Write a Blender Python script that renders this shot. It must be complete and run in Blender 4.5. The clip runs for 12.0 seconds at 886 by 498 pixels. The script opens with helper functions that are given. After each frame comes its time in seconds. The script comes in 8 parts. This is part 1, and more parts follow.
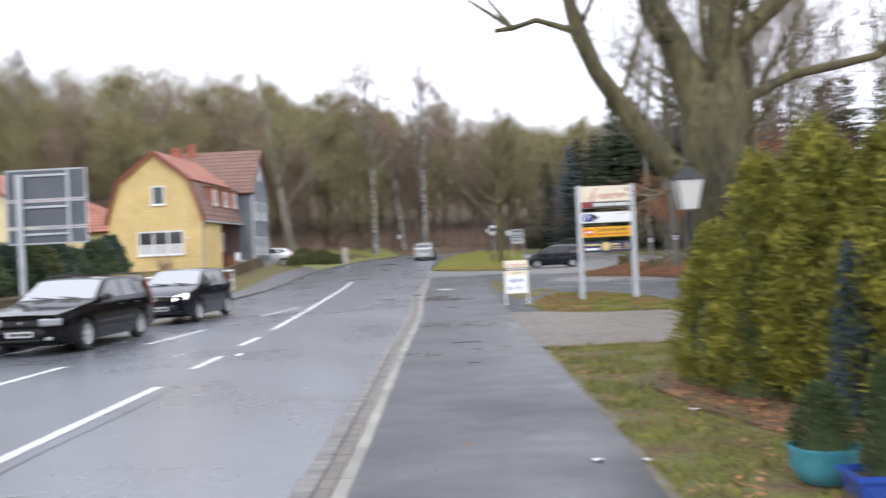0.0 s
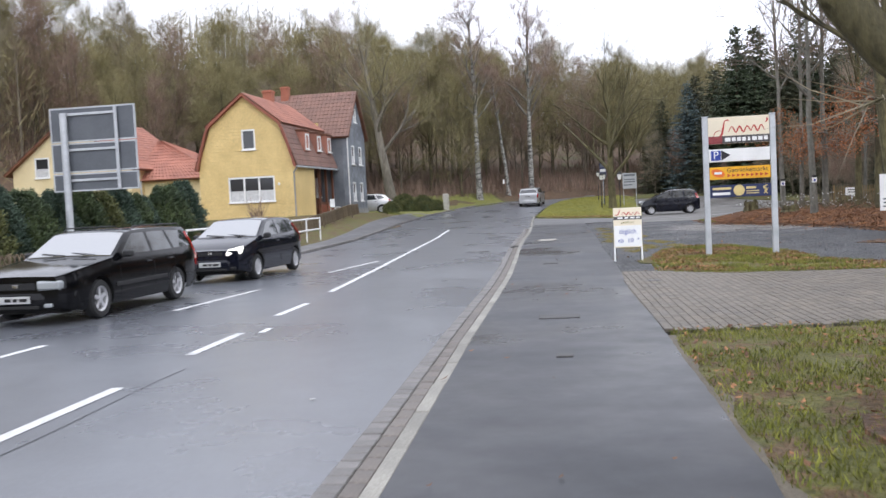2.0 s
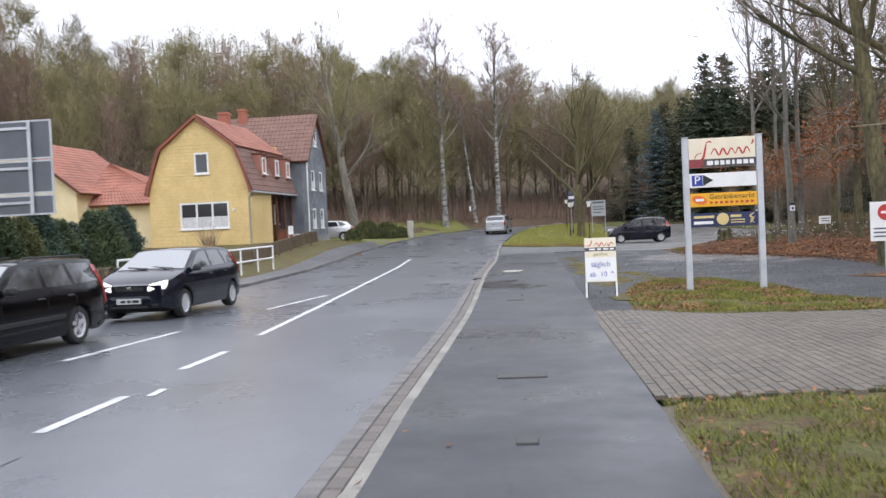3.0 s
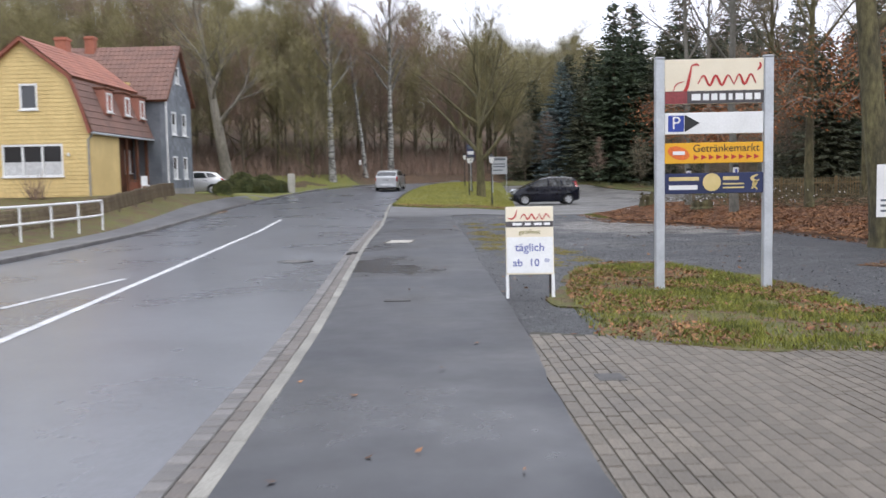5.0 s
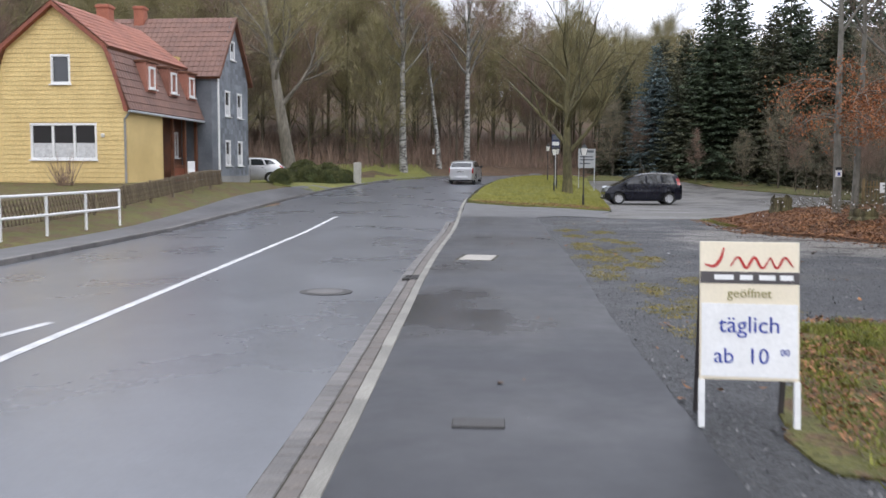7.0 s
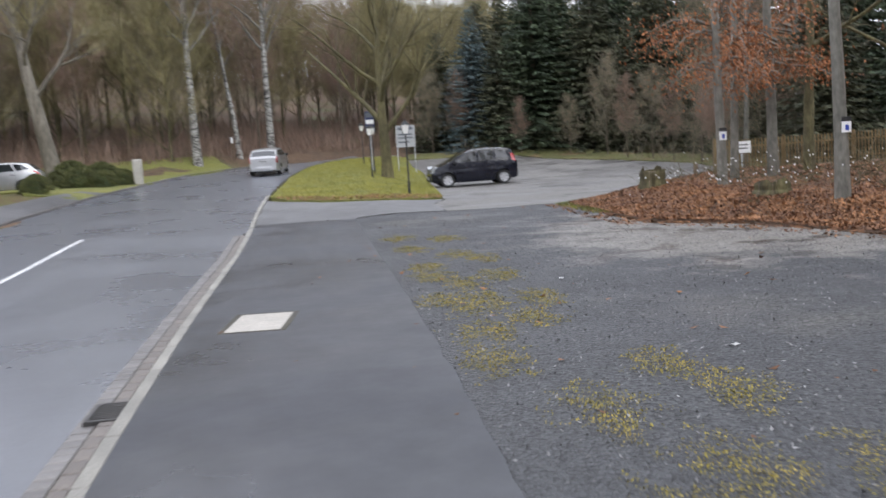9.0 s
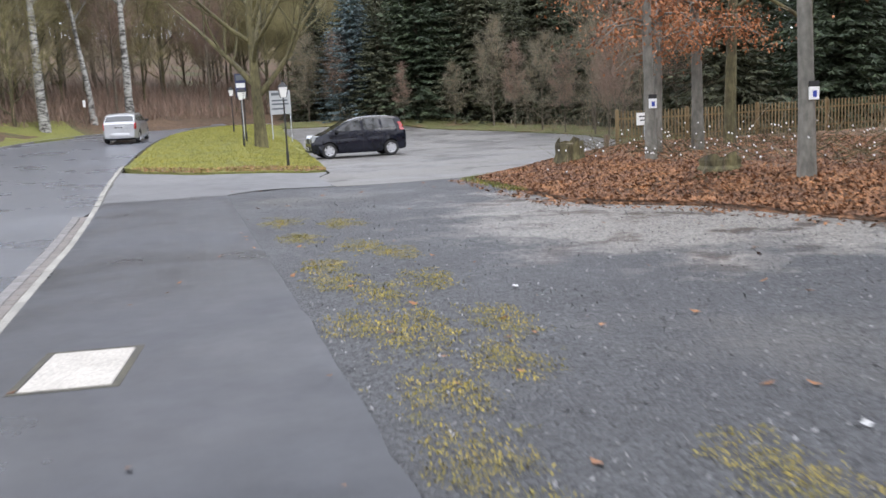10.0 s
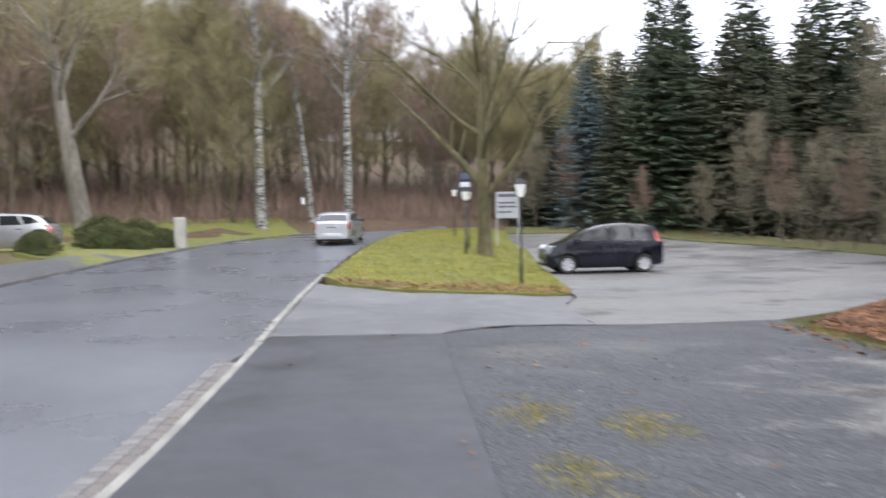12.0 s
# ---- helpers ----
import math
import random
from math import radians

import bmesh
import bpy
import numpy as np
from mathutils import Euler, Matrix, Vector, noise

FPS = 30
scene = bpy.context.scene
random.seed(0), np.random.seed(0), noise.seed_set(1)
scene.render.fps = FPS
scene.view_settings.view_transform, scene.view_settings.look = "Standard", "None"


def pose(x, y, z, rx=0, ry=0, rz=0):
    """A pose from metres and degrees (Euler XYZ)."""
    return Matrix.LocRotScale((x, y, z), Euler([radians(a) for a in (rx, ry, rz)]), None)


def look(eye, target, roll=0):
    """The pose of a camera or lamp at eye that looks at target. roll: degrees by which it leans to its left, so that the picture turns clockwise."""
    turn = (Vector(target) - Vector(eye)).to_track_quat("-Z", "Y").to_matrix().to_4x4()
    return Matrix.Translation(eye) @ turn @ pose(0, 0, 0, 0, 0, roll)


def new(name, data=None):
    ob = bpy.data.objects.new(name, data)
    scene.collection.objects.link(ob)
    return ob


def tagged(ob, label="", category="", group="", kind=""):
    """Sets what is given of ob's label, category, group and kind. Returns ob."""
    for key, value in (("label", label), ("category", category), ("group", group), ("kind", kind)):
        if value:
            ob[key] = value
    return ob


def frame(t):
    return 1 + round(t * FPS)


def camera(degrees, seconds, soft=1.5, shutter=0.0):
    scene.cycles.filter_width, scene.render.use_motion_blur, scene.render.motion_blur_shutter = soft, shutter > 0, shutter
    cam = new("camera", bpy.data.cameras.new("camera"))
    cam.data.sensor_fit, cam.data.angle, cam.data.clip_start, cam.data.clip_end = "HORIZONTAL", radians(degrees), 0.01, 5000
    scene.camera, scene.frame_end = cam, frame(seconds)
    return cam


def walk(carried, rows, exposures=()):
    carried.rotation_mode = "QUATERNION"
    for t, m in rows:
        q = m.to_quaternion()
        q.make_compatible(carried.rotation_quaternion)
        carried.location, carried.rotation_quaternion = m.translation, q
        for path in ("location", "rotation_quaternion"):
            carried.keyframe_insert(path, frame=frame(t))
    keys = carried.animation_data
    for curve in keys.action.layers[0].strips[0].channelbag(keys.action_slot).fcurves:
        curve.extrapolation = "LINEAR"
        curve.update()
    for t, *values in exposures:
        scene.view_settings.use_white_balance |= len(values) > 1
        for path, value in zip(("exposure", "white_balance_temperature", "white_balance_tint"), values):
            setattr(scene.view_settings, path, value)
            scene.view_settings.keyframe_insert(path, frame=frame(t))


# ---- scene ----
cam = camera(51.7, 12.0, soft=1.5, shutter=0.5)
PATH = [
    (0, (1.037, 1.529, 1.531), (0.933, 3.526, 1.535), -2.6),
    (0.5, (1.001, 2.164, 1.549), (0.614, 4.127, 1.547), -2.1),
    (1, (1.033, 3.079, 1.555), (0.607, 5.032, 1.482), -2.1),
    (1.5, (1.024, 4.184, 1.529), (0.644, 6.144, 1.417), -2.7),
    (2, (1.151, 5.233, 1.517), (0.804, 7.2, 1.414), -2.8),
    (2.5, (1.12, 6.148, 1.539), (0.815, 8.124, 1.464), -2.6),
    (3, (1.106, 7.438, 1.545), (0.829, 9.418, 1.497), -2.6),
    (3.2, (1.078, 7.972, 1.542), (0.812, 9.954, 1.493), -2.4),
    (5, (0.851, 14.096, 1.563), (0.801, 16.089, 1.411), -1.1),
    (5.5, (0.75, 15.492, 1.567), (0.774, 17.484, 1.392), -0.6),
    (6, (0.623, 16.996, 1.571), (0.61, 18.987, 1.384), 0.1),
    (6.5, (0.441, 18.487, 1.635), (0.285, 20.472, 1.444), 0.2),
    (6.7, (0.346, 19.076, 1.623), (0.134, 21.056, 1.438), 0.3),
    (8.3, (0.312, 24.599, 1.778), (0.287, 26.595, 1.649), -2.2),
    (8.5, (0.342, 25.343, 1.765), (0.379, 27.337, 1.62), -2.7),
    (9, (0.373, 26.988, 1.816), (0.549, 28.968, 1.591), -3.8),
    (9.5, (0.375, 28.754, 1.759), (0.683, 30.71, 1.476), -3.9),
    (10, (0.327, 30.316, 1.713), (0.771, 32.242, 1.41), -2.9),
    (10.5, (0.383, 31.844, 1.747), (0.84, 33.771, 1.468), -2.2),
    (11, (0.39, 33.508, 1.774), (0.782, 35.459, 1.564), -1.9),
    (11.5, (0.42, 35.239, 1.725), (0.663, 37.222, 1.611), -1.5),
    (12, (0.325, 37.037, 1.747), (0.323, 39.036, 1.687), -1.1),
]
walk(cam, [(t, look(eye, target, roll)) for t, eye, target, roll in PATH], [(0, 0.08), (1.0, -0.03), (2.5, -0.1), (4.0, -0.15), (5.5, -0.18), (7.0, -0.2), (8.5, -0.15), (9.5, 0.25), (10.5, 0.4), (11.3, 0.38), (12, 0.4)])

# world: an overcast winter sky, one wide soft sun
world = bpy.data.worlds.new("world")
scene.world = world
world.use_nodes = True
wn, wl = world.node_tree.nodes, world.node_tree.links
wbg = wn["Background"]
sky = wn.new("ShaderNodeTexSky")
sky.sky_type = "NISHITA"
sky.sun_disc = False
sky.sun_elevation, sky.sun_rotation = radians(38), radians(150)
sky.air_density, sky.dust_density = 2.0, 4.0
flat = wn.new("ShaderNodeHueSaturation")
flat.inputs["Saturation"].default_value = 0.25
flat.inputs["Value"].default_value = 0.5
wl.new(sky.outputs[0], flat.inputs["Color"])
cloud = wn.new("ShaderNodeMix")
cloud.data_type = "RGBA"
cloud.inputs[0].default_value = 0.85
cloud.inputs[7].default_value = (16.9, 17.6, 20.2, 1)
wl.new(flat.outputs[0], cloud.inputs[6])
wl.new(cloud.outputs[2], wbg.inputs["Color"])
wbg.inputs["Strength"].default_value = 0.12
sun = new("sun", bpy.data.lights.new("sun", "SUN"))
sun.data.energy, sun.data.angle, sun.data.color = 0.7, radians(25), (1.0, 0.98, 0.95)
sun.matrix_world = look((0, 0, 40), (-14, 24, 8))
scene.view_settings.exposure = 0.0


# materials
def nodes_of(name):
    m = bpy.data.materials.new(name)
    m.use_nodes = True
    return m, m.node_tree.nodes, m.node_tree.links, m.node_tree.nodes["Principled BSDF"]


def noise_node(n, l, co, scale, detail=4.0, rough=0.6):
    t = n.new("ShaderNodeTexNoise")
    t.inputs["Scale"].default_value, t.inputs["Detail"].default_value, t.inputs["Roughness"].default_value = scale, detail, rough
    l.new(co, t.inputs["Vector"])
    return t.outputs["Fac"]


def ramp_node(n, l, fac, stops):
    r = n.new("ShaderNodeValToRGB")
    while len(r.color_ramp.elements) < len(stops):
        r.color_ramp.elements.new(0.5)
    for e, (p, c) in zip(r.color_ramp.elements, stops):
        e.position, e.color = p, (*c, 1) if len(c) == 3 else c
    l.new(fac, r.inputs[0])
    return r.outputs[0]


def mix_node(n, l, fac, a, b, blend="MIX"):
    m = n.new("ShaderNodeMix")
    m.data_type, m.blend_type = "RGBA", blend
    for sock, v in ((m.inputs[0], fac), (m.inputs[6], a), (m.inputs[7], b)):
        if isinstance(v, (int, float)):
            sock.default_value = v
        elif isinstance(v, tuple):
            sock.default_value = (*v, 1)
        else:
            l.new(v, sock)
    return m.outputs[2]


def bump_node(n, l, bsdf, height, strength, distance):
    b = n.new("ShaderNodeBump")
    b.inputs["Strength"].default_value, b.inputs["Distance"].default_value = strength, distance
    l.new(height, b.inputs["Height"])
    l.new(b.outputs[0], bsdf.inputs["Normal"])


def surf(name, dark, light, scale=1.0, fine=40.0, rough=(0.6, 0.9), bump=0.3, depth=0.01, metal=0.0, vary=0.0, spec=0.5, coat=0.0, stretch=None, island=0.0, grain=0.35):
    """A surface with broad patches, fine grain, uneven gloss and relief."""
    m, n, l, b = nodes_of(name)
    tc = n.new("ShaderNodeTexCoord").outputs["Object"]
    if stretch:
        mp = n.new("ShaderNodeMapping")
        mp.inputs["Scale"].default_value = stretch
        l.new(tc, mp.inputs[0])
        tc = mp.outputs[0]
    broad = noise_node(n, l, tc, scale, 5)
    small = noise_node(n, l, tc, fine, 3)
    col = ramp_node(n, l, broad, [(0.3, dark), (0.7, light)])
    shade = ramp_node(n, l, small, [(0.25, (1 - grain,) * 3), (0.75, (1 + grain,) * 3)])
    col = mix_node(n, l, 1.0, col, shade, "MULTIPLY")
    if vary or island:
        src = n.new("ShaderNodeNewGeometry").outputs["Random Per Island"] if island else n.new("ShaderNodeObjectInfo").outputs["Random"]
        v = vary or island
        col = mix_node(n, l, 1.0, col, ramp_node(n, l, src, [(0, (1 - v,) * 3), (1, (1 + v,) * 3)]), "MULTIPLY")
    l.new(col, b.inputs["Base Color"])
    l.new(ramp_node(n, l, broad, [(0.3, (rough[0],) * 3), (0.7, (rough[1],) * 3)]), b.inputs["Roughness"])
    b.inputs["Metallic"].default_value = metal
    b.inputs["Specular IOR Level"].default_value = spec
    b.inputs["Coat Weight"].default_value = coat
    b.inputs["Coat Roughness"].default_value = 0.05
    if bump:
        bump_node(n, l, b, small, bump, depth)
    return m


def ground_mix(name, base, spots, s_scale, cover, fine=60.0, rough=(0.5, 0.9), bump=0.5, depth=0.02, grains=0.4, spots2=None, s2=0.4, c2=0.55, pale=None):
    """Ground of one kind broken by patches of another, with a speckle of single grains."""
    m, n, l, b = nodes_of(name)
    tc = n.new("ShaderNodeTexCoord").outputs["Object"]
    broad = noise_node(n, l, tc, 0.35, 5)
    mask = noise_node(n, l, tc, s_scale, 6, 0.65)
    small = noise_node(n, l, tc, fine, 2)
    vor = n.new("ShaderNodeTexVoronoi")
    vor.inputs["Scale"].default_value = fine * 0.6
    l.new(tc, vor.inputs["Vector"])
    col = ramp_node(n, l, broad, [(0.3, base[0]), (0.7, base[1])])
    if spots2:
        far = noise_node(n, l, tc, s2, 4, 0.6)
        col = mix_node(n, l, ramp_node(n, l, far, [(c2, (0, 0, 0)), (c2 + 0.08, (1, 1, 1))]), col, spots2)
    if pale:
        # a worn pale area of trodden grit with an uneven rim
        px, py, rx, ry, tone = pale
        mp = n.new("ShaderNodeMapping")
        mp.inputs["Location"].default_value = (-px / rx, -py / ry, 0)
        mp.inputs["Scale"].default_value = (1 / rx, 1 / ry, 0)
        l.new(tc, mp.inputs[0])
        ln = n.new("ShaderNodeVectorMath")
        ln.operation = "LENGTH"
        l.new(mp.outputs[0], ln.inputs[0])
        ad = n.new("ShaderNodeMath")
        ad.operation = "ADD"
        l.new(ln.outputs["Value"], ad.inputs[0])
        l.new(noise_node(n, l, tc, 0.7, 6, 0.7), ad.inputs[1])
        pool = ramp_node(n, l, noise_node(n, l, tc, 0.9, 4, 0.6), [(0.55, tone), (0.62, (0.07, 0.05, 0.035))])
        col = mix_node(n, l, ramp_node(n, l, ad.outputs[0], [(0.0, (1, 1, 1)), (0.78, (0.95,) * 3), (0.97, (0, 0, 0))]), col, pool)
    spot = ramp_node(n, l, small, [(0.3, spots[0]), (0.7, spots[1])])
    col = mix_node(n, l, ramp_node(n, l, mask, [(cover, (0, 0, 0)), (cover + 0.07, (1, 1, 1))]), col, spot)
    col = mix_node(n, l, grains, col, ramp_node(n, l, vor.outputs["Color"], [(0.0, (0.25,) * 3), (1.0, (1.7,) * 3)]), "MULTIPLY")
    l.new(col, b.inputs["Base Color"])
    l.new(ramp_node(n, l, broad, [(0.35, (rough[0],) * 3), (0.65, (rough[1],) * 3)]), b.inputs["Roughness"])
    bump_node(n, l, b, vor.outputs["Distance"], bump, depth)
    return m


def asphalt(name, dark, light, rough, streak=0.25, blotch=0.5, spec=0.5):
    """Damp asphalt: fine stones, long tyre bands along the road, damp patches with a lower roughness."""
    m, n, l, b = nodes_of(name)
    tc = n.new("ShaderNodeTexCoord").outputs["Object"]
    mp = n.new("ShaderNodeMapping")
    mp.inputs["Scale"].default_value = (1.0, 0.06, 1.0)
    mp.inputs["Rotation"].default_value = (0, 0, radians(-3))
    l.new(tc, mp.inputs[0])
    bands = noise_node(n, l, mp.outputs[0], 0.9, 3, 0.5)
    wet = noise_node(n, l, tc, 0.28, 6, 0.62)
    stone = noise_node(n, l, tc, 140, 2, 0.7)
    blot = noise_node(n, l, tc, 2.2, 5, 0.7)
    col = ramp_node(n, l, wet, [(0.34, dark), (0.66, light)])
    col = mix_node(n, l, streak, col, ramp_node(n, l, bands, [(0.3, (0.45,) * 3), (0.7, (1.6,) * 3)]), "MULTIPLY")
    col = mix_node(n, l, 0.28, col, ramp_node(n, l, stone, [(0.3, (0.45,) * 3), (0.7, (1.6,) * 3)]), "MULTIPLY")
    col = mix_node(n, l, blotch, col, ramp_node(n, l, blot, [(0.3, (0.6,) * 3), (0.7, (1.45,) * 3)]), "MULTIPLY")
    mid = noise_node(n, l, tc, 22, 4, 0.75)
    col = mix_node(n, l, 0.16, col, ramp_node(n, l, mid, [(0.3, (0.5,) * 3), (0.7, (1.55,) * 3)]), "MULTIPLY")
    l.new(col, b.inputs["Base Color"])
    l.new(ramp_node(n, l, wet, [(0.36, (rough[0],) * 3), (0.62, (rough[1],) * 3)]), b.inputs["Roughness"])
    b.inputs["Specular IOR Level"].default_value = spec
    bump_node(n, l, b, stone, 0.05, 0.003)
    return m


M_ROAD = asphalt("road_asphalt", (0.104, 0.11, 0.124), (0.13, 0.137, 0.152), (0.26, 0.31), 0.15, 0.18)
M_PATH = asphalt("footway_asphalt", (0.013, 0.0145, 0.018), (0.036, 0.038, 0.044), (0.22, 0.52), 0.12, 0.65, 0.33)
M_APRON = asphalt("old_asphalt", (0.07, 0.07, 0.073), (0.138, 0.136, 0.134), (0.36, 0.6), 0.05)
M_LINE = surf("road_paint", (0.42, 0.42, 0.42), (0.72, 0.72, 0.71), 3, 60, (0.5, 0.7), 0.2, 0.003)
M_KERB = surf("kerb_concrete", (0.185, 0.178, 0.155), (0.32, 0.305, 0.268), 1.5, 50, (0.6, 0.85), 0.4, 0.004, vary=0.14)
M_SETT = surf("gutter_stone", (0.1, 0.095, 0.091), (0.2, 0.187, 0.176), 2.5, 50, (0.4, 0.7), 0.5, 0.006, vary=0.22)
M_PAVER = surf("paver_concrete", (0.105, 0.09, 0.072), (0.185, 0.16, 0.128), 1.0, 60, (0.5, 0.8), 0.4, 0.004, vary=0.16)
M_JOINT = surf("joint_soil", (0.04, 0.037, 0.029), (0.085, 0.078, 0.055), 4, 60, (0.8, 0.95), 0.5, 0.01)
M_SIDE = asphalt("far_footway", (0.06, 0.06, 0.063), (0.115, 0.113, 0.115), (0.4, 0.6), 0.1)
M_GRAVEL = ground_mix("gravel", ((0.04, 0.042, 0.045), (0.075, 0.077, 0.079)), ((0.2, 0.16, 0.03), (0.34, 0.27, 0.06)), 1.3, 0.72, 55, (0.42, 0.8), 1.0, 0.03, 0.9, (0.1, 0.098, 0.09), 0.16, 0.6, (6.6, 43.0, 7.6, 11.5, (0.235, 0.218, 0.19)))
M_LOT = ground_mix("lot_grit", ((0.095, 0.091, 0.085), (0.2, 0.19, 0.172)), ((0.06, 0.055, 0.05), (0.1, 0.09, 0.08)), 0.4, 0.53, 40, (0.35, 0.8), 0.5, 0.015, 0.4)
M_LAWN = ground_mix("winter_lawn", ((0.085, 0.09, 0.02), (0.155, 0.135, 0.04)), ((0.09, 0.055, 0.026), (0.15, 0.095, 0.045)), 2.2, 0.49, 45, (0.8, 0.95), 0.9, 0.03, 0.5)
M_ISLE = ground_mix("island_lawn", ((0.14, 0.152, 0.036), (0.24, 0.23, 0.058)), ((0.28, 0.24, 0.07), (0.36, 0.28, 0.1)), 1.2, 0.62, 45, (0.8, 0.95), 0.9, 0.03, 0.5)
M_ISLEEDGE = ground_mix("rough_verge", ((0.08, 0.088, 0.024), (0.15, 0.145, 0.045)), ((0.13, 0.085, 0.04), (0.2, 0.13, 0.06)), 0.8, 0.54, 45, (0.8, 0.95), 0.9, 0.03, 0.5)
M_SOIL = ground_mix("leaf_soil", ((0.075, 0.048, 0.03), (0.14, 0.08, 0.045)), ((0.2, 0.09, 0.04), (0.3, 0.14, 0.06)), 2.5, 0.5, 30, (0.8, 0.95), 0.9, 0.03, 0.5)
M_WOODS = ground_mix("forest_floor", ((0.085, 0.056, 0.034), (0.145, 0.09, 0.052)), ((0.075, 0.08, 0.03), (0.115, 0.105, 0.043)), 0.15, 0.56, 8, (0.85, 0.95), 0.6, 0.1, 0.4)
M_BARK = surf("bark", (0.085, 0.07, 0.05), (0.18, 0.15, 0.108), 1.2, 14, (0.85, 0.95), 0.8, 0.03, vary=0.2, stretch=(1, 1, 0.35))
M_YELLOW = surf("yellow_clapboard", (0.58, 0.42, 0.17), (0.74, 0.56, 0.25), 0.8, 30, (0.5, 0.75), 0.15, 0.003)
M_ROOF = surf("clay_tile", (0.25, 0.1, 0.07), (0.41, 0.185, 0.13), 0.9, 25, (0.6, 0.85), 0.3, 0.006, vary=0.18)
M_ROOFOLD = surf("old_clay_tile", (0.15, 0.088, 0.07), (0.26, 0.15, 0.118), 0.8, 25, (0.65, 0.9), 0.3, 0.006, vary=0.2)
M_SLATE = surf("slate", (0.12, 0.135, 0.155), (0.24, 0.26, 0.285), 1.0, 20, (0.4, 0.7), 0.3, 0.006, vary=0.22)
M_WHITE = surf("white_paint", (0.72, 0.72, 0.7), (0.82, 0.82, 0.81), 2, 40, (0.35, 0.55), 0.05, 0.002, grain=0.06)
M_GALV = surf("galvanised_steel", (0.42, 0.44, 0.46), (0.58, 0.6, 0.62), 3, 60, (0.4, 0.6), 0.1, 0.002, metal=0.35, grain=0.12)
M_BLACKCAR = surf("black_car_paint", (0.002, 0.002, 0.003), (0.004, 0.004, 0.005), 2, 200, (0.08, 0.12), 0.0, 0, spec=0.28, grain=0.1)
M_NAVYCAR = surf("navy_car_paint", (0.006, 0.007, 0.012), (0.011, 0.012, 0.02), 2, 200, (0.08, 0.12), 0.0, 0, spec=0.4, grain=0.1)
M_SILVERCAR = surf("silver_car_paint", (0.42, 0.42, 0.42), (0.5, 0.5, 0.5), 2, 200, (0.3, 0.4), 0.0, 0, metal=0.6, coat=1.0, grain=0.08)


def glass_like(name, colour, rough=0.04, ior=1.7):
    m, n, l, b = nodes_of(name)
    b.inputs["Base Color"].default_value = (*colour, 1)
    b.inputs["Roughness"].default_value = rough
    b.inputs["Specular IOR Level"].default_value = 0.8
    b.inputs["IOR"].default_value = ior
    return m


M_CARGLASS = glass_like("tinted_car_glass", (0.012, 0.016, 0.016), 0.05, 3.2)
M_SIDEGLASS = glass_like("tinted_side_glass", (0.012, 0.015, 0.015), 0.04, 1.7)
M_PANE = glass_like("dark_window_pane", (0.025, 0.027, 0.03), 0.06, 1.5)
M_RUBBER = surf("rubber", (0.012, 0.012, 0.012), (0.03, 0.03, 0.03), 4, 60, (0.7, 0.9), 0.2, 0.003)
M_RIM = surf("alloy", (0.4, 0.4, 0.41), (0.55, 0.55, 0.56), 4, 60, (0.3, 0.45), 0.0, 0, metal=0.15, grain=0.08)
M_TRIM = surf("black_plastic", (0.012, 0.012, 0.013), (0.025, 0.025, 0.026), 4, 90, (0.5, 0.7), 0.1, 0.002)
M_DARK = surf("dark_recess", (0.008, 0.008, 0.008), (0.016, 0.015, 0.014), 4, 60, (0.8, 0.9), 0.0, 0)


# shape helpers
def link(name, bm, material, parent=None, label="", smooth=False):
    me = bpy.data.meshes.new(name)
    bmesh.ops.recalc_face_normals(bm, faces=bm.faces)
    bm.to_mesh(me)
    bm.free()
    for mt in material if isinstance(material, (list, tuple)) else (material,):
        me.materials.append(mt)
    if smooth:
        me.shade_smooth()
    ob = new(name, me)
    if parent is not None:
        ob.parent = parent
    if label:
        ob["label"] = label
    return ob


def part(name, bm, material, parent, label="", smooth=False):
    return link(name, bm, material, parent, label, smooth)


def again(ob, parent, m):
    """A further piece on the same mesh."""
    o = new(ob.name.split(".")[0], ob.data)
    o.parent = parent
    o.matrix_basis = m
    return o


def empty(name, m, label, category, group="", kind=""):
    e = new(name)
    e.empty_display_size = 0.2
    e.matrix_basis = m
    return tagged(e, label, category, group, kind)


def box(bm, x0, x1, y0, y1, z0, z1, bevel=0.0, m=None):
    r = bmesh.ops.create_cube(bm, size=1.0, matrix=Matrix.Translation(((x0 + x1) / 2, (y0 + y1) / 2, (z0 + z1) / 2)) @ Matrix.Diagonal((abs(x1 - x0), abs(y1 - y0), abs(z1 - z0), 1)))
    vs = r["verts"]
    if bevel:
        es = list({e for v in vs for e in v.link_edges})
        r = bmesh.ops.bevel(bm, geom=es, offset=bevel, segments=1, affect="EDGES")
        vs = list({v for f in r["faces"] for v in f.verts} | {v for v in vs if v.is_valid})
    if m is not None:
        bmesh.ops.transform(bm, matrix=m, verts=vs)
    return bm


def boxed(x0, x1, y0, y1, z0, z1, bevel=0.0):
    return box(bmesh.new(), x0, x1, y0, y1, z0, z1, bevel)


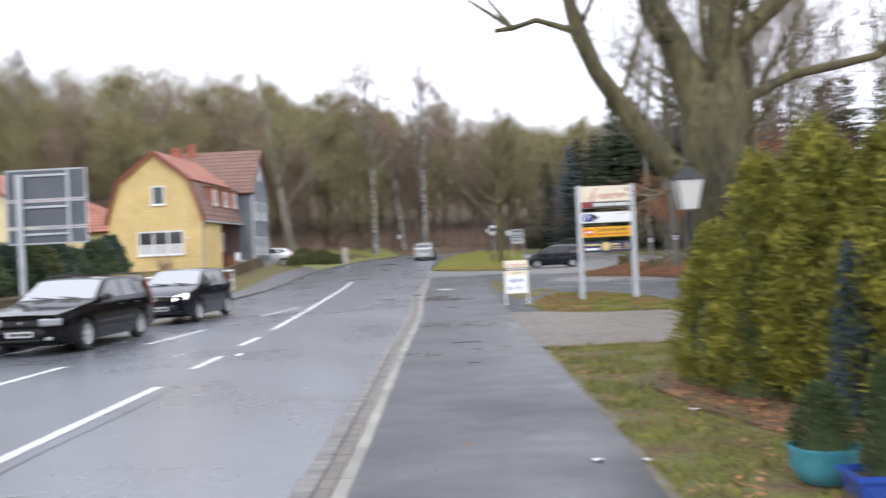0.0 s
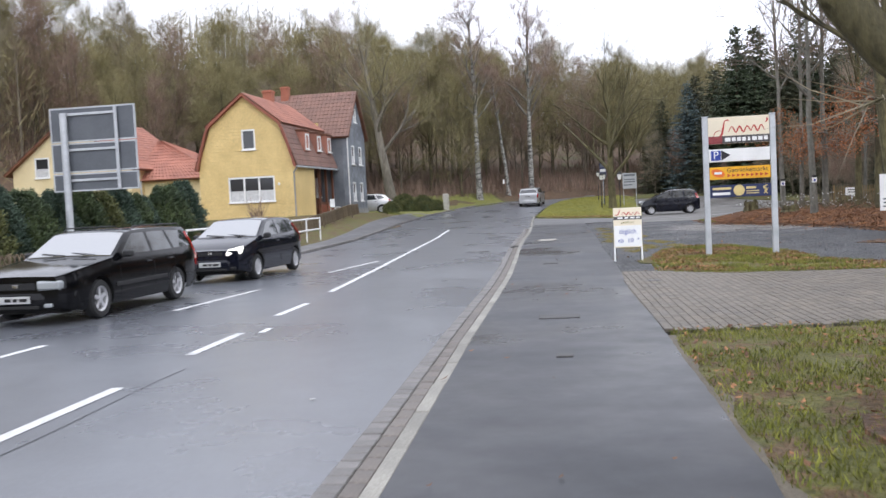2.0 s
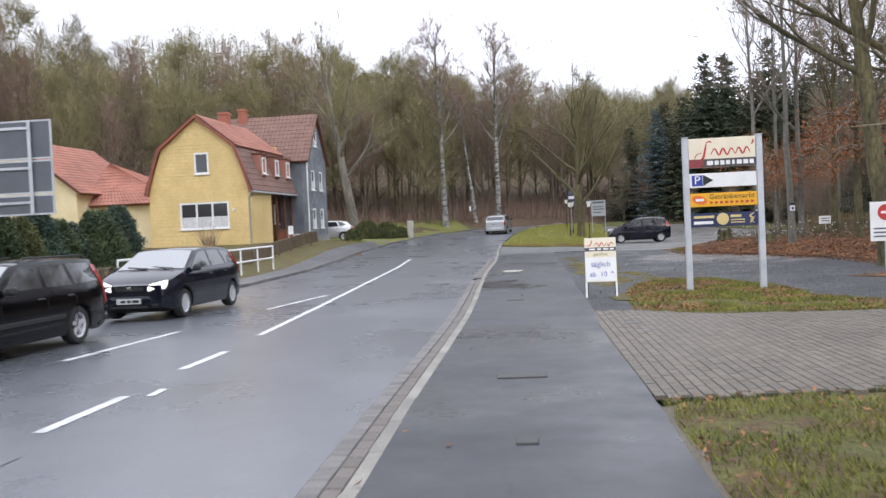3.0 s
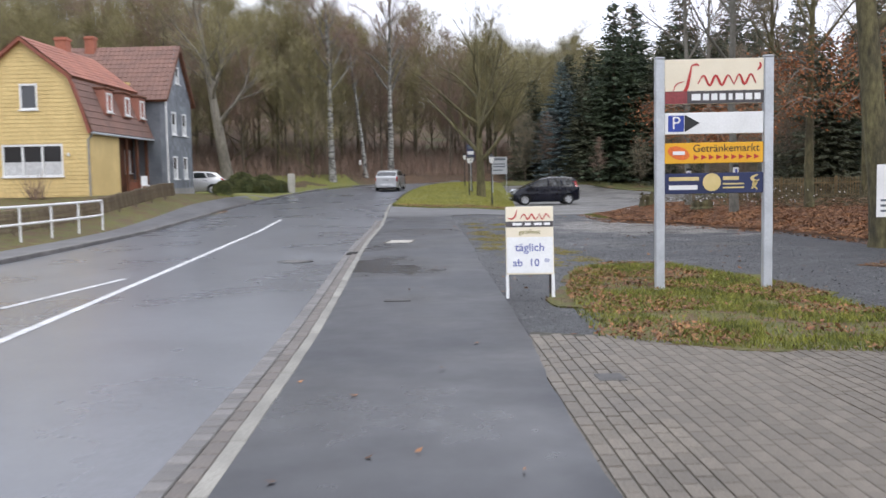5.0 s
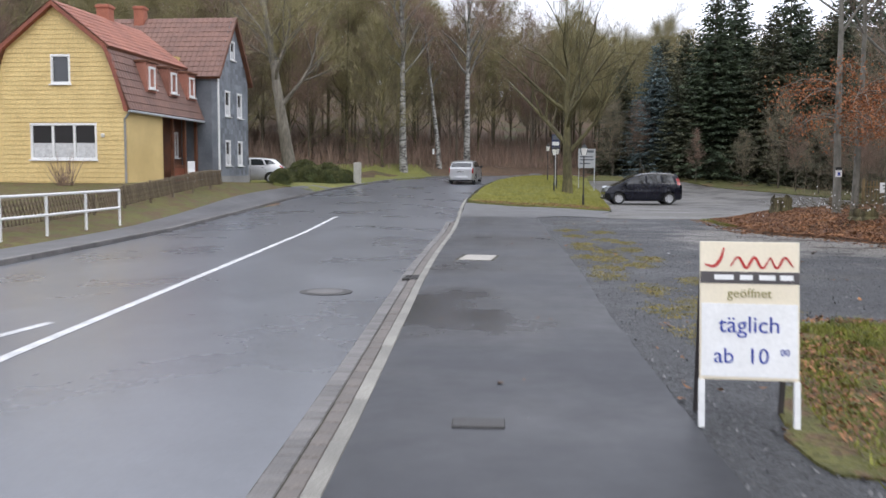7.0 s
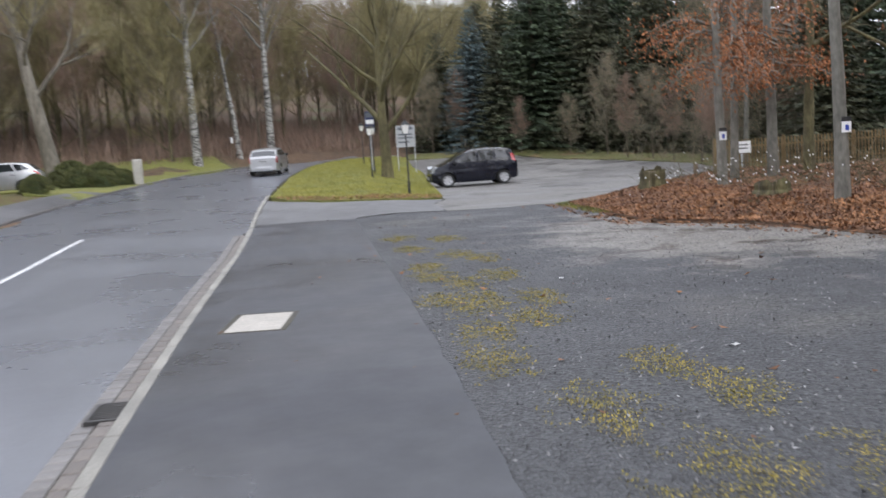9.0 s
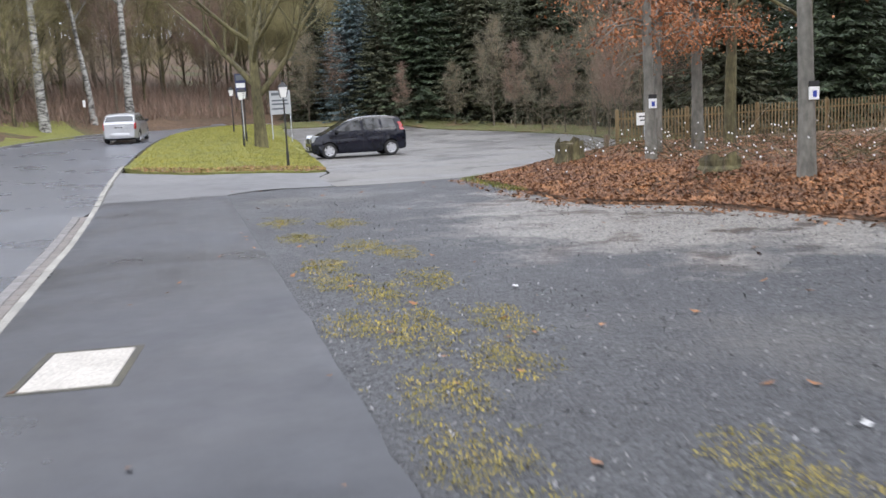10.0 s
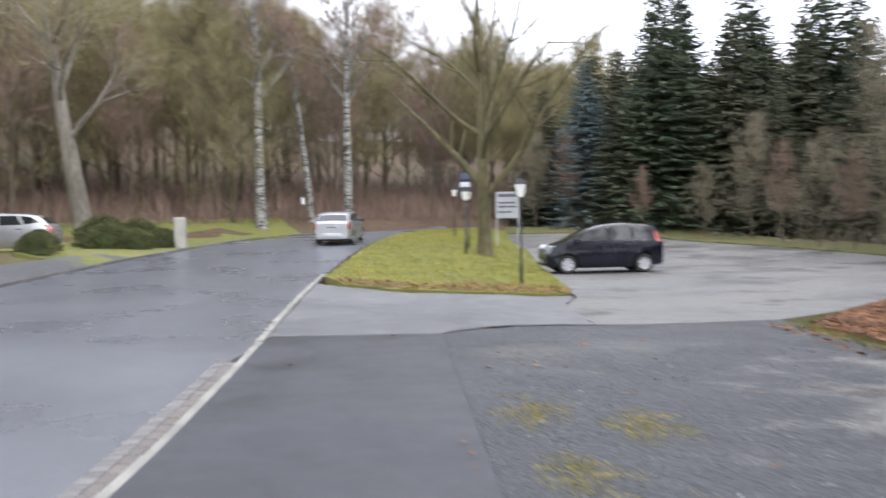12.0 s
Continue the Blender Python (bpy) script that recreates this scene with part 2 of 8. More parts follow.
def tube(bm, pts, radii, sides=8, caps=True):
    """A tapering tube through the points."""
    rings = []
    ref = Vector((0.31, 0.87, 0.38))
    pts = [Vector(p) for p in pts]
    for i, p in enumerate(pts):
        d = (pts[min(i + 1, len(pts) - 1)] - pts[max(i - 1, 0)]).normalized()
        u = d.cross(ref).normalized() if abs(d.dot(ref)) < 0.95 else d.cross(Vector((1, 0, 0))).normalized()
        w = d.cross(u)
        rings.append([bm.verts.new(p + (u * math.cos(a) + w * math.sin(a)) * radii[i]) for a in [2 * math.pi * k / sides for k in range(sides)]])
    for a, b in zip(rings, rings[1:]):
        for k in range(sides):
            bm.faces.new((a[k], a[(k + 1) % sides], b[(k + 1) % sides], b[k]))
    if caps:
        bm.faces.new(rings[0][::-1])
        bm.faces.new(rings[-1])
    return bm


def prism(bm, outline, axis, lo, hi):
    """A closed outline of 2D points pushed out along x, y or z from lo to hi."""
    def at(p, h):
        return {"x": (h, p[0], p[1]), "y": (p[0], h, p[1]), "z": (p[0], p[1], h)}[axis]
    a = [bm.verts.new(at(p, lo)) for p in outline]
    b = [bm.verts.new(at(p, hi)) for p in outline]
    k = len(outline)
    for i in range(k):
        bm.faces.new((a[i], a[(i + 1) % k], b[(i + 1) % k], b[i]))
    bm.faces.new(a[::-1])
    bm.faces.new(b)
    return bm


# the lie of the land
def ramp(v, xs, ys):
    return float(np.interp(v, xs, ys))


def ease(a, b, v):
    """A soft step from a to b."""
    t = min(1.0, max(0.0, (v - a) / (b - a)))
    return t * t * (3 - 2 * t)


def road_z(y):
    return ramp(y, (0, 44, 56, 66, 76, 84, 92, 110, 140), (0, 0, 0.2, 0.36, 0.78, 1.05, 1.25, 1.5, 1.6))


def land(x, y):
    """Height of the ground."""
    z = road_z(y)
    if x > 0:
        low = ramp(y, (0, 60, 70, 85, 100), (0, 0.0, 0.0, 0.4, 0.9))
        k = ease(0.5, 4.0, x) * (1 - ease(86, 96, y))
        z = z * (1 - k) + low * k
    side = ease(-10.2, -14.0, x)
    z += side * ramp(y, (0, 20, 30, 40, 55, 66, 74, 84), (0.0, 0.1, 0.25, 0.35, 0.95, 0.65, 0.15, 0.0))
    # bank and wooded hill behind the bend
    edge = ramp(x, (-80, -40, -24, -16, -9.5, -4, 2, 10, 30, 80), (70, 76, 80, 83, 86.5, 92.5, 97, 101, 106, 112))
    d = y - edge
    if d > 0:
        z += 0.9 * ease(0, 4, d) + (0.14 + 0.17 * ease(-15, -60, x)) * max(0.0, d - 6) - 0.1 * max(0.0, d - 100) - 0.38 * max(0.0, d - 84) * ease(-12, -30, x)
    d2 = -x - 38 - 0.25 * max(0.0, 60 - y)
    if d2 > 0 and y < 90:
        z += 0.42 * d2 * (1 - 0.3 * ease(40, 90, d2))
    # low mound under the beeches
    if x > 5.5 and 31 < y < 62:
        e = ramp(y, (34, 37.3, 41.3, 43.6, 45.2, 48.6, 51.2, 53.2, 56.6, 60), (9.9, 9.4, 8.1, 7.4, 6.1, 6.1, 6.0, 7.6, 10.5, 13.8))
        z += 0.35 * ease(e, e + 2.5, x) * ease(31, 35, y) * ease(62, 57, y)
    return min(z, 60.0)


def smooth_line(pts, n=4):
    """Catmull-Rom through 2D points."""
    p = [Vector(q) for q in pts]
    p = [p[0] * 2 - p[1]] + p + [p[-1] * 2 - p[-2]]
    out = []
    for i in range(1, len(p) - 2):
        a, b, c, d = p[i - 1:i + 3]
        for k in range(n):
            t = k / n
            out.append(0.5 * (2 * b + (c - a) * t + (2 * a - 5 * b + 4 * c - d) * t * t + (3 * b - a - 3 * c + d) * t ** 3))
    return out + [p[-2]]


def ribbon(left, right, lift=0.0, cross=6, drop=0.3, crown=0.0):
    """A strip between two lines of equal length, laid on the land, with a rim downwards."""
    bm = bmesh.new()
    rows = []
    for a, b in zip(left, right):
        row = []
        for k in range(cross + 1):
            q = a.lerp(b, k / cross)
            row.append(bm.verts.new((q.x, q.y, land(q.x, q.y) + lift + crown * (1 - (2 * k / cross - 1) ** 2))))
        rows.append(row)
    for r0, r1 in zip(rows, rows[1:]):
        for k in range(cross):
            bm.faces.new((r0[k], r0[k + 1], r1[k + 1], r1[k]))
    rim(bm, drop)
    return bm


def rim(bm, drop):
    es = [e for e in bm.edges if e.is_boundary]
    r = bmesh.ops.extrude_edge_only(bm, edges=es)
    for v in r["geom"]:
        if isinstance(v, bmesh.types.BMVert):
            v.co.z -= drop


def patch(outline, lift, cell=1.5, drop=0.3, rough=0.0):
    """An area laid on the land."""
    bm = bmesh.new()
    bm.faces.new([bm.verts.new((p[0], p[1], 0)) for p in outline])
    xs, ys = [p[0] for p in outline], [p[1] for p in outline]
    for lo, hi, no in ((min(xs), max(xs), (1, 0, 0)), (min(ys), max(ys), (0, 1, 0))):
        k = int((hi - lo) / cell)
        for i in range(1, k + 1):
            s = lo + (hi - lo) * i / (k + 1)
            bmesh.ops.bisect_plane(bm, geom=bm.verts[:] + bm.edges[:] + bm.faces[:], plane_co=Vector(no) * s, plane_no=no)
    bmesh.ops.triangulate(bm, faces=bm.faces[:])
    for v in bm.verts:
        v.co.z = land(v.co.x, v.co.y) + lift + rough * noise.noise((v.co.x * 0.8, v.co.y * 0.8, 0))
    rim(bm, drop)
    return bm


def ragged(poly, amp=0.06, step=0.35):
    """An outline broken up into a worn, uneven edge."""
    out = []
    for a, b in zip(poly, poly[1:] + poly[:1]):
        a, b = Vector(a), Vector(b)
        k = max(1, int((b - a).length / step)) if (b - a).length < 14 else 1
        for i in range(k):
            q = a.lerp(b, i / k)
            out.append((q.x + amp * 1.6 * noise.noise((q.x * 1.7, q.y * 1.7, 3.0)), q.y + amp * 1.6 * noise.noise((q.x * 1.7, q.y * 1.7, 9.0))))
    return out


# road and kerb lines, from the near end to beyond the bend
EDGE_R = [(1.1, -14), (0.35, 0), (0.01, 8.7), (-0.33, 15.6), (-0.67, 23.4), (-1.36, 33.5), (-1.67, 38.8), (-2.06, 47), (-2.7, 57), (-3.05, 65), (-3.05, 73), (-2.6, 82), (-1.2, 90), (3, 95.5), (10, 99), (22, 103), (45, 108)]
EDGE_L = [(-8.1, -14), (-8.1, 0), (-8.1, 10), (-8.15, 17), (-8.4, 25), (-9.0, 36), (-9.35, 41), (-9.95, 48), (-10.6, 56), (-11.1, 66), (-10.9, 72), (-9.8, 81), (-7.4, 88), (-2.5, 94.5), (5, 99.5), (20, 106), (44, 112)]
line_r, line_l = smooth_line(EDGE_R), smooth_line(EDGE_L)
line_r0 = line_r[:4 * 14]
line_g = [p + Vector((-0.41 if p.y < 48.3 else -0.112, 0)) for p in line_r]

def edge_y(x):
    """Where the wood begins."""
    return ramp(x, (-80, -40, -24, -16, -9.5, -4, 2, 10, 30, 80), (70, 76, 80, 83, 86.5, 92.5, 97, 101, 106, 112))


# ground sheet to the horizon
bm = bmesh.new()
gx = [-1500, -700, -350, -220, -160, -120] + list(range(-100, 61, 4)) + [80, 110, 160, 300, 700, 1500]
gy = [-1500, -600, -200, -90, -50, -30] + list(range(-20, 181, 4)) + [200, 230, 280, 400, 800, 1500]
rows = [[bm.verts.new((x, y, land(x, y) - (0.26 if -34 < x < 28 and y < edge_y(x) - 2 else 0.05))) for x in gx] for y in gy]
for r0, r1 in zip(rows, rows[1:]):
    for k in range(len(gx) - 1):
        bm.faces.new((r0[k], r0[k + 1], r1[k + 1], r1[k]))
tagged(link("ground", bm, M_WOODS, smooth=True), "brown leaf-strewn forest floor rising to a wooded hill", "ground", kind="structure")
tagged(link("road", ribbon(line_l, line_g, -0.03, 8, 0.15, 0.03), M_ROAD), "damp grey asphalt road bending away at the wood", "road", kind="structure")

# footway beside the road, up to the asphalt apron
WALK_R = [(2.1, -14), (2.08, 0), (2.03, 7), (1.97, 10), (1.85, 13), (1.74, 15.6), (1.5, 20), (1.45, 23), (1.3, 27), (1.12, 31), (0.95, 36.4), (0.6, 44), (0.27, 50.3)]
walk_r = [p + Vector((0.03 * noise.noise((p.y * 1.6, 0, 7)) + 0.02 * noise.noise((p.y * 6, 0, 2)), 0)) for p in smooth_line(WALK_R, 14)]
walk_l = [Vector((ramp(p.y, [q.y for q in line_r0], [q.x for q in line_r0]) + 0.002, p.y)) for p in walk_r]
tagged(link("footway", ribbon(walk_l, walk_r, 0.02, 4, 0.15), M_PATH), "dark damp asphalt footway beside the road", "footway", kind="structure")
APRON = [(-2.25, 49.9), (-0.6, 50.15), (0.25, 50.35), (0.8, 50.95), (1.68, 51.3), (2.75, 51.65), (2.6, 54.5), (3.25, 57.2), (1.1, 56.2), (-0.45, 56.7), (-2.1, 58.6), (-2.95, 60)]
tagged(link("apron", patch(ragged(APRON, 0.09), 0.012), M_APRON), "pale worn asphalt apron at the car park entrance", "apron", kind="structure")
GRAVEL = [(1.25, 23.2), (1.15, 27), (0.97, 31), (0.8, 36.4), (0.45, 44), (0.2, 49.2), (0.1, 51.0), (0.7, 51.5), (2.75, 51.95), (5.9, 52.6), (6.3, 50.6), (6.0, 47.5), (6.1, 45), (7.5, 43.4), (8.6, 41.2), (9.9, 37.2), (10.3, 33.3), (9.5, 30.6), (7.5, 29.5), (8.7, 28.2), (10.1, 26.5), (12.6, 25.8), (12.4, 24.05), (9.5, 23.9), (6.5, 22.8), (4.3, 22.3), (2.2, 22.9)]
tagged(link("gravel_yard", patch(GRAVEL, -0.005, rough=0.012), M_GRAVEL), "dark gravel yard with tufts of yellow moss", "gravel", kind="structure")
LOT = [(2.62, 54.5), (2.78, 51.7), (5.9, 52.3), (7.5, 53.5), (10.5, 57), (14.0, 61), (17.0, 67), (17.6, 73), (15.8, 80), (13.6, 86), (11, 91), (4, 91), (4.3, 80), (3.7, 68), (3.3, 60), (3.25, 57.2)]
tagged(link("car_park", patch(LOT, 0.0, 2.0), M_LOT), "grey gritty car park with damp patches", "car park", kind="structure")
LOTVERGE = [(14.0, 61), (17.0, 67), (17.6, 73), (15.8, 80), (13.6, 86), (11, 91), (4, 91), (4.1, 94.5), (13, 95), (17.5, 89), (20.5, 81), (21.5, 73), (19.5, 65), (15.5, 60.2)]
tagged(link("lot_verge", patch(ragged(LOTVERGE, 0.2, 0.6), 0.05, 1.2, 0.3, 0.05), M_ISLEEDGE), "rough grass strip between car park and spruces", "verge", kind="structure")
ISLE = [(-2.85, 61.5), (-2.0, 58.6), (-0.45, 56.8), (1.1, 56.3), (2.4, 56.6), (3.2, 57.6), (3.4, 61), (3.7, 68), (4.2, 80), (4.0, 92), (2.6, 94.5), (-1.0, 89.6), (-2.4, 82), (-2.9, 73), (-2.95, 66)]
tagged(link("grass_island", patch(ragged(ISLE, 0.07), 0.06, 1.0, 0.3, 0.03), M_ISLE), "mossy grass island with a tree", "lawn", kind="structure")
LAWN = [(2.06, -14), (2.02, 0), (1.97, 7), (1.91, 10), (1.79, 13), (1.72, 15.0), (2.0, 15.35), (4.0, 15.65), (9, 15.9), (9, -14)]
tagged(link("lawn", patch(ragged(LAWN, 0.03), 0.0, 0.8, 0.3, 0.05), M_LAWN), "thin winter lawn with fallen leaves", "lawn", kind="structure")
VERGE = [(2.1, 24.2), (2.1, 22.9), (2.64, 22.5), (3.4, 22.15), (4.4, 21.95), (6.0, 21.9), (7.2, 22.2), (6.1, 23.6), (5.4, 24.6), (5.4, 26.6), (4.85, 28.7), (4.4, 30.3), (3.4, 30.4), (2.7, 29.7), (2.2, 26.6)]
TREEVERGE = [(7.4, 29.4), (8.6, 28.1), (10, 26.4), (12.6, 25.7), (19, 26), (19, 34.2), (9.85, 34.2), (10.3, 33.3), (9.4, 30.7)]
tagged(link("tree_verge", patch(ragged(TREEVERGE, 0.15), 0.01, 1.0, 0.3, 0.03), M_SOIL), "leaf-strewn rough verge under the old trees", "verge", kind="structure")
tagged(link("sign_verge", patch(ragged(VERGE, 0.3, 0.25), 0.008, 0.4, 0.3, 0.02), M_LAWN), "grassy verge with brown leaves under the sign", "verge", kind="structure")
BED = [(6.0, 51.2), (6.1, 48.6), (6.1, 45.2), (7.4, 43.6), (8.1, 41.3), (9.4, 37.3), (9.9, 34), (14, 34), (24, 40), (26, 57), (18, 60), (13.8, 60), (10.5, 56.6), (7.6, 53.2)]
tagged(link("leaf_bed", patch(ragged(BED, 0.14), 0.012, 1.0, 0.3, 0.03), M_SOIL), "bed of russet fallen beech leaves", "leaf litter", kind="structure")
far_l = [p + Vector((-1.2, 0)) for p in line_l[:4 * 10]]
tagged(link("far_footway", ribbon(far_l, [p + Vector((-0.13, 0)) for p in line_l[:4 * 10]], 0.06, 2, 0.2), M_SIDE), "grey footway along the far side of the road", "footway", kind="structure")
FARGRASS = [(-11.2, 66.5), (-11.0, 72), (-9.95, 81), (-7.6, 88), (-9.5, 91), (-16, 88), (-24, 84), (-24, 72), (-14.5, 70), (-13.3, 66)]
tagged(link("far_lawn", patch(FARGRASS, 0.06, 1.5, 0.3, 0.05), M_ISLE), "mossy lawn beside the far kerb", "lawn", kind="structure")
YARD = [(p.x - 0.02, p.y) for p in far_l[::2]] + [(-14.4, 70), (-24, 72), (-36, 72), (-36, -14)]
tagged(link("house_garden", patch(YARD, 0.0, 2.5, 0.3, 0.05), M_LAWN), "brown winter garden in front of the houses", "garden", kind="structure")


# ---- trees ----
class Sticks:
    """Collects tapered tubes and thin twigs into one mesh."""

    def __init__(self, seed):
        self.v, self.f, self.rng = [], [], random.Random(seed)

    def tube(self, pts, radii, sides):
        base = len(self.v)
        for i, p in enumerate(pts):
            d = (pts[min(i + 1, len(pts) - 1)] - pts[max(i - 1, 0)]).normalized()
            u = d.cross(Vector((0.3, 0.9, 0.31))).normalized()
            w = d.cross(u)
            for k in range(sides):
                a = 2 * math.pi * k / sides
                self.v.append(p + (u * math.cos(a) + w * math.sin(a)) * radii[i])
        for i in range(len(pts) - 1):
            for k in range(sides):
                a, b = base + i * sides + k, base + i * sides + (k + 1) % sides
                self.f.append((a, b, b + sides, a + sides))

    def twig(self, p, d, length, width):
        s = d.cross(Vector((self.rng.uniform(-1, 1), self.rng.uniform(-1, 1), self.rng.uniform(-1, 1)))).normalized() * width
        b = len(self.v)
        m = p + d * length * 0.55 + Vector((0, 0, self.rng.uniform(-0.08, 0.12) * length))
        self.v += [p - s, p + s, m + s * 0.6, m - s * 0.6, p + d * length]
        self.f += [(b, b + 1, b + 2, b + 3), (b + 3, b + 2, b + 4)]

    def leaf(self, p, size, tilt=1.0):
        r = self.rng
        n = Vector((r.gauss(0, tilt), r.gauss(0, tilt), 1)).normalized()
        u = n.cross(Vector((r.uniform(-1, 1), r.uniform(-1, 1), 0.1))).normalized() * size
        w = n.cross(u) * 0.55
        b = len(self.v)
        self.v += [p - u, p + w - n * size * 0.2, p + u, p - w - n * size * 0.2]
        self.f += [(b, b + 1, b + 2, b + 3)]

    def mesh(self, name, mat, smooth=False):
        me = bpy.data.meshes.new(name)
        me.from_pydata(self.v, [], self.f)
        me.materials.append(mat)
        if smooth:
            me.shade_smooth()
        return me


def spread_dir(rng, d, angle, up=0.0):
    s = d.cross(Vector((rng.uniform(-1, 1), rng.uniform(-1, 1), rng.uniform(-1, 1)))).normalized()
    q = (d * math.cos(angle) + s * math.sin(angle)).normalized()
    return (q + Vector((0, 0, up))).normalized()


def bare_tree(seed, height, radius, fork=0.35, limbs=9, spread=0.9, twigs=6, wood=None, twig_mat=None, lean=(0, 0), twig_len=0.9, twig_w=0.012, levels=2, sides=8, up=0.16, bulge=1.5, start=1, limb=0.55, rise=0.35):
    """A leafless tree: trunk with limbs in one part, fine twigs as the crown."""
    wood_s, twig_s = Sticks(seed), Sticks(seed + 7)
    trunk_s = wood_s
    rng = random.Random(seed)

    def grow(p, d, length, r, level, sides):
        nonlocal wood_s
        n = 5 if level < 2 else 3
        pts, rad = [p.copy()], [r]
        for i in range(n):
            d = (d + Vector((rng.gauss(0, 0.13), rng.gauss(0, 0.13), rng.gauss(0, 0.08) + up * 0.5))).normalized()
            p = p + d * length / n
            pts.append(p.copy())
            rad.append(r * (1 - 0.8 * (i + 1) / n))
        wood_s.tube(pts, rad, sides)
        if level < levels:
            for k in range(rng.randint(4, 6)):
                j = rng.uniform(0.25, 1.0) * n
                i = min(int(j), n - 1)
                q = pts[i].lerp(pts[i + 1], j - i)
                grow(q, spread_dir(rng, (pts[i + 1] - pts[i]).normalized(), rng.uniform(0.4, 1.0), up), length * rng.uniform(0.4, 0.62), max(0.008, rad[i] * 0.5), level + 1, 4 if level == 0 else 3)
        if level >= levels - 1:
            for k in range(twigs * (2 if level == levels else 1)):
                j = rng.uniform(0.2, 1.0) * n
                i = min(int(j), n - 1)
                q = pts[i].lerp(pts[i + 1], j - i)
                t = spread_dir(rng, (pts[i + 1] - pts[i]).normalized(), rng.uniform(0.3, 1.1), up)
                ln = twig_len * rng.uniform(0.5, 1.3)
                twig_s.twig(q, t, ln, twig_w)
                for _ in range(2):
                    twig_s.twig(q + t * ln * rng.uniform(0.3, 0.8), spread_dir(rng, t, rng.uniform(0.4, 0.9), up), ln * 0.55, twig_w * 0.7)

    n = 9
    pts, rad = [], []
    dx, dy = 0.0, 0.0
    for i in range(n + 1):
        t = i / n
        dx += rng.gauss(0, 0.05) * height * 0.05
        dy += rng.gauss(0, 0.05) * height * 0.05
        pts.append(Vector((dx + lean[0] * t * height, dy + lean[1] * t * height, t * height - 0.3)))
        rad.append(radius * ((bulge if i == 0 else 1.0) * (1 - 0.88 * t ** 0.9)))
    pts.insert(1, pts[0].lerp(pts[1], 0.3))
    rad.insert(1, radius * 1.05)
    wood_s.tube(pts, rad, sides)
    for k in range(limbs):
        t = fork + (0.97 - fork) * (k + rng.uniform(0, 0.9)) / limbs
        j = 1 + t * n
        i = min(int(j), n)
        q = pts[i].lerp(pts[i + 1], j - i)
        a = k * 2.4 + rng.uniform(-0.5, 0.5)
        el = rng.uniform(rise, rise + 0.55) + 0.5 * t
        d = Vector((math.cos(a) * math.cos(el), math.sin(a) * math.cos(el), math.sin(el)))
        if wood is M_BIRCH and wood_s is trunk_s:
            wood_s = Sticks(seed + 3)
        grow(q, d, height * 0.36 * spread * (1.15 - 0.6 * t), max(0.02, rad[i] * limb), start, 5)
    if wood is M_BIRCH:
        return trunk_s.mesh("trunk", wood, True), wood_s.mesh("branchwork", M_GREYBARK, True), twig_s.mesh("crown", twig_mat)
    return wood_s.mesh("trunk", wood or M_BARK, True), twig_s.mesh("crown", twig_mat or M_TWIG)


def plant(name, meshes, m, label, category, group=""):
    """A tree from its part meshes."""
    e = empty(name, m, label, category, group)
    for me in meshes:
        o = new(me.name.split(".")[0], me)
        o.parent = e
    return e


def fir(seed, height, base, mat, droop=0.25):
    """A spruce: trunk and many drooping branches set with needle sprays."""
    rng = random.Random(seed)
    s, w = Sticks(seed), Sticks(seed + 1)
    w.tube([Vector((0, 0, -0.3)), Vector((0, 0, height * 0.5)), Vector((0, 0, height))], [height * 0.014, height * 0.008, 0.01], 6)
    z = 0.5
    while z < height - 0.25:
        t = z / height
        count = 15 if t < 0.6 else 12 if t < 0.85 else 8
        turn = rng.uniform(0, 6.283)
        for i in range(count):
            a = turn + 6.283 * i / count + rng.gauss(0, 0.16)
            lump = 1 + 0.5 * noise.noise((1.6 * math.cos(a), 1.6 * math.sin(a), 0.4 * z + seed))
            r = base * (1 - t) ** 0.78 * lump * rng.uniform(0.72, 1.12) + 0.12
            d = Vector((math.cos(a), math.sin(a), 0))
            side = Vector((-math.sin(a), math.cos(a), 0))
            root = Vector((0, 0, z + rng.uniform(-0.28, 0.28)))
            steps = max(3, int(r * 3.6))
            for q in range(steps):
                u = (q + 0.7) / steps
                p = root + d * r * u + Vector((rng.gauss(0, 0.04), rng.gauss(0, 0.04), -droop * r * (u - 0.35 * u ** 3) + 0.12 * u * u + 0.3 * t * u))
                ln = (0.26 + 0.4 * (1 - u) * min(1.0, r / 2)) * (0.65 + 0.35 * (1 - t))
                for sg in (-1, 1):
                    dd = (side * sg + d * rng.uniform(0.4, 1.1) + Vector((0, 0, rng.uniform(-0.75, -0.05)))).normalized()
                    s.twig(p, dd, ln * rng.uniform(0.7, 1.35), 0.07)
                s.twig(p, (d + Vector((0, 0, rng.uniform(-0.9, 0.15)))).normalized(), ln * 1.1, 0.06)
        z += (0.33 if t < 0.5 else 0.27) * height / 13
    s.twig(Vector((0, 0, height - 0.6)), Vector((0, 0, 1)), 0.8, 0.05)
    return w.mesh("trunk", M_BARK, True), s.mesh("crown", mat)


def leafy(name, dark, light, vary=0.35, scale=1.5):
    return surf(name, dark, light, scale, 9, (0.6, 0.85), 0.0, 0, island=vary, grain=0.3)


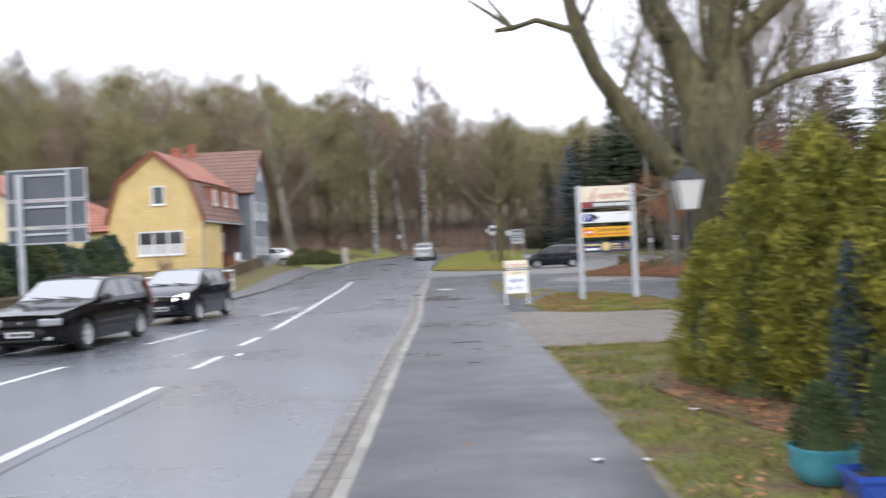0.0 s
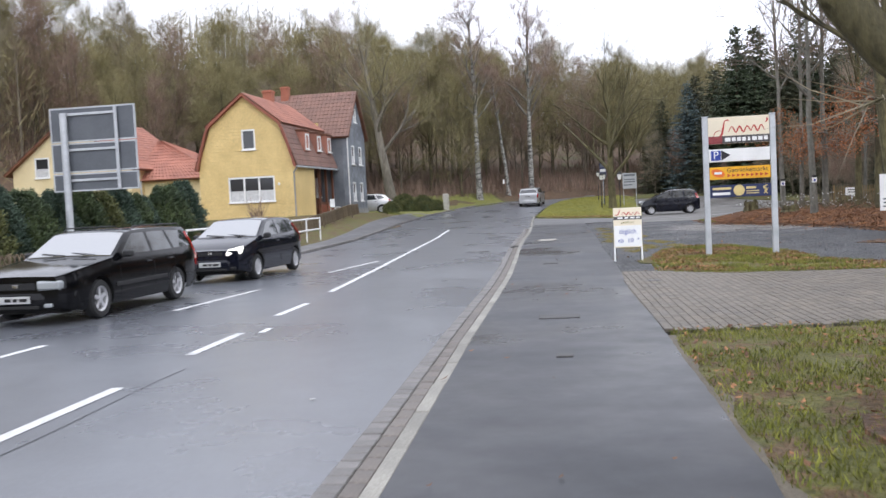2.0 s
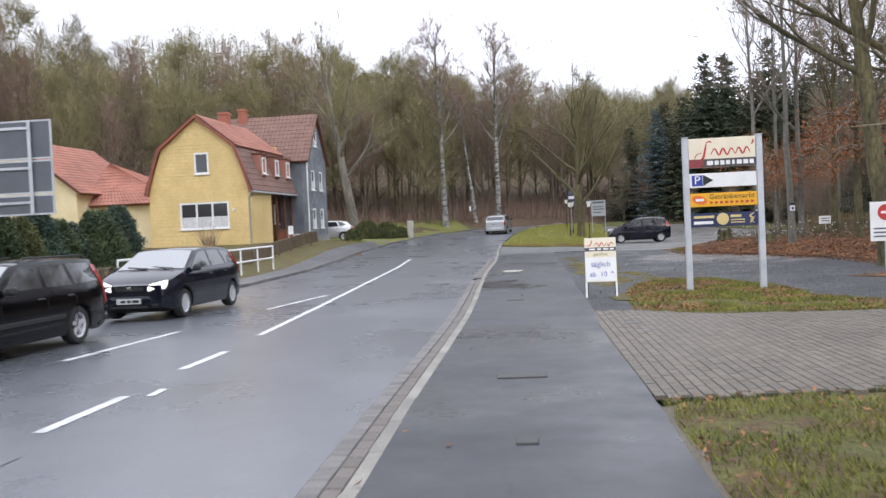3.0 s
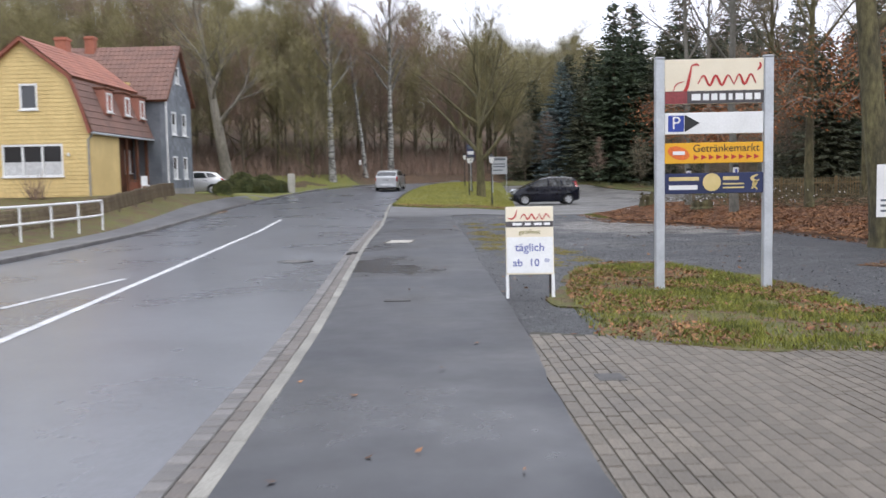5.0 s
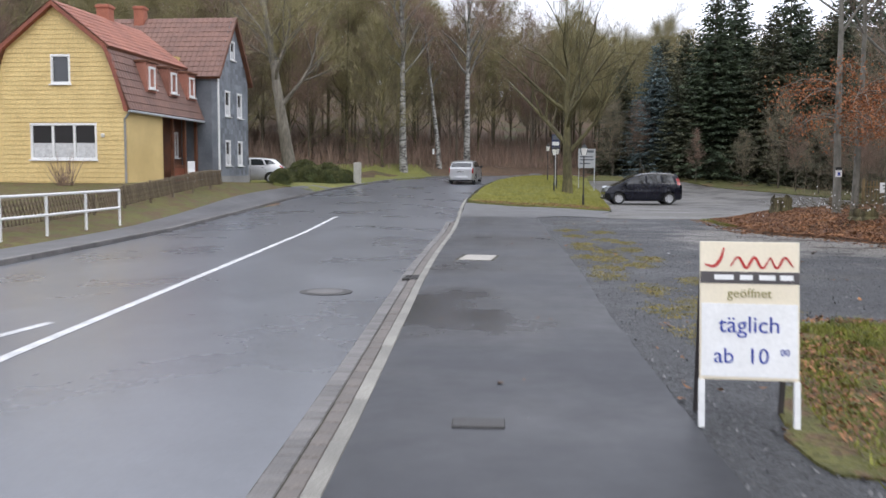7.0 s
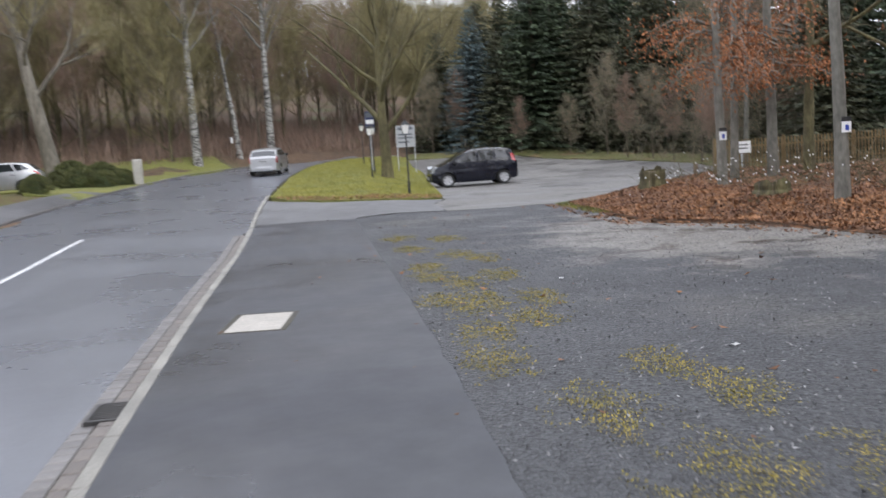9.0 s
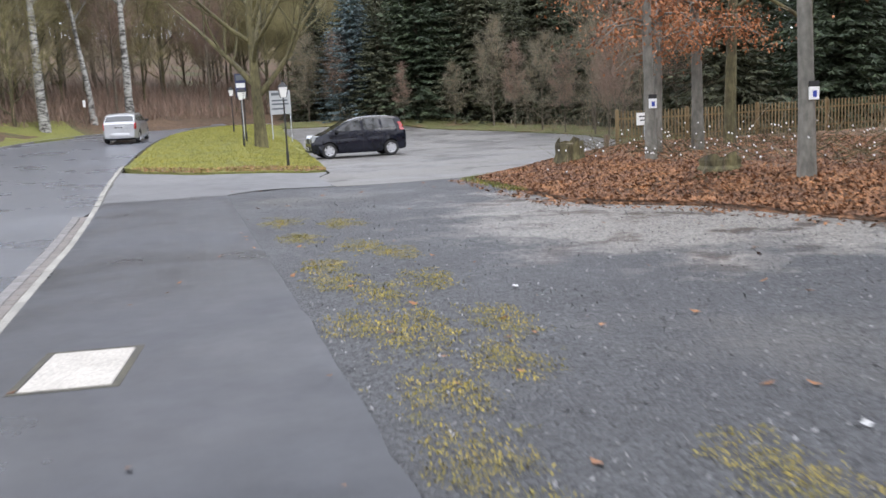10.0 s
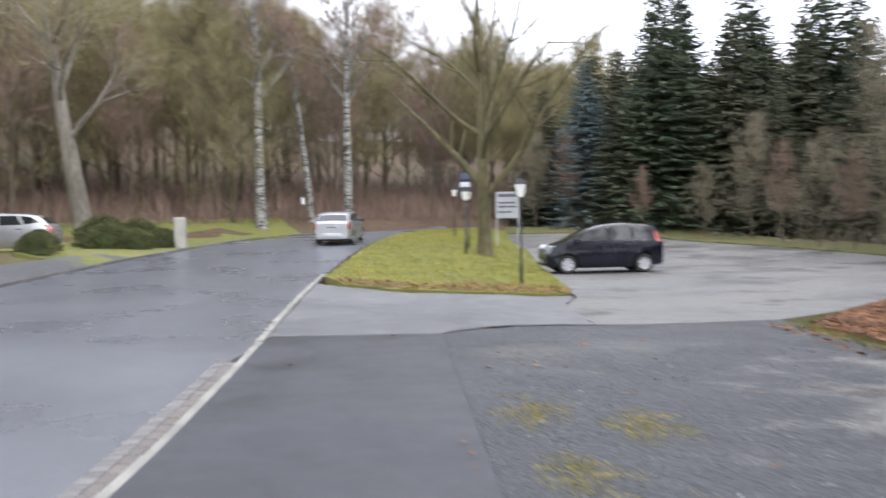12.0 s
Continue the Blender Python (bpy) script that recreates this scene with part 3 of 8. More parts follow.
M_TWIG = leafy("grey_brown_twigs", (0.16, 0.135, 0.092), (0.29, 0.245, 0.165))
M_TWIGOLIVE = leafy("mossy_twigs", (0.18, 0.16, 0.075), (0.325, 0.28, 0.135))
M_TWIGRED = leafy("reddish_twigs", (0.175, 0.12, 0.088), (0.295, 0.2, 0.15))
M_MOSSBARK = surf("mossy_bark", (0.06, 0.05, 0.032), (0.17, 0.155, 0.07), 1.6, 11, (0.85, 0.95), 1.0, 0.05, grain=0.6, stretch=(1, 1, 0.35))
M_DARKBARK = surf("dark_mossy_bark", (0.045, 0.038, 0.024), (0.15, 0.132, 0.06), 1.8, 12, (0.85, 0.95), 1.0, 0.05, grain=0.6, stretch=(1, 1, 0.35))
M_GREYBARK = surf("grey_beech_bark", (0.115, 0.11, 0.092), (0.235, 0.225, 0.19), 1.6, 12, (0.8, 0.95), 0.5, 0.02, vary=0.12, stretch=(1, 1, 0.5))
M_PALEBARK = surf("bleached_bark", (0.1, 0.088, 0.065), (0.25, 0.225, 0.18), 0.9, 9, (0.8, 0.95), 0.7, 0.03, grain=0.45, stretch=(1, 1, 0.3))
M_ISLETWIG = leafy("dark_olive_twigs", (0.1, 0.085, 0.04), (0.19, 0.165, 0.075))
M_ISLEBARK = surf("olive_mossy_bark", (0.06, 0.052, 0.026), (0.16, 0.14, 0.065), 1.8, 12, (0.85, 0.95), 0.8, 0.04, grain=0.5, stretch=(1, 1, 0.35))
M_SPRUCE = leafy("spruce_needles", (0.022, 0.038, 0.02), (0.07, 0.092, 0.045), 0.5, 0.8)
M_BROWNSPRUCE = leafy("weathered_spruce_needles", (0.035, 0.045, 0.024), (0.1, 0.1, 0.055), 0.5, 0.8)
M_BLUESPRUCE = leafy("blue_spruce_needles", (0.045, 0.07, 0.068), (0.13, 0.175, 0.18), 0.45)
M_THUJA = leafy("yellow_green_thuja", (0.085, 0.095, 0.012), (0.38, 0.34, 0.045), 0.4, 4.0)
M_DARKHEDGE = leafy("dark_conifer_hedge", (0.03, 0.055, 0.03), (0.1, 0.13, 0.05), 0.45)
M_BLUEHEDGE = leafy("blue_green_hedge", (0.025, 0.05, 0.036), (0.085, 0.125, 0.085), 0.45)
M_SHRUB = leafy("olive_shrub", (0.05, 0.062, 0.02), (0.17, 0.175, 0.06), 0.5)
# leaf green of the box shrubs, also the painted inner shade of bushes
M_BOXCORE = leafy("boxwood", (0.03, 0.05, 0.015), (0.08, 0.11, 0.03), 0.4)
M_BEECH = leafy("russet_beech_leaves", (0.22, 0.08, 0.03), (0.44, 0.185, 0.075), 0.45)


def birch_bark():
    m, n, l, b = nodes_of("birch_bark")
    tc = n.new("ShaderNodeTexCoord").outputs["Object"]
    mp = n.new("ShaderNodeMapping")
    mp.inputs["Scale"].default_value = (1.5, 1.5, 4.0)
    l.new(tc, mp.inputs[0])
    marks = noise_node(n, l, mp.outputs[0], 1.8, 5, 0.7)
    col = ramp_node(n, l, marks, [(0.43, (0.05, 0.045, 0.04)), (0.52, (0.3, 0.29, 0.26)), (0.75, (0.47, 0.46, 0.43))])
    l.new(col, b.inputs["Base Color"])
    b.inputs["Roughness"].default_value = 0.75
    bump_node(n, l, b, marks, 0.5, 0.02)
    return m


M_BIRCH = birch_bark()


def spot(x, y, turn=0.0, size=1.0, sink=0.0):
    return Matrix.Translation((x, y, land(x, y) - sink)) @ Matrix.Rotation(turn, 4, "Z") @ Matrix.Scale(size, 4)


# wood edge: single trees, five kinds grown once
rng = random.Random(11)
KINDS = [bare_tree(100 + i, h, r, fork, limbs, sp, 8, wood, tw, twig_len=1.5, twig_w=0.011, sides=6, bulge=1.2, start=st, limb=0.5)
         for i, (h, r, fork, limbs, sp, wood, tw, st) in enumerate([
             (13.0, 0.13, 0.12, 22, 0.8, M_BARK, M_TWIG, 1), (13.5, 0.19, 0.2, 9, 0.95, M_DARKBARK, M_TWIGOLIVE, 0), (11.0, 0.13, 0.06, 24, 1.0, M_MOSSBARK, M_TWIGOLIVE, 1),
             (13.5, 0.13, 0.2, 20, 0.7, M_BARK, M_TWIGRED, 1), (12.0, 0.2, 0.15, 9, 1.1, M_DARKBARK, M_TWIGOLIVE, 0)])]
EDGE_LABEL = ["bare forest tree with grey-brown twigs at the wood edge", "tall bare forest tree with mossy olive twigs", "low bare forest tree with spreading olive twigs",
              "slim grey bare forest tree with reddish twigs", "broad bare forest tree with mossy twigs"]
EDGE_X = ((-80, -40, -24, -16, -9.5, -4, 2, 10, 30, 80), (70, 76, 80, 83, 86.5, 92.5, 97, 101, 106, 112))
placed = []
for i in range(900):
    x = rng.uniform(-85, 32)
    d = 3.0 + 26 * rng.random() ** 1.1
    y = ramp(x, *EDGE_X) + d
    if -40 < x < -21 and y < 78 or len(placed) >= 175:
        continue
    if all((x - a) ** 2 + (y - b) ** 2 > 6.0 for a, b in placed):
        k = rng.randrange(5)
        placed.append((x, y))
        plant("forest_tree", KINDS[k], spot(x, y, rng.uniform(0, 6.28), rng.uniform(0.72, 1.08) * (1.0 if x < -18 else 0.94 if x < -4 else 0.82)), EDGE_LABEL[k], "tree", "trees of the wood edge")

# the wood behind, one body of many light trees
wood_s, crown_s = Sticks(5), Sticks(6)
rng = random.Random(23)
spots = []
for i in range(860):
    x = rng.uniform(-150, 45)
    y = ramp(x, *EDGE_X) + 24 + 96 * rng.random()
    spots.append((x, y))
for i in range(110):
    x = rng.uniform(-120, -42)
    spots.append((x, rng.uniform(25, 85)))
for i in range(90):
    spots.append((rng.uniform(-72, -40), rng.uniform(18, 62)))
for x, y in spots:
    z, h = land(x, y), rng.uniform(9, 13.5)
    lean = rng.gauss(0, 0.03)
    wood_s.tube([Vector((x, y, z - 0.5)), Vector((x + lean * h, y, z + h * 0.6)), Vector((x + 2 * lean * h, y, z + h))], [0.13, 0.08, 0.02], 4)
    for k in range(270):
        t = 0.04 + 0.96 * rng.random() ** 0.8
        r = h * 0.24 * math.sin(math.pi * min(1, 0.15 + 0.85 * t)) * rng.random() ** 0.5 + 0.3
        a = rng.uniform(0, 6.28)
        p = Vector((x + lean * h * t + r * math.cos(a), y + r * math.sin(a), z + h * t))
        d = Vector((math.cos(a) * 0.7, math.sin(a) * 0.7, rng.uniform(0.2, 1.2))).normalized()
        crown_s.twig(p, d, rng.uniform(0.9, 2.0), 0.017)
far_wood = empty("distant_woodland", Matrix(), "hillside of bare brown and olive woodland", "woodland", kind="stuff")
for me in (wood_s.mesh("trunks", M_BARK), crown_s.mesh("twigs", M_TWIGOLIVE)):
    o = new(me.name, me)
    o.parent = far_wood
    tagged(o, kind="stuff")

# undergrowth at the foot of the wood
s = Sticks(31)
for i in range(14000):
    x = s.rng.uniform(-60, 34)
    y = ramp(x, *EDGE_X) + 2.5 + 20 * s.rng.random() ** 1.5
    if -40 < x < -21 and y < 78:
        continue
    s.twig(Vector((x, y, land(x, y) - 0.1)), Vector((s.rng.gauss(0, 0.3), s.rng.gauss(0, 0.3), 1)).normalized(), s.rng.uniform(0.6, 2.6), 0.022)
tagged(new("undergrowth", s.mesh("undergrowth", M_TWIGRED)), "reddish brown bramble and sapling undergrowth below the wood", "undergrowth", kind="stuff")

# three birches on the bank
BIRCH = [bare_tree(301, 17.0, 0.32, 0.42, 20, 0.75, 8, M_BIRCH, M_TWIGRED, (-0.012, 0), 1.1, 0.012, 2, 8, 0.1, 1.2), bare_tree(302, 17.0, 0.31, 0.42, 20, 0.75, 8, M_BIRCH, M_TWIGRED, (0.012, 0), 1.1, 0.012, 2, 8, 0.1, 1.2), bare_tree(303, 12.0, 0.22, 0.5, 10, 0.55, 6, M_BIRCH, M_TWIGRED, (-0.1, 0.02), 0.8, 0.011, 2, 8, 0.1, 1.1)]
for k, (x, y) in enumerate(((-9.75, 88.2), (-5.45, 92.6), (-7.55, 91.4))):
    plant("birch_tree", BIRCH[k], spot(x, y), ("tall white-barked birch tree on the bank", "tall white-barked birch tree beside the bend", "slim leaning birch tree with an ivy-grey trunk")[k], "tree", "birches on the bank")

# old grey tree beside the slate house
plant("old_garden_tree", bare_tree(401, 14.0, 0.48, 0.3, 10, 1.15, 5, M_PALEBARK, M_TWIGOLIVE, (-0.16, 0.0), 1.1, 0.009, 2, 10, start=0, limb=0.5), spot(-15.4, 77.6), "old grey-barked bare tree with bleached limbs", "tree")

# tree on the grass island
plant("island_tree", bare_tree(423, 9.8, 0.31, 0.2, 11, 1.75, 2, M_ISLEBARK, M_ISLETWIG, (-0.01, 0.0), 1.0, 0.007, 2, 10, 0.1, start=0, limb=0.62, rise=0.3), spot(1.88, 71.0), "bare mossy deciduous tree on the grass island", "tree")

# spruces behind the car park
FIRS = [fir(501, 13.0, 3.5, M_BLUESPRUCE, 0.3), fir(502, 14.0, 3.8, M_SPRUCE, 0.34), fir(503, 12.0, 3.4, M_BROWNSPRUCE, 0.42)]
rng = random.Random(77)
for k, (x, y, sc, kind) in enumerate([(9.4, 95, 0.82, 0), (13.8, 94.0, 1.12, 1), (15.8, 96.5, 1.14, 1), (17.8, 92.5, 1.06, 2), (19.8, 95.5, 1.17, 1), (21.8, 91.5, 1.04, 2), (24.0, 94.5, 1.19, 1), (25, 85, 1.05, 2), (27.5, 88, 1.1, 1), (30, 84, 1.0, 2), (12.7, 101.5, 1.06, 2), (17.2, 101.5, 1.11, 1), (22.2, 100.5, 1.17, 2), (26, 94, 1.1, 1), (33, 88, 1.1, 1), (24, 78, 0.8, 2), (28, 76, 0.95, 1), (32, 72, 1.0, 2), (36, 66, 1.0, 1), (34, 58, 0.95, 2), (37, 50, 1.0, 1), (30.5, 63, 0.9, 2), (22.5, 72, 0.85, 2), (26, 71.5, 0.9, 1), (32, 45, 0.9, 2), (29.5, 49, 0.8, 1), (35, 40, 1.0, 2), (31, 37, 0.9, 1), (27, 30, 0.9, 2), (11.0, 93.5, 0.74, 2), (19.4, 89.5, 0.74, 2), (24.2, 88.5, 0.85, 1), (14.7, 99.0, 1.06, 1), (10.7, 100.5, 1.01, 2), (29, 81, 1.0, 2), (25, 63.5, 0.85, 1), (20.5, 64.5, 0.75, 2), (32, 68, 0.9, 1), (36, 74, 1.0, 2), (40, 62, 1.0, 1), (29, 65.5, 0.8, 2), (33.5, 78, 1.0, 1), (40, 54, 1.0, 2), (41, 45, 1.0, 1), (38, 35, 1.0, 2), (33, 30, 0.9, 1), (7.2, 98.5, 0.8, 2)]):
    plant("spruce_tree", FIRS[kind], spot(x, y, rng.uniform(0, 6.28), sc * (0.96 if x < 16 else 1.0)) @ Matrix.Diagonal((1.16, 1.16, 1, 1)), ("blue-green spruce tree behind the car park", "tall dark green spruce tree behind the car park", "dark drooping spruce tree behind the car park")[kind], "tree", "spruces behind the car park")

# beeches and wood on the fenced side
BEECH = [bare_tree(601, 12.5, 0.15, 0.38, 12, 0.85, 5, M_GREYBARK, M_TWIGRED, (0.01, 0), 1.1, 0.008, 2, 10, bulge=1.15), bare_tree(602, 13.0, 0.125, 0.4, 12, 0.8, 5, M_GREYBARK, M_TWIGRED, (-0.02, 0), 1.1, 0.008, 2, 8, bulge=1.15), bare_tree(603, 12.0, 0.17, 0.3, 13, 0.95, 5, M_MOSSBARK, M_TWIG, (0.02, 0.02), 1.1, 0.008, 2, 10, bulge=1.2)]
for k, (x, y, sc, kind) in enumerate([(9.2, 48.4, 1.0, 1), (10.4, 50.6, 0.95, 1), (11.5, 50.6, 1.05, 0), (9.35, 43.3, 1.0, 0), (13.3, 52.3, 1.05, 2), (12.0, 44.0, 1.0, 2), (13.6, 40.0, 1.0, 0), (11.8, 37.5, 1.0, 1), (16.0, 46, 1.1, 0), (17.0, 37, 1.1, 2), (18.5, 52, 1.1, 1), (21, 44, 1.15, 0), (20, 58.5, 1.1, 2), (24, 50, 1.1, 1), (22, 35, 1.1, 0), (27, 60, 1.1, 2), (17, 65, 1.0, 1), (21, 68, 1.1, 0), (26, 67, 1.1, 1), (15.5, 31, 1.0, 1), (19, 29, 1.0, 2), (23, 26, 1.0, 0), (28, 42, 1.1, 2), (30, 53, 1.1, 0), (28, 33, 1.1, 1), (14, 26.5, 0.9, 0)]):
    plant("beech_tree", BEECH[kind], spot(x, y, k * 1.3, sc), ("grey bare beech tree in the leaf bed", "slim grey bare beech tree in the leaf bed", "mossy bare beech tree by the fence")[kind], "tree", "beeches by the yard")


def beech_boughs(seed, n, reach, bough_z):
    r = random.Random(seed)
    out = []
    s = Sticks(seed)
    for k in range(9):
        w = Sticks(seed + k)
        a = r.uniform(2.2, 5.4)
        d = Vector((math.cos(a), math.sin(a), r.uniform(-0.12, 0.25)))
        p0 = Vector((0, 0, bough_z * r.uniform(0.75, 1.2)))
        w.tube([p0 + d * reach * t + Vector((0, 0, 0.3 * math.sin(t * 3) - 0.35 * t)) for t in (0, 0.33, 0.66, 1.0)], [0.05, 0.035, 0.02, 0.006], 4)
        out.append(w.mesh("bough", M_GREYBARK))
        for i in range(n // 9):
            t = 0.25 + 0.75 * r.random()
            s.leaf(p0 + d * reach * t + Vector((r.gauss(0, 0.3), r.gauss(0, 0.3), 0.3 * math.sin(t * 3) - 0.35 * t + r.gauss(-0.08, 0.2))), r.uniform(0.028, 0.06), 1.3)
    return out + [s.mesh("foliage", M_BEECH)]


LEAFY = [beech_boughs(701, 1600, 1.8, 3.6), beech_boughs(702, 650, 1.5, 3.4)]
for k, (x, y, turn, sc, kind) in enumerate([(9.25, 48.5, 0.2, 1.0, 0), (10.5, 50.6, -0.4, 0.9, 1), (11.6, 50.5, 0.5, 0.95, 0), (13.0, 52.5, 0, 1.1, 0), (11.9, 37.6, 0.3, 1.2, 1), (13.5, 40.2, -0.3, 1.2, 0), (12.2, 44.2, 0.5, 1.2, 0), (17, 46, 0.3, 1.4, 1)]):
    plant("young_beech", LEAFY[kind], spot(x, y, turn, sc), "young beech still holding russet leaves", "tree", "russet beeches")

# big old tree beside the yard, with several stems
BIG = [bare_tree(801, 14, 0.3, 0.3, 12, 1.0, 3, M_DARKBARK, M_TWIG, (-0.09, 0), 1.0, 0.008, 2, 12, start=0), bare_tree(802, 14, 0.34, 0.32, 12, 1.0, 3, M_DARKBARK, M_TWIG, (0.03, 0.02), 1.0, 0.008, 2, 12, start=0)]
plant("old_beech", BIG[0], spot(9.5, 33.1), "old leaning mossy tree stem beside the yard", "tree", "old stems beside the yard")
plant("old_beech", BIG[1], spot(10.1, 33.4, 0.7), "old thick dark tree stem beside the yard", "tree", "old stems beside the yard")


# the near old tree behind the thuja hedge, one limb reaching over the footway
def near_tree():
    w, t = Sticks(900), Sticks(901)
    r = random.Random(902)
    V = Vector
    w.tube([V((0, 0, -0.2)), V((0, 0, 0.3)), V((0.02, 0, 1.2)), V((0.0, 0.02, 2.1)), V((-0.03, 0.05, 2.7)), V((0.02, 0.02, 3.1)), V((0.0, 0.0, 3.4))], [0.55, 0.42, 0.35, 0.33, 0.37, 0.36, 0.2], 14)
    arms = [([(-0.1, 0, 1.9), (-0.6, -0.1, 2.45), (-1.15, -0.15, 3.2), (-1.6, -0.2, 4.05), (-1.75, -0.2, 4.8), (-2.1, -0.3, 6.0)], 0.17),
            ([(-0.05, 0, 2.75), (-0.28, 0.1, 3.5), (-0.62, 0.15, 4.3), (-0.85, 0.2, 5.4), (-1.1, 0.3, 7.5)], 0.27), ([(0.08, 0, 2.75), (0.14, 0, 3.5), (0.1, -0.05, 4.4), (0.3, -0.1, 5.8), (0.6, 0, 8.0)], 0.24),
            ([(0.2, 0, 3.8), (0.9, -0.1, 4.4), (1.6, 0, 4.9), (2.6, 0.1, 5.6)], 0.12), ([(0.1, 0, 3.0), (1.0, 0.3, 3.5), (2.1, 0.4, 3.7), (3.2, 0.6, 4.2)], 0.09),
            ([(-1.6, -0.2, 4.05), (-2.1, -0.3, 4.2), (-2.6, -0.3, 4.1)], 0.05), ([(0.3, 0, 4.3), (1.2, -0.6, 5.3), (2.2, -1.0, 6.6)], 0.1), ([(-0.4, 0.1, 4.8), (0.4, 0.9, 5.9), (1.2, 1.6, 7.2)], 0.1)]
    for pts, r0 in arms:
        pts = [V(p) for p in pts]
        fine = [pts[0]]
        for a, b in zip(pts, pts[1:]):
            fine += [a.lerp(b, 0.5) + V((r.gauss(0, 0.05), r.gauss(0, 0.05), r.gauss(0, 0.04))), b]
        n = len(fine)
        w.tube(fine, [r0 * (1 - 0.7 * i / n) * (1 + r.uniform(-0.1, 0.12)) for i in range(n)], 10)
        for k in range(5):
            i = r.randrange(1, n)
            a = r.uniform(0, 6.28)
            d = V((math.cos(a), math.sin(a), r.uniform(0, 0.5))).normalized()
            c = fine[i] + d * r0 * 0.5
            w.tube([c - d * 0.03, c + d * r0 * 0.5, c + d * r0 * 0.75], [r0 * 0.42, r0 * 0.34, r0 * 0.05], 7)
        for k in range(9):
            i = r.randrange(1, n - 1)
            d = spread_dir(r, (fine[i + 1] - fine[i]).normalized(), r.uniform(0.5, 1.1), 0.2)
            ln = r.uniform(0.7, 1.9)
            q = [fine[i], fine[i] + d * ln * 0.5 + V((0, 0, r.gauss(0, 0.1))), fine[i] + d * ln + V((0, 0, r.gauss(0.1, 0.15)))]
            if q[2].x < -0.9 and q[2].z < 5:
                continue
            w.tube(q, [0.035, 0.022, 0.006], 4)
            for _ in range(14):
                u = r.random()
                t.twig(q[1].lerp(q[2], u), spread_dir(r, d, r.uniform(0.3, 1.0), 0.15), r.uniform(0.3, 0.8), 0.006)
    return w.mesh("trunk", M_DARKBARK, True), t.mesh("crown", M_TWIG)


plant("old_tree", near_tree(), spot(3.6, 11.85, 0, 0.93, -0.1), "old mossy tree with a forked trunk behind the hedge", "tree")


def conifer_bush(seed, n, radius, height, mat, size, taper=0.84, power=1.5):
    """An upright shaggy conifer bush: a dark cone for the shaded inside and thousands of sprays."""
    def shape(a, b, c):
        z = height * b
        lump = 1 + 0.35 * noise.noise((3 * math.cos(6.283 * a), 3 * math.sin(6.283 * a), 3.2 * z + seed))
        r = radius * (1 - taper * b ** power) * (0.72 + 0.3 * c) * lump
        return r * math.cos(6.283 * a), r * math.sin(6.283 * a), 0.05 + z
    s = Sticks(seed)
    for i in range(n):
        p = Vector(shape(s.rng.random(), s.rng.random(), s.rng.random()))
        out = Vector((p.x, p.y, 0)).normalized() if p.x or p.y else Vector((1, 0, 0))
        d = (out * s.rng.uniform(0.3, 1.0) + Vector((s.rng.gauss(0, 0.4), s.rng.gauss(0, 0.4), s.rng.uniform(0.0, 1.0)))).normalized()
        s.twig(p, d, size * s.rng.uniform(0.7, 1.6), size * 0.16)
        s.leaf(p + d * size, size * 0.25, 1.5)
    # added dark cone, no real stem: shade between the sprays as colour
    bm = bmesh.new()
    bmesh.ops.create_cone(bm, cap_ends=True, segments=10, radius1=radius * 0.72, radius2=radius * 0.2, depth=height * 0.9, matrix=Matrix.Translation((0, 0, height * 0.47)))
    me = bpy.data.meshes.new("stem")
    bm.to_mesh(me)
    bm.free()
    me.materials.append(M_BOXCORE)
    return me, s.mesh("foliage", mat)


def thuja_bush(seed, n, radius, height):
    """A pointed thuja: upright plumes, each a stack of flat fan sprays, over a dark cone that paints the shaded inside.
    """
    r = random.Random(seed)
    s = Sticks(seed)
    per = 62
    for i in range(n // per):
        b = r.random() ** 1.15
        a = r.uniform(0, 6.283)
        rad = radius * min(1.0, 0.8 + 1.2 * b) * (1 - b ** 1.7) ** 0.85 * r.uniform(0.82, 1.1)
        out = Vector((math.cos(a), math.sin(a), 0))
        foot = out * rad * 0.72 + Vector((0, 0, 0.06 + b * height * 0.9))
        tip = out * (rad + 0.06) + Vector((0, 0, foot.z + r.uniform(0.22, 0.4)))
        wide = r.uniform(0.09, 0.17)
        for k in range(per):
            u = r.random()
            p = foot.lerp(tip, u) + Vector((r.gauss(0, 1), r.gauss(0, 1), r.gauss(0, 0.7))) * wide * (1 - 0.6 * u) * 0.6
            d = (out * r.uniform(0.1, 0.9) + Vector((r.gauss(0, 0.45), r.gauss(0, 0.45), r.uniform(0.1, 1.0)))).normalized()
            s.twig(p, d, r.uniform(0.04, 0.085), 0.012)
    # added solid cone, coloured dark to give the gaps between plumes their shade
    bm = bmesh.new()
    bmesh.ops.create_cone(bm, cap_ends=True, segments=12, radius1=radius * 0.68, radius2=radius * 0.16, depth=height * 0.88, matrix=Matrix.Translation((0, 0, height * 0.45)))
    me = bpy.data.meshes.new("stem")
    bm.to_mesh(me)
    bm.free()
    me.materials.append(M_BOXCORE)
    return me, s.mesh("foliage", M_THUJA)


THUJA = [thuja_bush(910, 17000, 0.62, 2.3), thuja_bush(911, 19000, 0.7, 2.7)]
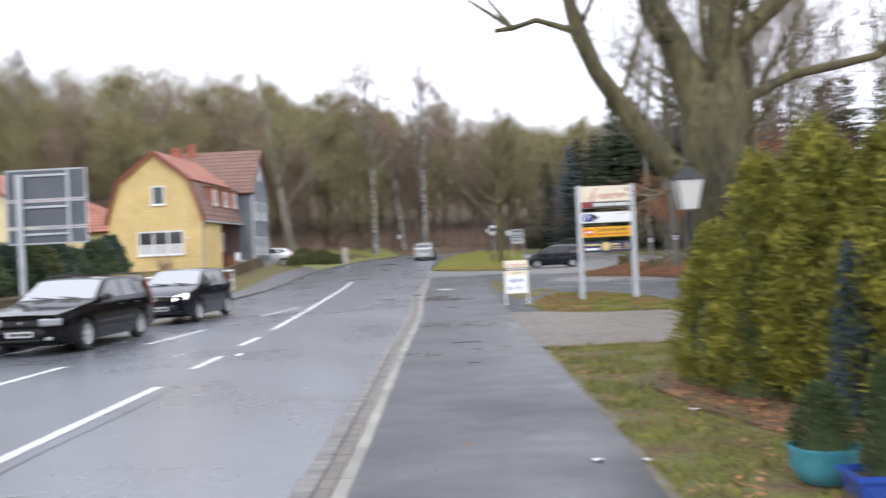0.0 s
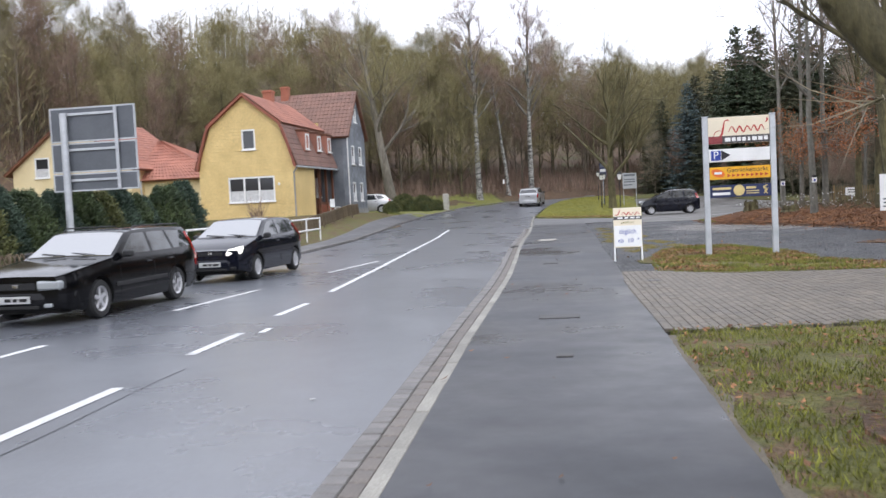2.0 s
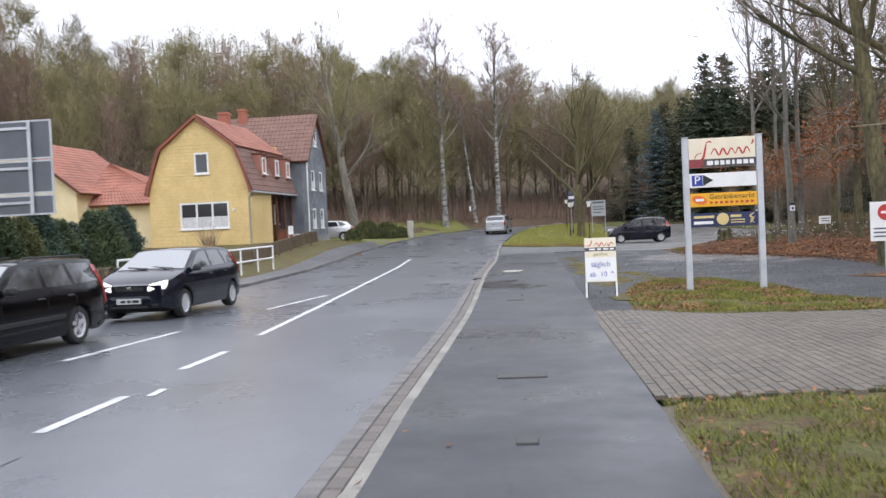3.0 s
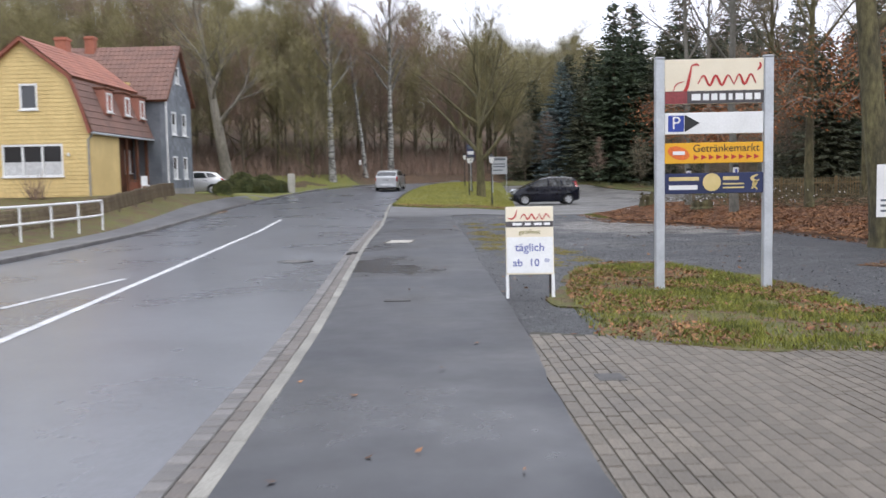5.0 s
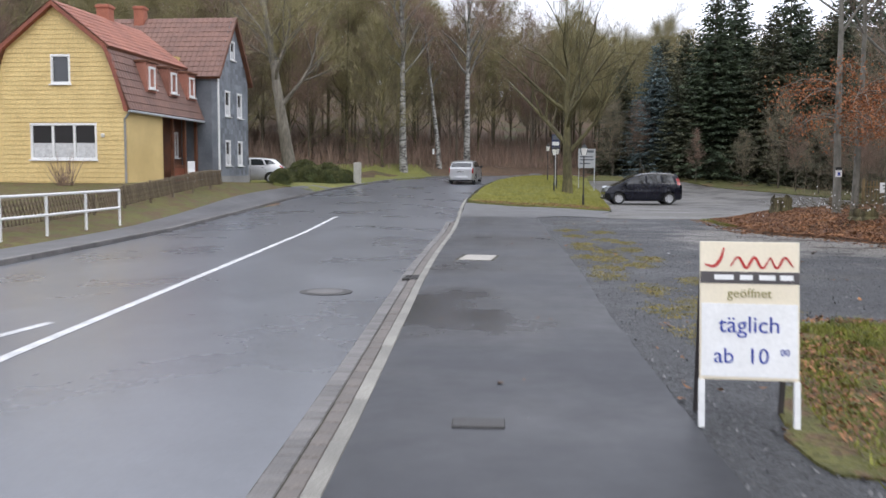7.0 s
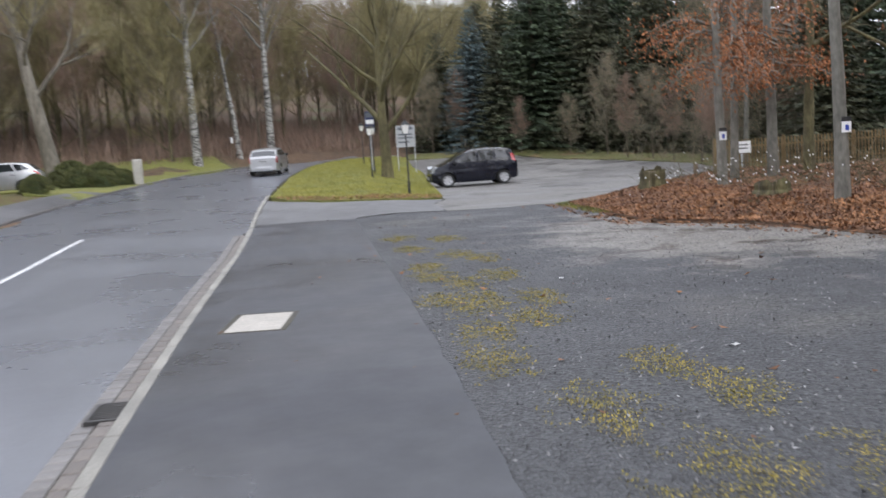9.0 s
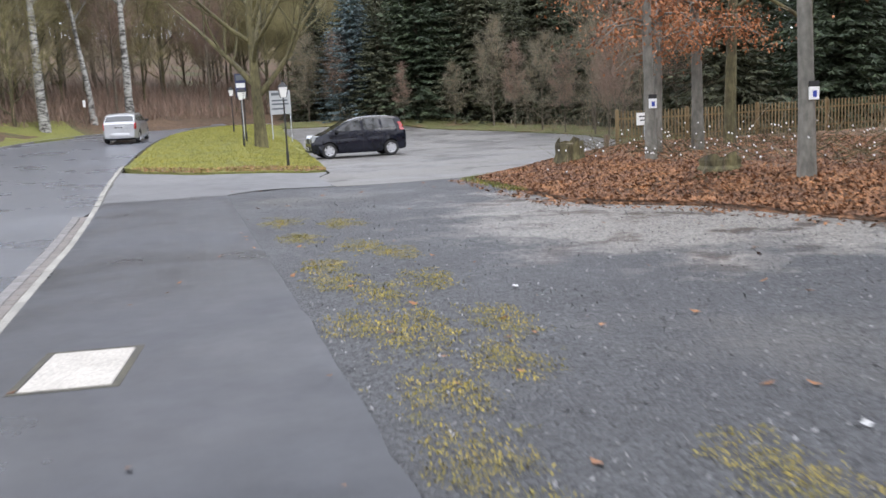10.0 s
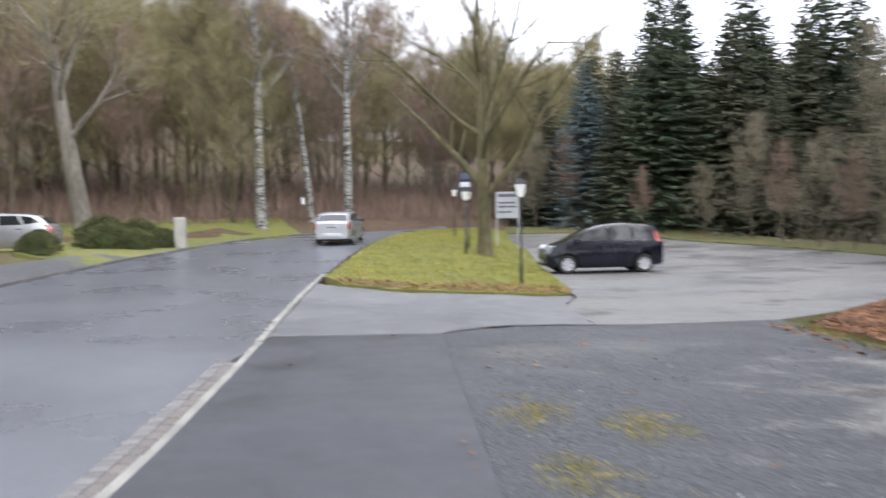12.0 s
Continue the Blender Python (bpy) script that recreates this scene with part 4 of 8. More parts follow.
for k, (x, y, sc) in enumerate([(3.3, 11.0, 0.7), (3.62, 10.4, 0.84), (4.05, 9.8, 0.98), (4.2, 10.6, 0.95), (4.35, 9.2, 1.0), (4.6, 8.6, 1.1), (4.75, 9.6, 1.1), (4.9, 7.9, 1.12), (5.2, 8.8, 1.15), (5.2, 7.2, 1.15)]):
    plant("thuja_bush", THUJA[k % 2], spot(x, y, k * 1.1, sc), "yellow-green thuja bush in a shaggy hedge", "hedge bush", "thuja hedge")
SLIM = conifer_bush(915, 2600, 0.2, 1.35, M_BLUESPRUCE, 0.08)
plant("slim_cypress", SLIM, spot(3.95, 9.0), "slim blue-green cypress before the hedge", "shrub")

HEDGE = [conifer_bush(920, 4200, 0.8, 2.0, M_DARKHEDGE, 0.13, 0.8, 2.6), conifer_bush(921, 4200, 0.75, 2.1, M_BLUEHEDGE, 0.13, 0.85, 2.2), conifer_bush(922, 4200, 0.75, 1.9, M_SHRUB, 0.12, 0.8, 2.6)]
SHRUB = [conifer_bush(925 + i, 3400, 0.95, 1.5, M_SHRUB, 0.13, 0.85, 3.0) for i in range(2)]
rng = random.Random(12)
for k in range(15):
    y = 20.6 + k * 1.0
    plant("hedge_conifer", HEDGE[(0, 1, 0, 2, 1)[k % 5]], spot(-12.6 - rng.uniform(0, 0.4), y, k * 1.7, rng.uniform(0.86, 1.1)), "dark green conifer in the garden hedge behind the fence", "hedge bush", "dark garden hedge")
for k, (x, y, sc) in enumerate([(-13.5, 74.5, 0.75), (-12.4, 74.6, 0.62), (-14.4, 76.5, 0.95), (-12.9, 76.6, 0.85), (-11.7, 76.2, 0.6), (-13.5, 68.3, 0.55), (-13.2, 67.2, 0.5)]):
    plant("garden_shrub", SHRUB[k % 2], spot(x, y, k * 1.9, sc) @ Matrix.Diagonal((1.25, 1.25, 0.9, 1)), "rounded evergreen shrub on the far lawn", "shrub", "evergreen shrubs")
# bare bushes and saplings before the spruces and behind the fence
rng = random.Random(44)
for k, (x, y, sc) in enumerate([(19.6, 76.5, 0.74), (20.2, 72.0, 0.7), (17.0, 86.5, 0.5), (8.2, 94.0, 0.42), (6.2, 95.2, 0.45), (15.4, 64.2, 0.34), (16.8, 66.5, 0.4), (17.4, 69.5, 0.36), (18.0, 72.5, 0.42), (17.6, 75.5, 0.3), (17.4, 78.5, 0.4), (17.0, 82.0, 0.36), (19, 66, 0.5), (21.5, 70, 0.5), (15, 88.5, 0.3), (12, 90.5, 0.28)]):
    plant("bare_bush", KINDS[(0, 3)[k % 2]], spot(x, y, rng.uniform(0, 6.28), sc * 0.9), "grey-brown bare bush at the wood edge", "bush", "bare bushes by the fence")
s = Sticks(932)
for i in range(2600):
    a = s.rng.random()
    x, y = (s.rng.uniform(16.5, 30), s.rng.uniform(63.5, 84)) if a < 0.45 else (s.rng.uniform(7, 30), s.rng.uniform(91, 97)) if a < 0.6 else (s.rng.uniform(15, 34), s.rng.uniform(22, 58))
    s.twig(Vector((x, y, land(x, y) - 0.1)), Vector((s.rng.gauss(0, 0.6), s.rng.gauss(0, 0.6), 1)).normalized(), s.rng.uniform(0.5, 2.2), 0.01)
tagged(new("thicket", s.mesh("thicket", M_TWIG)), "grey-brown thicket of bare saplings among the trees", "thicket", kind="stuff")


# ---- houses ----
M_TIMBER = surf("brown_timber", (0.09, 0.035, 0.018), (0.2, 0.08, 0.04), 1.5, 25, (0.5, 0.75), 0.3, 0.004)
M_BRICK = surf("chimney_brick", (0.3, 0.1, 0.06), (0.42, 0.16, 0.1), 3, 30, (0.7, 0.9), 0.4, 0.006)
M_CREAM = surf("cream_render", (0.66, 0.54, 0.3), (0.8, 0.68, 0.42), 0.7, 40, (0.7, 0.9), 0.2, 0.003)
M_PLINTH = surf("grey_plinth", (0.22, 0.22, 0.21), (0.34, 0.33, 0.31), 1.2, 30, (0.7, 0.9), 0.4, 0.006)
M_CURTAIN = surf("net_curtain", (0.45, 0.45, 0.45), (0.65, 0.65, 0.64), 6, 30, (0.8, 0.9), 0.1, 0.002)


def window(parent, w, h, m, bays=1, depth=0.1, curtain=True):
    """A white window: frame, sill, panes and a net curtain behind. Lies in the x-z plane, looking to -y."""
    bm = bmesh.new()
    f = 0.095
    box(bm, -w / 2, w / 2, -0.03, depth, h - f, h, 0.006)
    box(bm, -w / 2, w / 2, -0.03, depth, 0, f, 0.006)
    for i in range(bays + 1):
        x = -w / 2 + (w - f) * i / bays
        box(bm, x, x + f, -0.025, depth, f, h - f, 0.006)
    e = part("window", bm, M_WHITE, parent, "white window frame")
    e.matrix_basis = m
    part("sill", boxed(-w / 2 - 0.05, w / 2 + 0.05, -0.12, 0.02, -0.05, -0.002, 0.008), M_WHITE, e)
    for i in range(bays):
        x0 = -w / 2 + f + (w - f) * i / bays
        part("curtain", boxed(x0 + 0.01, x0 + (w - f) / bays - f - 0.01, 0.03, 0.034, f + 0.01, f + (h - 2 * f) * 0.45), M_CURTAIN, e, "white net curtain") if curtain and depth > 0.05 else None
        part("pane", boxed(x0 + 0.002, x0 + (w - f) / bays - f - 0.002, 0.036, 0.043, f + 0.002, h - f - 0.002), M_PANE, e, "dark reflecting pane")
    return e


def wall_with(outline, holes, y0, y1):
    """A gable wall with real openings, in the x-z plane; holes are x0, x1, z0, z1."""
    bm = bmesh.new()
    prism(bm, outline, "y", y0, y1)
    for x0, x1, z0, z1 in holes:
        for co, no in (((x0, 0, 0), (1, 0, 0)), ((x1, 0, 0), (1, 0, 0)), ((0, 0, z0), (0, 0, 1)), ((0, 0, z1), (0, 0, 1))):
            bmesh.ops.bisect_plane(bm, geom=bm.verts[:] + bm.edges[:] + bm.faces[:], plane_co=co, plane_no=no)
        dead = [f for f in bm.faces if abs(f.normal.y) > 0.9 and x0 < f.calc_center_median().x < x1 and z0 < f.calc_center_median().z < z1]
        bmesh.ops.delete(bm, geom=dead, context="FACES")
        for a, b, c, d in (((x0, z0), (x1, z0), 0, 0), ((x1, z0), (x1, z1), 0, 0), ((x1, z1), (x0, z1), 0, 0), ((x0, z1), (x0, z0), 0, 0)):
            bm.faces.new([bm.verts.new((q[0], y, q[1])) for q, y in ((a, y0), (b, y0), (b, y1), (a, y1))])
    bmesh.ops.remove_doubles(bm, verts=bm.verts, dist=0.0005)
    return bm


def tiled(p0, p1, q0, q1, course=0.33, wide=0.26, thick=0.035, seed=1):
    """Rows of lapped pan tiles between the eave p0-p1 and the ridge q0-q1."""
    p0, p1, q0, q1 = (Vector(v) for v in (p0, p1, q0, q1))
    up = (q0 - p0)
    n = max(1, round(up.length / course))
    k = max(1, round((p1 - p0).length / wide))
    nrm = (p1 - p0).cross(up).normalized()
    if nrm.z < 0:
        nrm = -nrm
    r = random.Random(seed)
    v, f = [], []
    for i in range(n):
        a0, a1 = i / n, min(1.0, (i + 1.12) / n)
        for j in range(k):
            b0, b1 = j / k, (j + 1) / k
            rise = thick * (1 + r.uniform(-0.15, 0.15))
            base = len(v)
            for a, lift in ((a0, rise), (a1, rise * 0.25)):
                lo, hi = p0.lerp(q0, a), p1.lerp(q1, a)
                for b, wv in ((b0, 0.012), (b0 * 0.65 + b1 * 0.35, 0.0), (b0 * 0.25 + b1 * 0.75, 0.028), (b1, 0.012)):
                    v.append(lo.lerp(hi, b) + nrm * (lift + wv))
            lo = p0.lerp(q0, a0)
            hi = p1.lerp(q1, a0)
            v += [lo.lerp(hi, b0), lo.lerp(hi, b1)]
            f += [(base + c, base + c + 1, base + c + 5, base + c + 4) for c in range(3)]
            f.append((base + 8, base + 9, base + 3, base + 2, base + 1, base))
    me = bpy.data.meshes.new("roof_tiles")
    me.from_pydata(v, [], f)
    return me


def roof_slope(parent, p0, p1, q0, q1, mat, seed, label=""):
    """A roof slope: boarding under lapped tiles."""
    a = [Vector(t) for t in (p0, p1, q1, q0)]
    n = (a[1] - a[0]).cross(a[3] - a[0]).normalized()
    if n.z < 0:
        n = -n
    bm = bmesh.new()
    lo = [bm.verts.new(t - n * 0.12) for t in a]
    hi = [bm.verts.new(t) for t in a]
    for i in range(4):
        bm.faces.new((lo[i], lo[(i + 1) % 4], hi[(i + 1) % 4], hi[i]))
    bm.faces.new(lo[::-1])
    bm.faces.new(hi)
    o = part("roof", bm, M_TIMBER, parent, label)
    me = tiled(p0, p1, q0, q1, seed=seed)
    me.materials.append(mat)
    t = new("roof_tiles", me)
    t.parent = o
    tagged(t, kind="stuff")
    return o


def chimney(parent, x, y, z0, z1, w, mat):
    bm = boxed(x - w / 2, x + w / 2, y - w / 2, y + w / 2, z0, z1, 0.01)
    box(bm, x - w / 2 - 0.05, x + w / 2 + 0.05, y - w / 2 - 0.05, y + w / 2 + 0.05, z1 - 0.16, z1 - 0.06, 0.01)
    part("chimney", bm, mat, parent, "brick chimney")


# yellow house with a curved mansard gable; local origin at the middle of the front wall
HX, HY = -18.62, 54.6
yh = empty("yellow_house", Matrix.Translation((HX, HY, 0)), "yellow clapboard house with a red mansard roof", "house")
GZ = 0.85
half = [(2.87, GZ), (2.87, 4.1), (2.8, 4.35), (2.55, 5.2), (2.28, 6.0), (2.08, 6.42), (0, 8.05)]
outline = half + [(-x, z) for x, z in half[-2::-1]]
holes = [(-1.15, 1.62, 2.02, 3.46), (-0.22, 0.6, 4.98, 6.14)]
part("front_wall", wall_with(outline, holes, 0, 0.3), M_YELLOW, yh, "yellow weatherboarded gable wall")
for i in range(40):
    z = GZ + 0.12 + i * 0.18
    if z > 7.8:
        break
    w = ramp(z, (0, 4.1, 4.35, 5.2, 6.0, 6.42, 8.05), (2.87, 2.87, 2.8, 2.55, 2.28, 2.08, 0.02)) - 0.03
    spans = [(-w, w)]
    for x0, x1, z0, z1 in holes:
        if z0 - 0.17 < z < z1 + 0.02:
            spans = [(a, b) for s0, s1 in spans for a, b in ((s0, min(s1, x0)), (max(s0, x1), s1)) if b - a > 0.05]
    for a, b in spans:
        bm = bmesh.new()
        prism(bm, [(0.0, z), (-0.022, z + 0.005), (-0.006, z + 0.172), (0.0, z + 0.172)], "x", a, b)
        part("weatherboard", bm, M_YELLOW, yh)
window(yh, 2.77, 1.44, Matrix.Translation((0.235, 0.02, 2.02)), 3)
window(yh, 0.82, 1.16, Matrix.Translation((0.19, 0.02, 4.98)), 1, curtain=False)
part("side_wall", boxed(2.57, 2.87, 0.3, 3.4, GZ, 4.12), M_YELLOW, yh, "yellow side wall")
part("far_side_wall", boxed(-2.87, -2.57, 0.3, 7.9, GZ, 4.12), M_YELLOW, yh)
part("porch_back_wall", boxed(1.75, 1.9, 3.42, 7.9, GZ, 4.12), M_TIMBER, yh, "dark red-brown timber porch wall")
part("porch_end", boxed(1.9, 2.57, 3.4, 3.5, GZ, 4.12), M_TIMBER, yh)
part("rear_wall", boxed(-2.57, 1.75, 8.3, 7.9, GZ, 7.0), M_YELLOW, yh)
for y in (4.9, 6.3, 7.7):
    part("porch_post", boxed(2.6, 2.74, y - 0.07, y + 0.07, GZ, 4.0, 0.01), M_TIMBER, yh)
part("porch_rail", boxed(2.62, 2.7, 5.0, 7.6, 1.75, 1.85, 0.01), M_TIMBER, yh)
part("porch_apron", boxed(2.63, 2.69, 5.0, 7.6, 0.9, 1.72), surf("red_brown_boards", (0.2, 0.06, 0.03), (0.32, 0.1, 0.05), 1, 20, (0.5, 0.7), 0.3, 0.004), yh, "red-brown boarded porch front")
window(yh, 0.7, 1.2, Matrix.Translation((1.93, 7.0, 2.2)) @ Matrix.Rotation(radians(90), 4, "Z"), 2)
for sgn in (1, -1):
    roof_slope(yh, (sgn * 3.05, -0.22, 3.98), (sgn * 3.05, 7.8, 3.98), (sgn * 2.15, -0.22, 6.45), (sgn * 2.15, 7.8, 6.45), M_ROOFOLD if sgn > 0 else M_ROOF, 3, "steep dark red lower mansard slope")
    roof_slope(yh, (sgn * 2.3, -0.22, 6.4), (sgn * 2.3, 7.8, 6.4), (0, -0.22, 8.2), (0, 7.8, 8.2), M_ROOF, 4, "red tiled upper roof slope")
    bm = bmesh.new()
    o = [(sgn * 3.0, 3.9), (sgn * 2.9, 4.3), (sgn * 2.63, 5.2), (sgn * 2.36, 6.0), (sgn * 2.15, 6.47), (0, 8.16), (0, 8.0), (sgn * 2.05, 6.36), (sgn * 2.24, 5.95), (sgn * 2.5, 5.15), (sgn * 2.78, 4.25), (sgn * 2.86, 3.9)]
    prism(bm, o if sgn > 0 else o[::-1], "y", -0.26, -0.02)
    part("bargeboard", bm, surf("red_brown_verge", (0.2, 0.06, 0.04), (0.3, 0.1, 0.06), 1.5, 20, (0.5, 0.8), 0.2, 0.003) if sgn > 0 else bpy.data.materials["red_brown_verge"], yh, "red-brown curved verge")
for y in (2.5, 4.8, 6.9):
    bm = boxed(2.2, 2.82, y - 0.5, y + 0.5, 4.85, 6.05)
    d = part("dormer", bm, M_ROOF, yh, "tile-hung dormer")
    part("dormer_lid", boxed(2.1, 2.92, y - 0.56, y + 0.56, 6.052, 6.14, 0.01), M_TIMBER, d)
    bm = bmesh.new()
    window(yh, 0.62, 0.92, Matrix.Translation((2.84, y, 4.98)) @ Matrix.Rotation(radians(90), 4, "Z"), 1, 0.02)
chimney(yh, -0.15, 4.6, 7.6, 8.85, 0.55, M_BRICK)
part("gutter", boxed(3.0, 3.12, -0.2, 7.8, 3.86, 3.96, 0.02), M_GALV, yh)
bm = bmesh.new()
tube(bm, [(3.02, -0.06, 3.9), (2.8, -0.06, 3.6), (2.8, -0.06, GZ)], [0.045] * 3, 8)
part("drainpipe", bm, M_PLINTH, yh)
bm = bmesh.new()
box(bm, -2.86, 2.86, -0.04, 0.0, GZ - 0.3, GZ + 0.11)
part("plinth", bm, M_PLINTH, yh)
part("wall_lamp", boxed(1.85, 1.95, -0.16, -0.03, 2.9, 3.05, 0.02), M_WHITE, yh)

# slate-hung house, gable to the road
sh = empty("slate_house", Matrix.Translation((-14.9, 64.7, 0)), "grey slate-hung house with an old tiled roof", "house")
SW = 2.25
out = [(-SW, 0.7), (SW, 0.7), (SW, 6.2), (0.1, 9.0), (-SW, 6.2)]
sholes = [(y - 0.38, y + 0.38, z, z + 1.25) for y in (-0.85, 0.95) for z in (1.85, 4.25)] + [(-0.35, 0.35, 7.05, 8.0)]
M90 = Matrix.Rotation(radians(90), 4, "Z")
g = part("gable_wall", wall_with(out, sholes, 0, 0.3), M_SLATE, sh, "grey slate-hung gable")
g.matrix_basis = M90
for x0, x1, z0, z1 in sholes:
    window(sh, x1 - x0, z1 - z0, M90 @ Matrix.Translation(((x0 + x1) / 2, 0.02, z0)), 1)
part("side_wall", boxed(-7.5, -0.3, -SW, -SW + 0.3, 0.7, 6.2), M_SLATE, sh)
part("far_wall", boxed(-7.5, -0.3, SW - 0.3, SW, 0.7, 6.2), M_SLATE, sh)
part("rear_wall", boxed(-7.8, -7.5, -SW, SW, 0.7, 6.2), M_SLATE, sh)
for sgn in (-1, 1):
    roof_slope(sh, (-7.9, sgn * (SW + 0.3), 6.0), (0.22, sgn * (SW + 0.3), 6.0), (-7.9, 0.1, 9.15), (0.22, 0.1, 9.15), M_ROOFOLD, 8 + sgn, "old brown tiled slope")
bm = bmesh.new()
prism(bm, [(-SW - 0.05, 0.6), (SW + 0.05, 0.6), (SW + 0.05, 1.35), (-SW - 0.05, 1.35)], "x", 0.0, 0.06)
part("plinth", bm, M_PLINTH, sh)
part("corner_board", boxed(0.002, 0.05, -SW - 0.02, -SW + 0.14, 1.36, 6.1), M_WHITE, sh, "pale corner board")
chimney(sh, -4.7, 0.0, 8.5, 9.75, 0.5, M_BRICK)
# hung slates in courses on the gable
r = random.Random(4)
v, f = [], []
for i in range(30):
    z = 1.4 + i * 0.25
    w = SW if z < 6.1 else SW * (9.0 - z) / 2.8
    y = -w
    while y < w - 0.12:
        step = 0.3
        if not any(x0 - 0.28 < y < x1 + 0.02 and z0 - 0.24 < z < z1 for x0, x1, z0, z1 in sholes) and z < 8.7:
            b = len(v)
            o = 0.012 + r.uniform(0, 0.01)
            v += [Vector((o, y + 0.005, z)), Vector((o, min(w, y + step - 0.01), z)), Vector((0.003, min(w, y + step - 0.01), z + 0.27)), Vector((0.003, y + 0.005, z + 0.27))]
            f.append((b, b + 1, b + 2, b + 3))
        y += step
me = bpy.data.meshes.new("slate_cladding")
me.from_pydata(v, [], f)
me.materials.append(surf("slate_pieces", (0.13, 0.145, 0.165), (0.25, 0.27, 0.295), 1.0, 20, (0.4, 0.7), 0.2, 0.004, island=0.3))
o = new("slate_cladding", me)
o.parent = sh
tagged(o, kind="stuff")

# cream bungalow behind the hedge: gable and side wing
ah = empty("cream_house", Matrix.Translation((-30.7, 56.5, 0)), "cream rendered house with a red tiled roof", "house")
part("gable_wall", wall_with([(-3.9, 0.8), (3.9, 0.8), (3.9, 4.7), (0, 7.6), (-3.9, 4.7)], [(-2.4, -1.4, 4.15, 5.4)], 0, 0.3), M_CREAM, ah, "cream rendered gable")
window(ah, 1.0, 1.25, Matrix.Translation((-1.9, 0.02, 4.15)), 1)
part("side_wall", boxed(3.6, 3.9, 0.3, 9, 0.8, 4.7), M_CREAM, ah)
part("far_wall", boxed(-3.9, -3.6, 0.3, 9, 0.8, 4.7), M_CREAM, ah)
for sgn in (-1, 1):
    roof_slope(ah, (sgn * 4.35, -0.3, 4.4), (sgn * 4.35, 9.2, 4.4), (0, -0.3, 7.75), (0, 9.2, 7.75), M_ROOF, 12 + sgn, "red tiled slope")
part("wing_wall", boxed(3.9, 9.05, 1.6, 1.9, 0.8, 3.85), M_CREAM, ah, "cream wing wall")
part("wing_end", boxed(8.75, 9.05, 1.9, 7.4, 0.8, 3.85), M_CREAM, ah)
roof_slope(ah, (3.5, 1.2, 3.7), (9.4, 1.2, 3.7), (3.5, 4.6, 6.35), (3.75, 4.6, 6.35), M_ROOF, 15, "red tiled hipped slope")
roof_slope(ah, (9.4, 1.2, 3.7), (9.4, 8.0, 3.7), (3.75, 4.6, 6.35), (3.77, 4.7, 6.35), M_ROOF, 16)
for x in (3.95, 9.1):
    part("gutter", boxed(x - 0.05, x + 0.05, 1.1, 1.2, 0.9, 3.7, 0.02), M_GALV, ah)


# ---- cars ----
M_PLATEWHITE = surf("number_plate_white", (0.42, 0.42, 0.41), (0.52, 0.52, 0.51), 6, 60, (0.4, 0.5), 0.0, 0, grain=0.05)
M_LAMP = glass_like("clear_lamp_glass", (0.3, 0.32, 0.33), 0.1)
M_TAIL = glass_like("red_lamp_glass", (0.35, 0.01, 0.008), 0.1)
M_CHROME = surf("dull_chrome", (0.5, 0.5, 0.5), (0.62, 0.62, 0.62), 4, 60, (0.15, 0.25), 0, 0, metal=1.0, grain=0.05)


def lit_lamp():
    m, n, l, b = nodes_of("lit_headlamp")
    b.inputs["Base Color"].default_value = (0.8, 0.8, 0.76, 1)
    b.inputs["Emission Color"].default_value = (1, 0.95, 0.85, 1)
    b.inputs["Emission Strength"].default_value = 1.6
    return m


M_HEADLIT = lit_lamp()


def smooth_sharp(ob, deg=32):
    ob.data.shade_smooth()
    ob.data.set_sharp_from_angle(angle=radians(deg))
    return ob


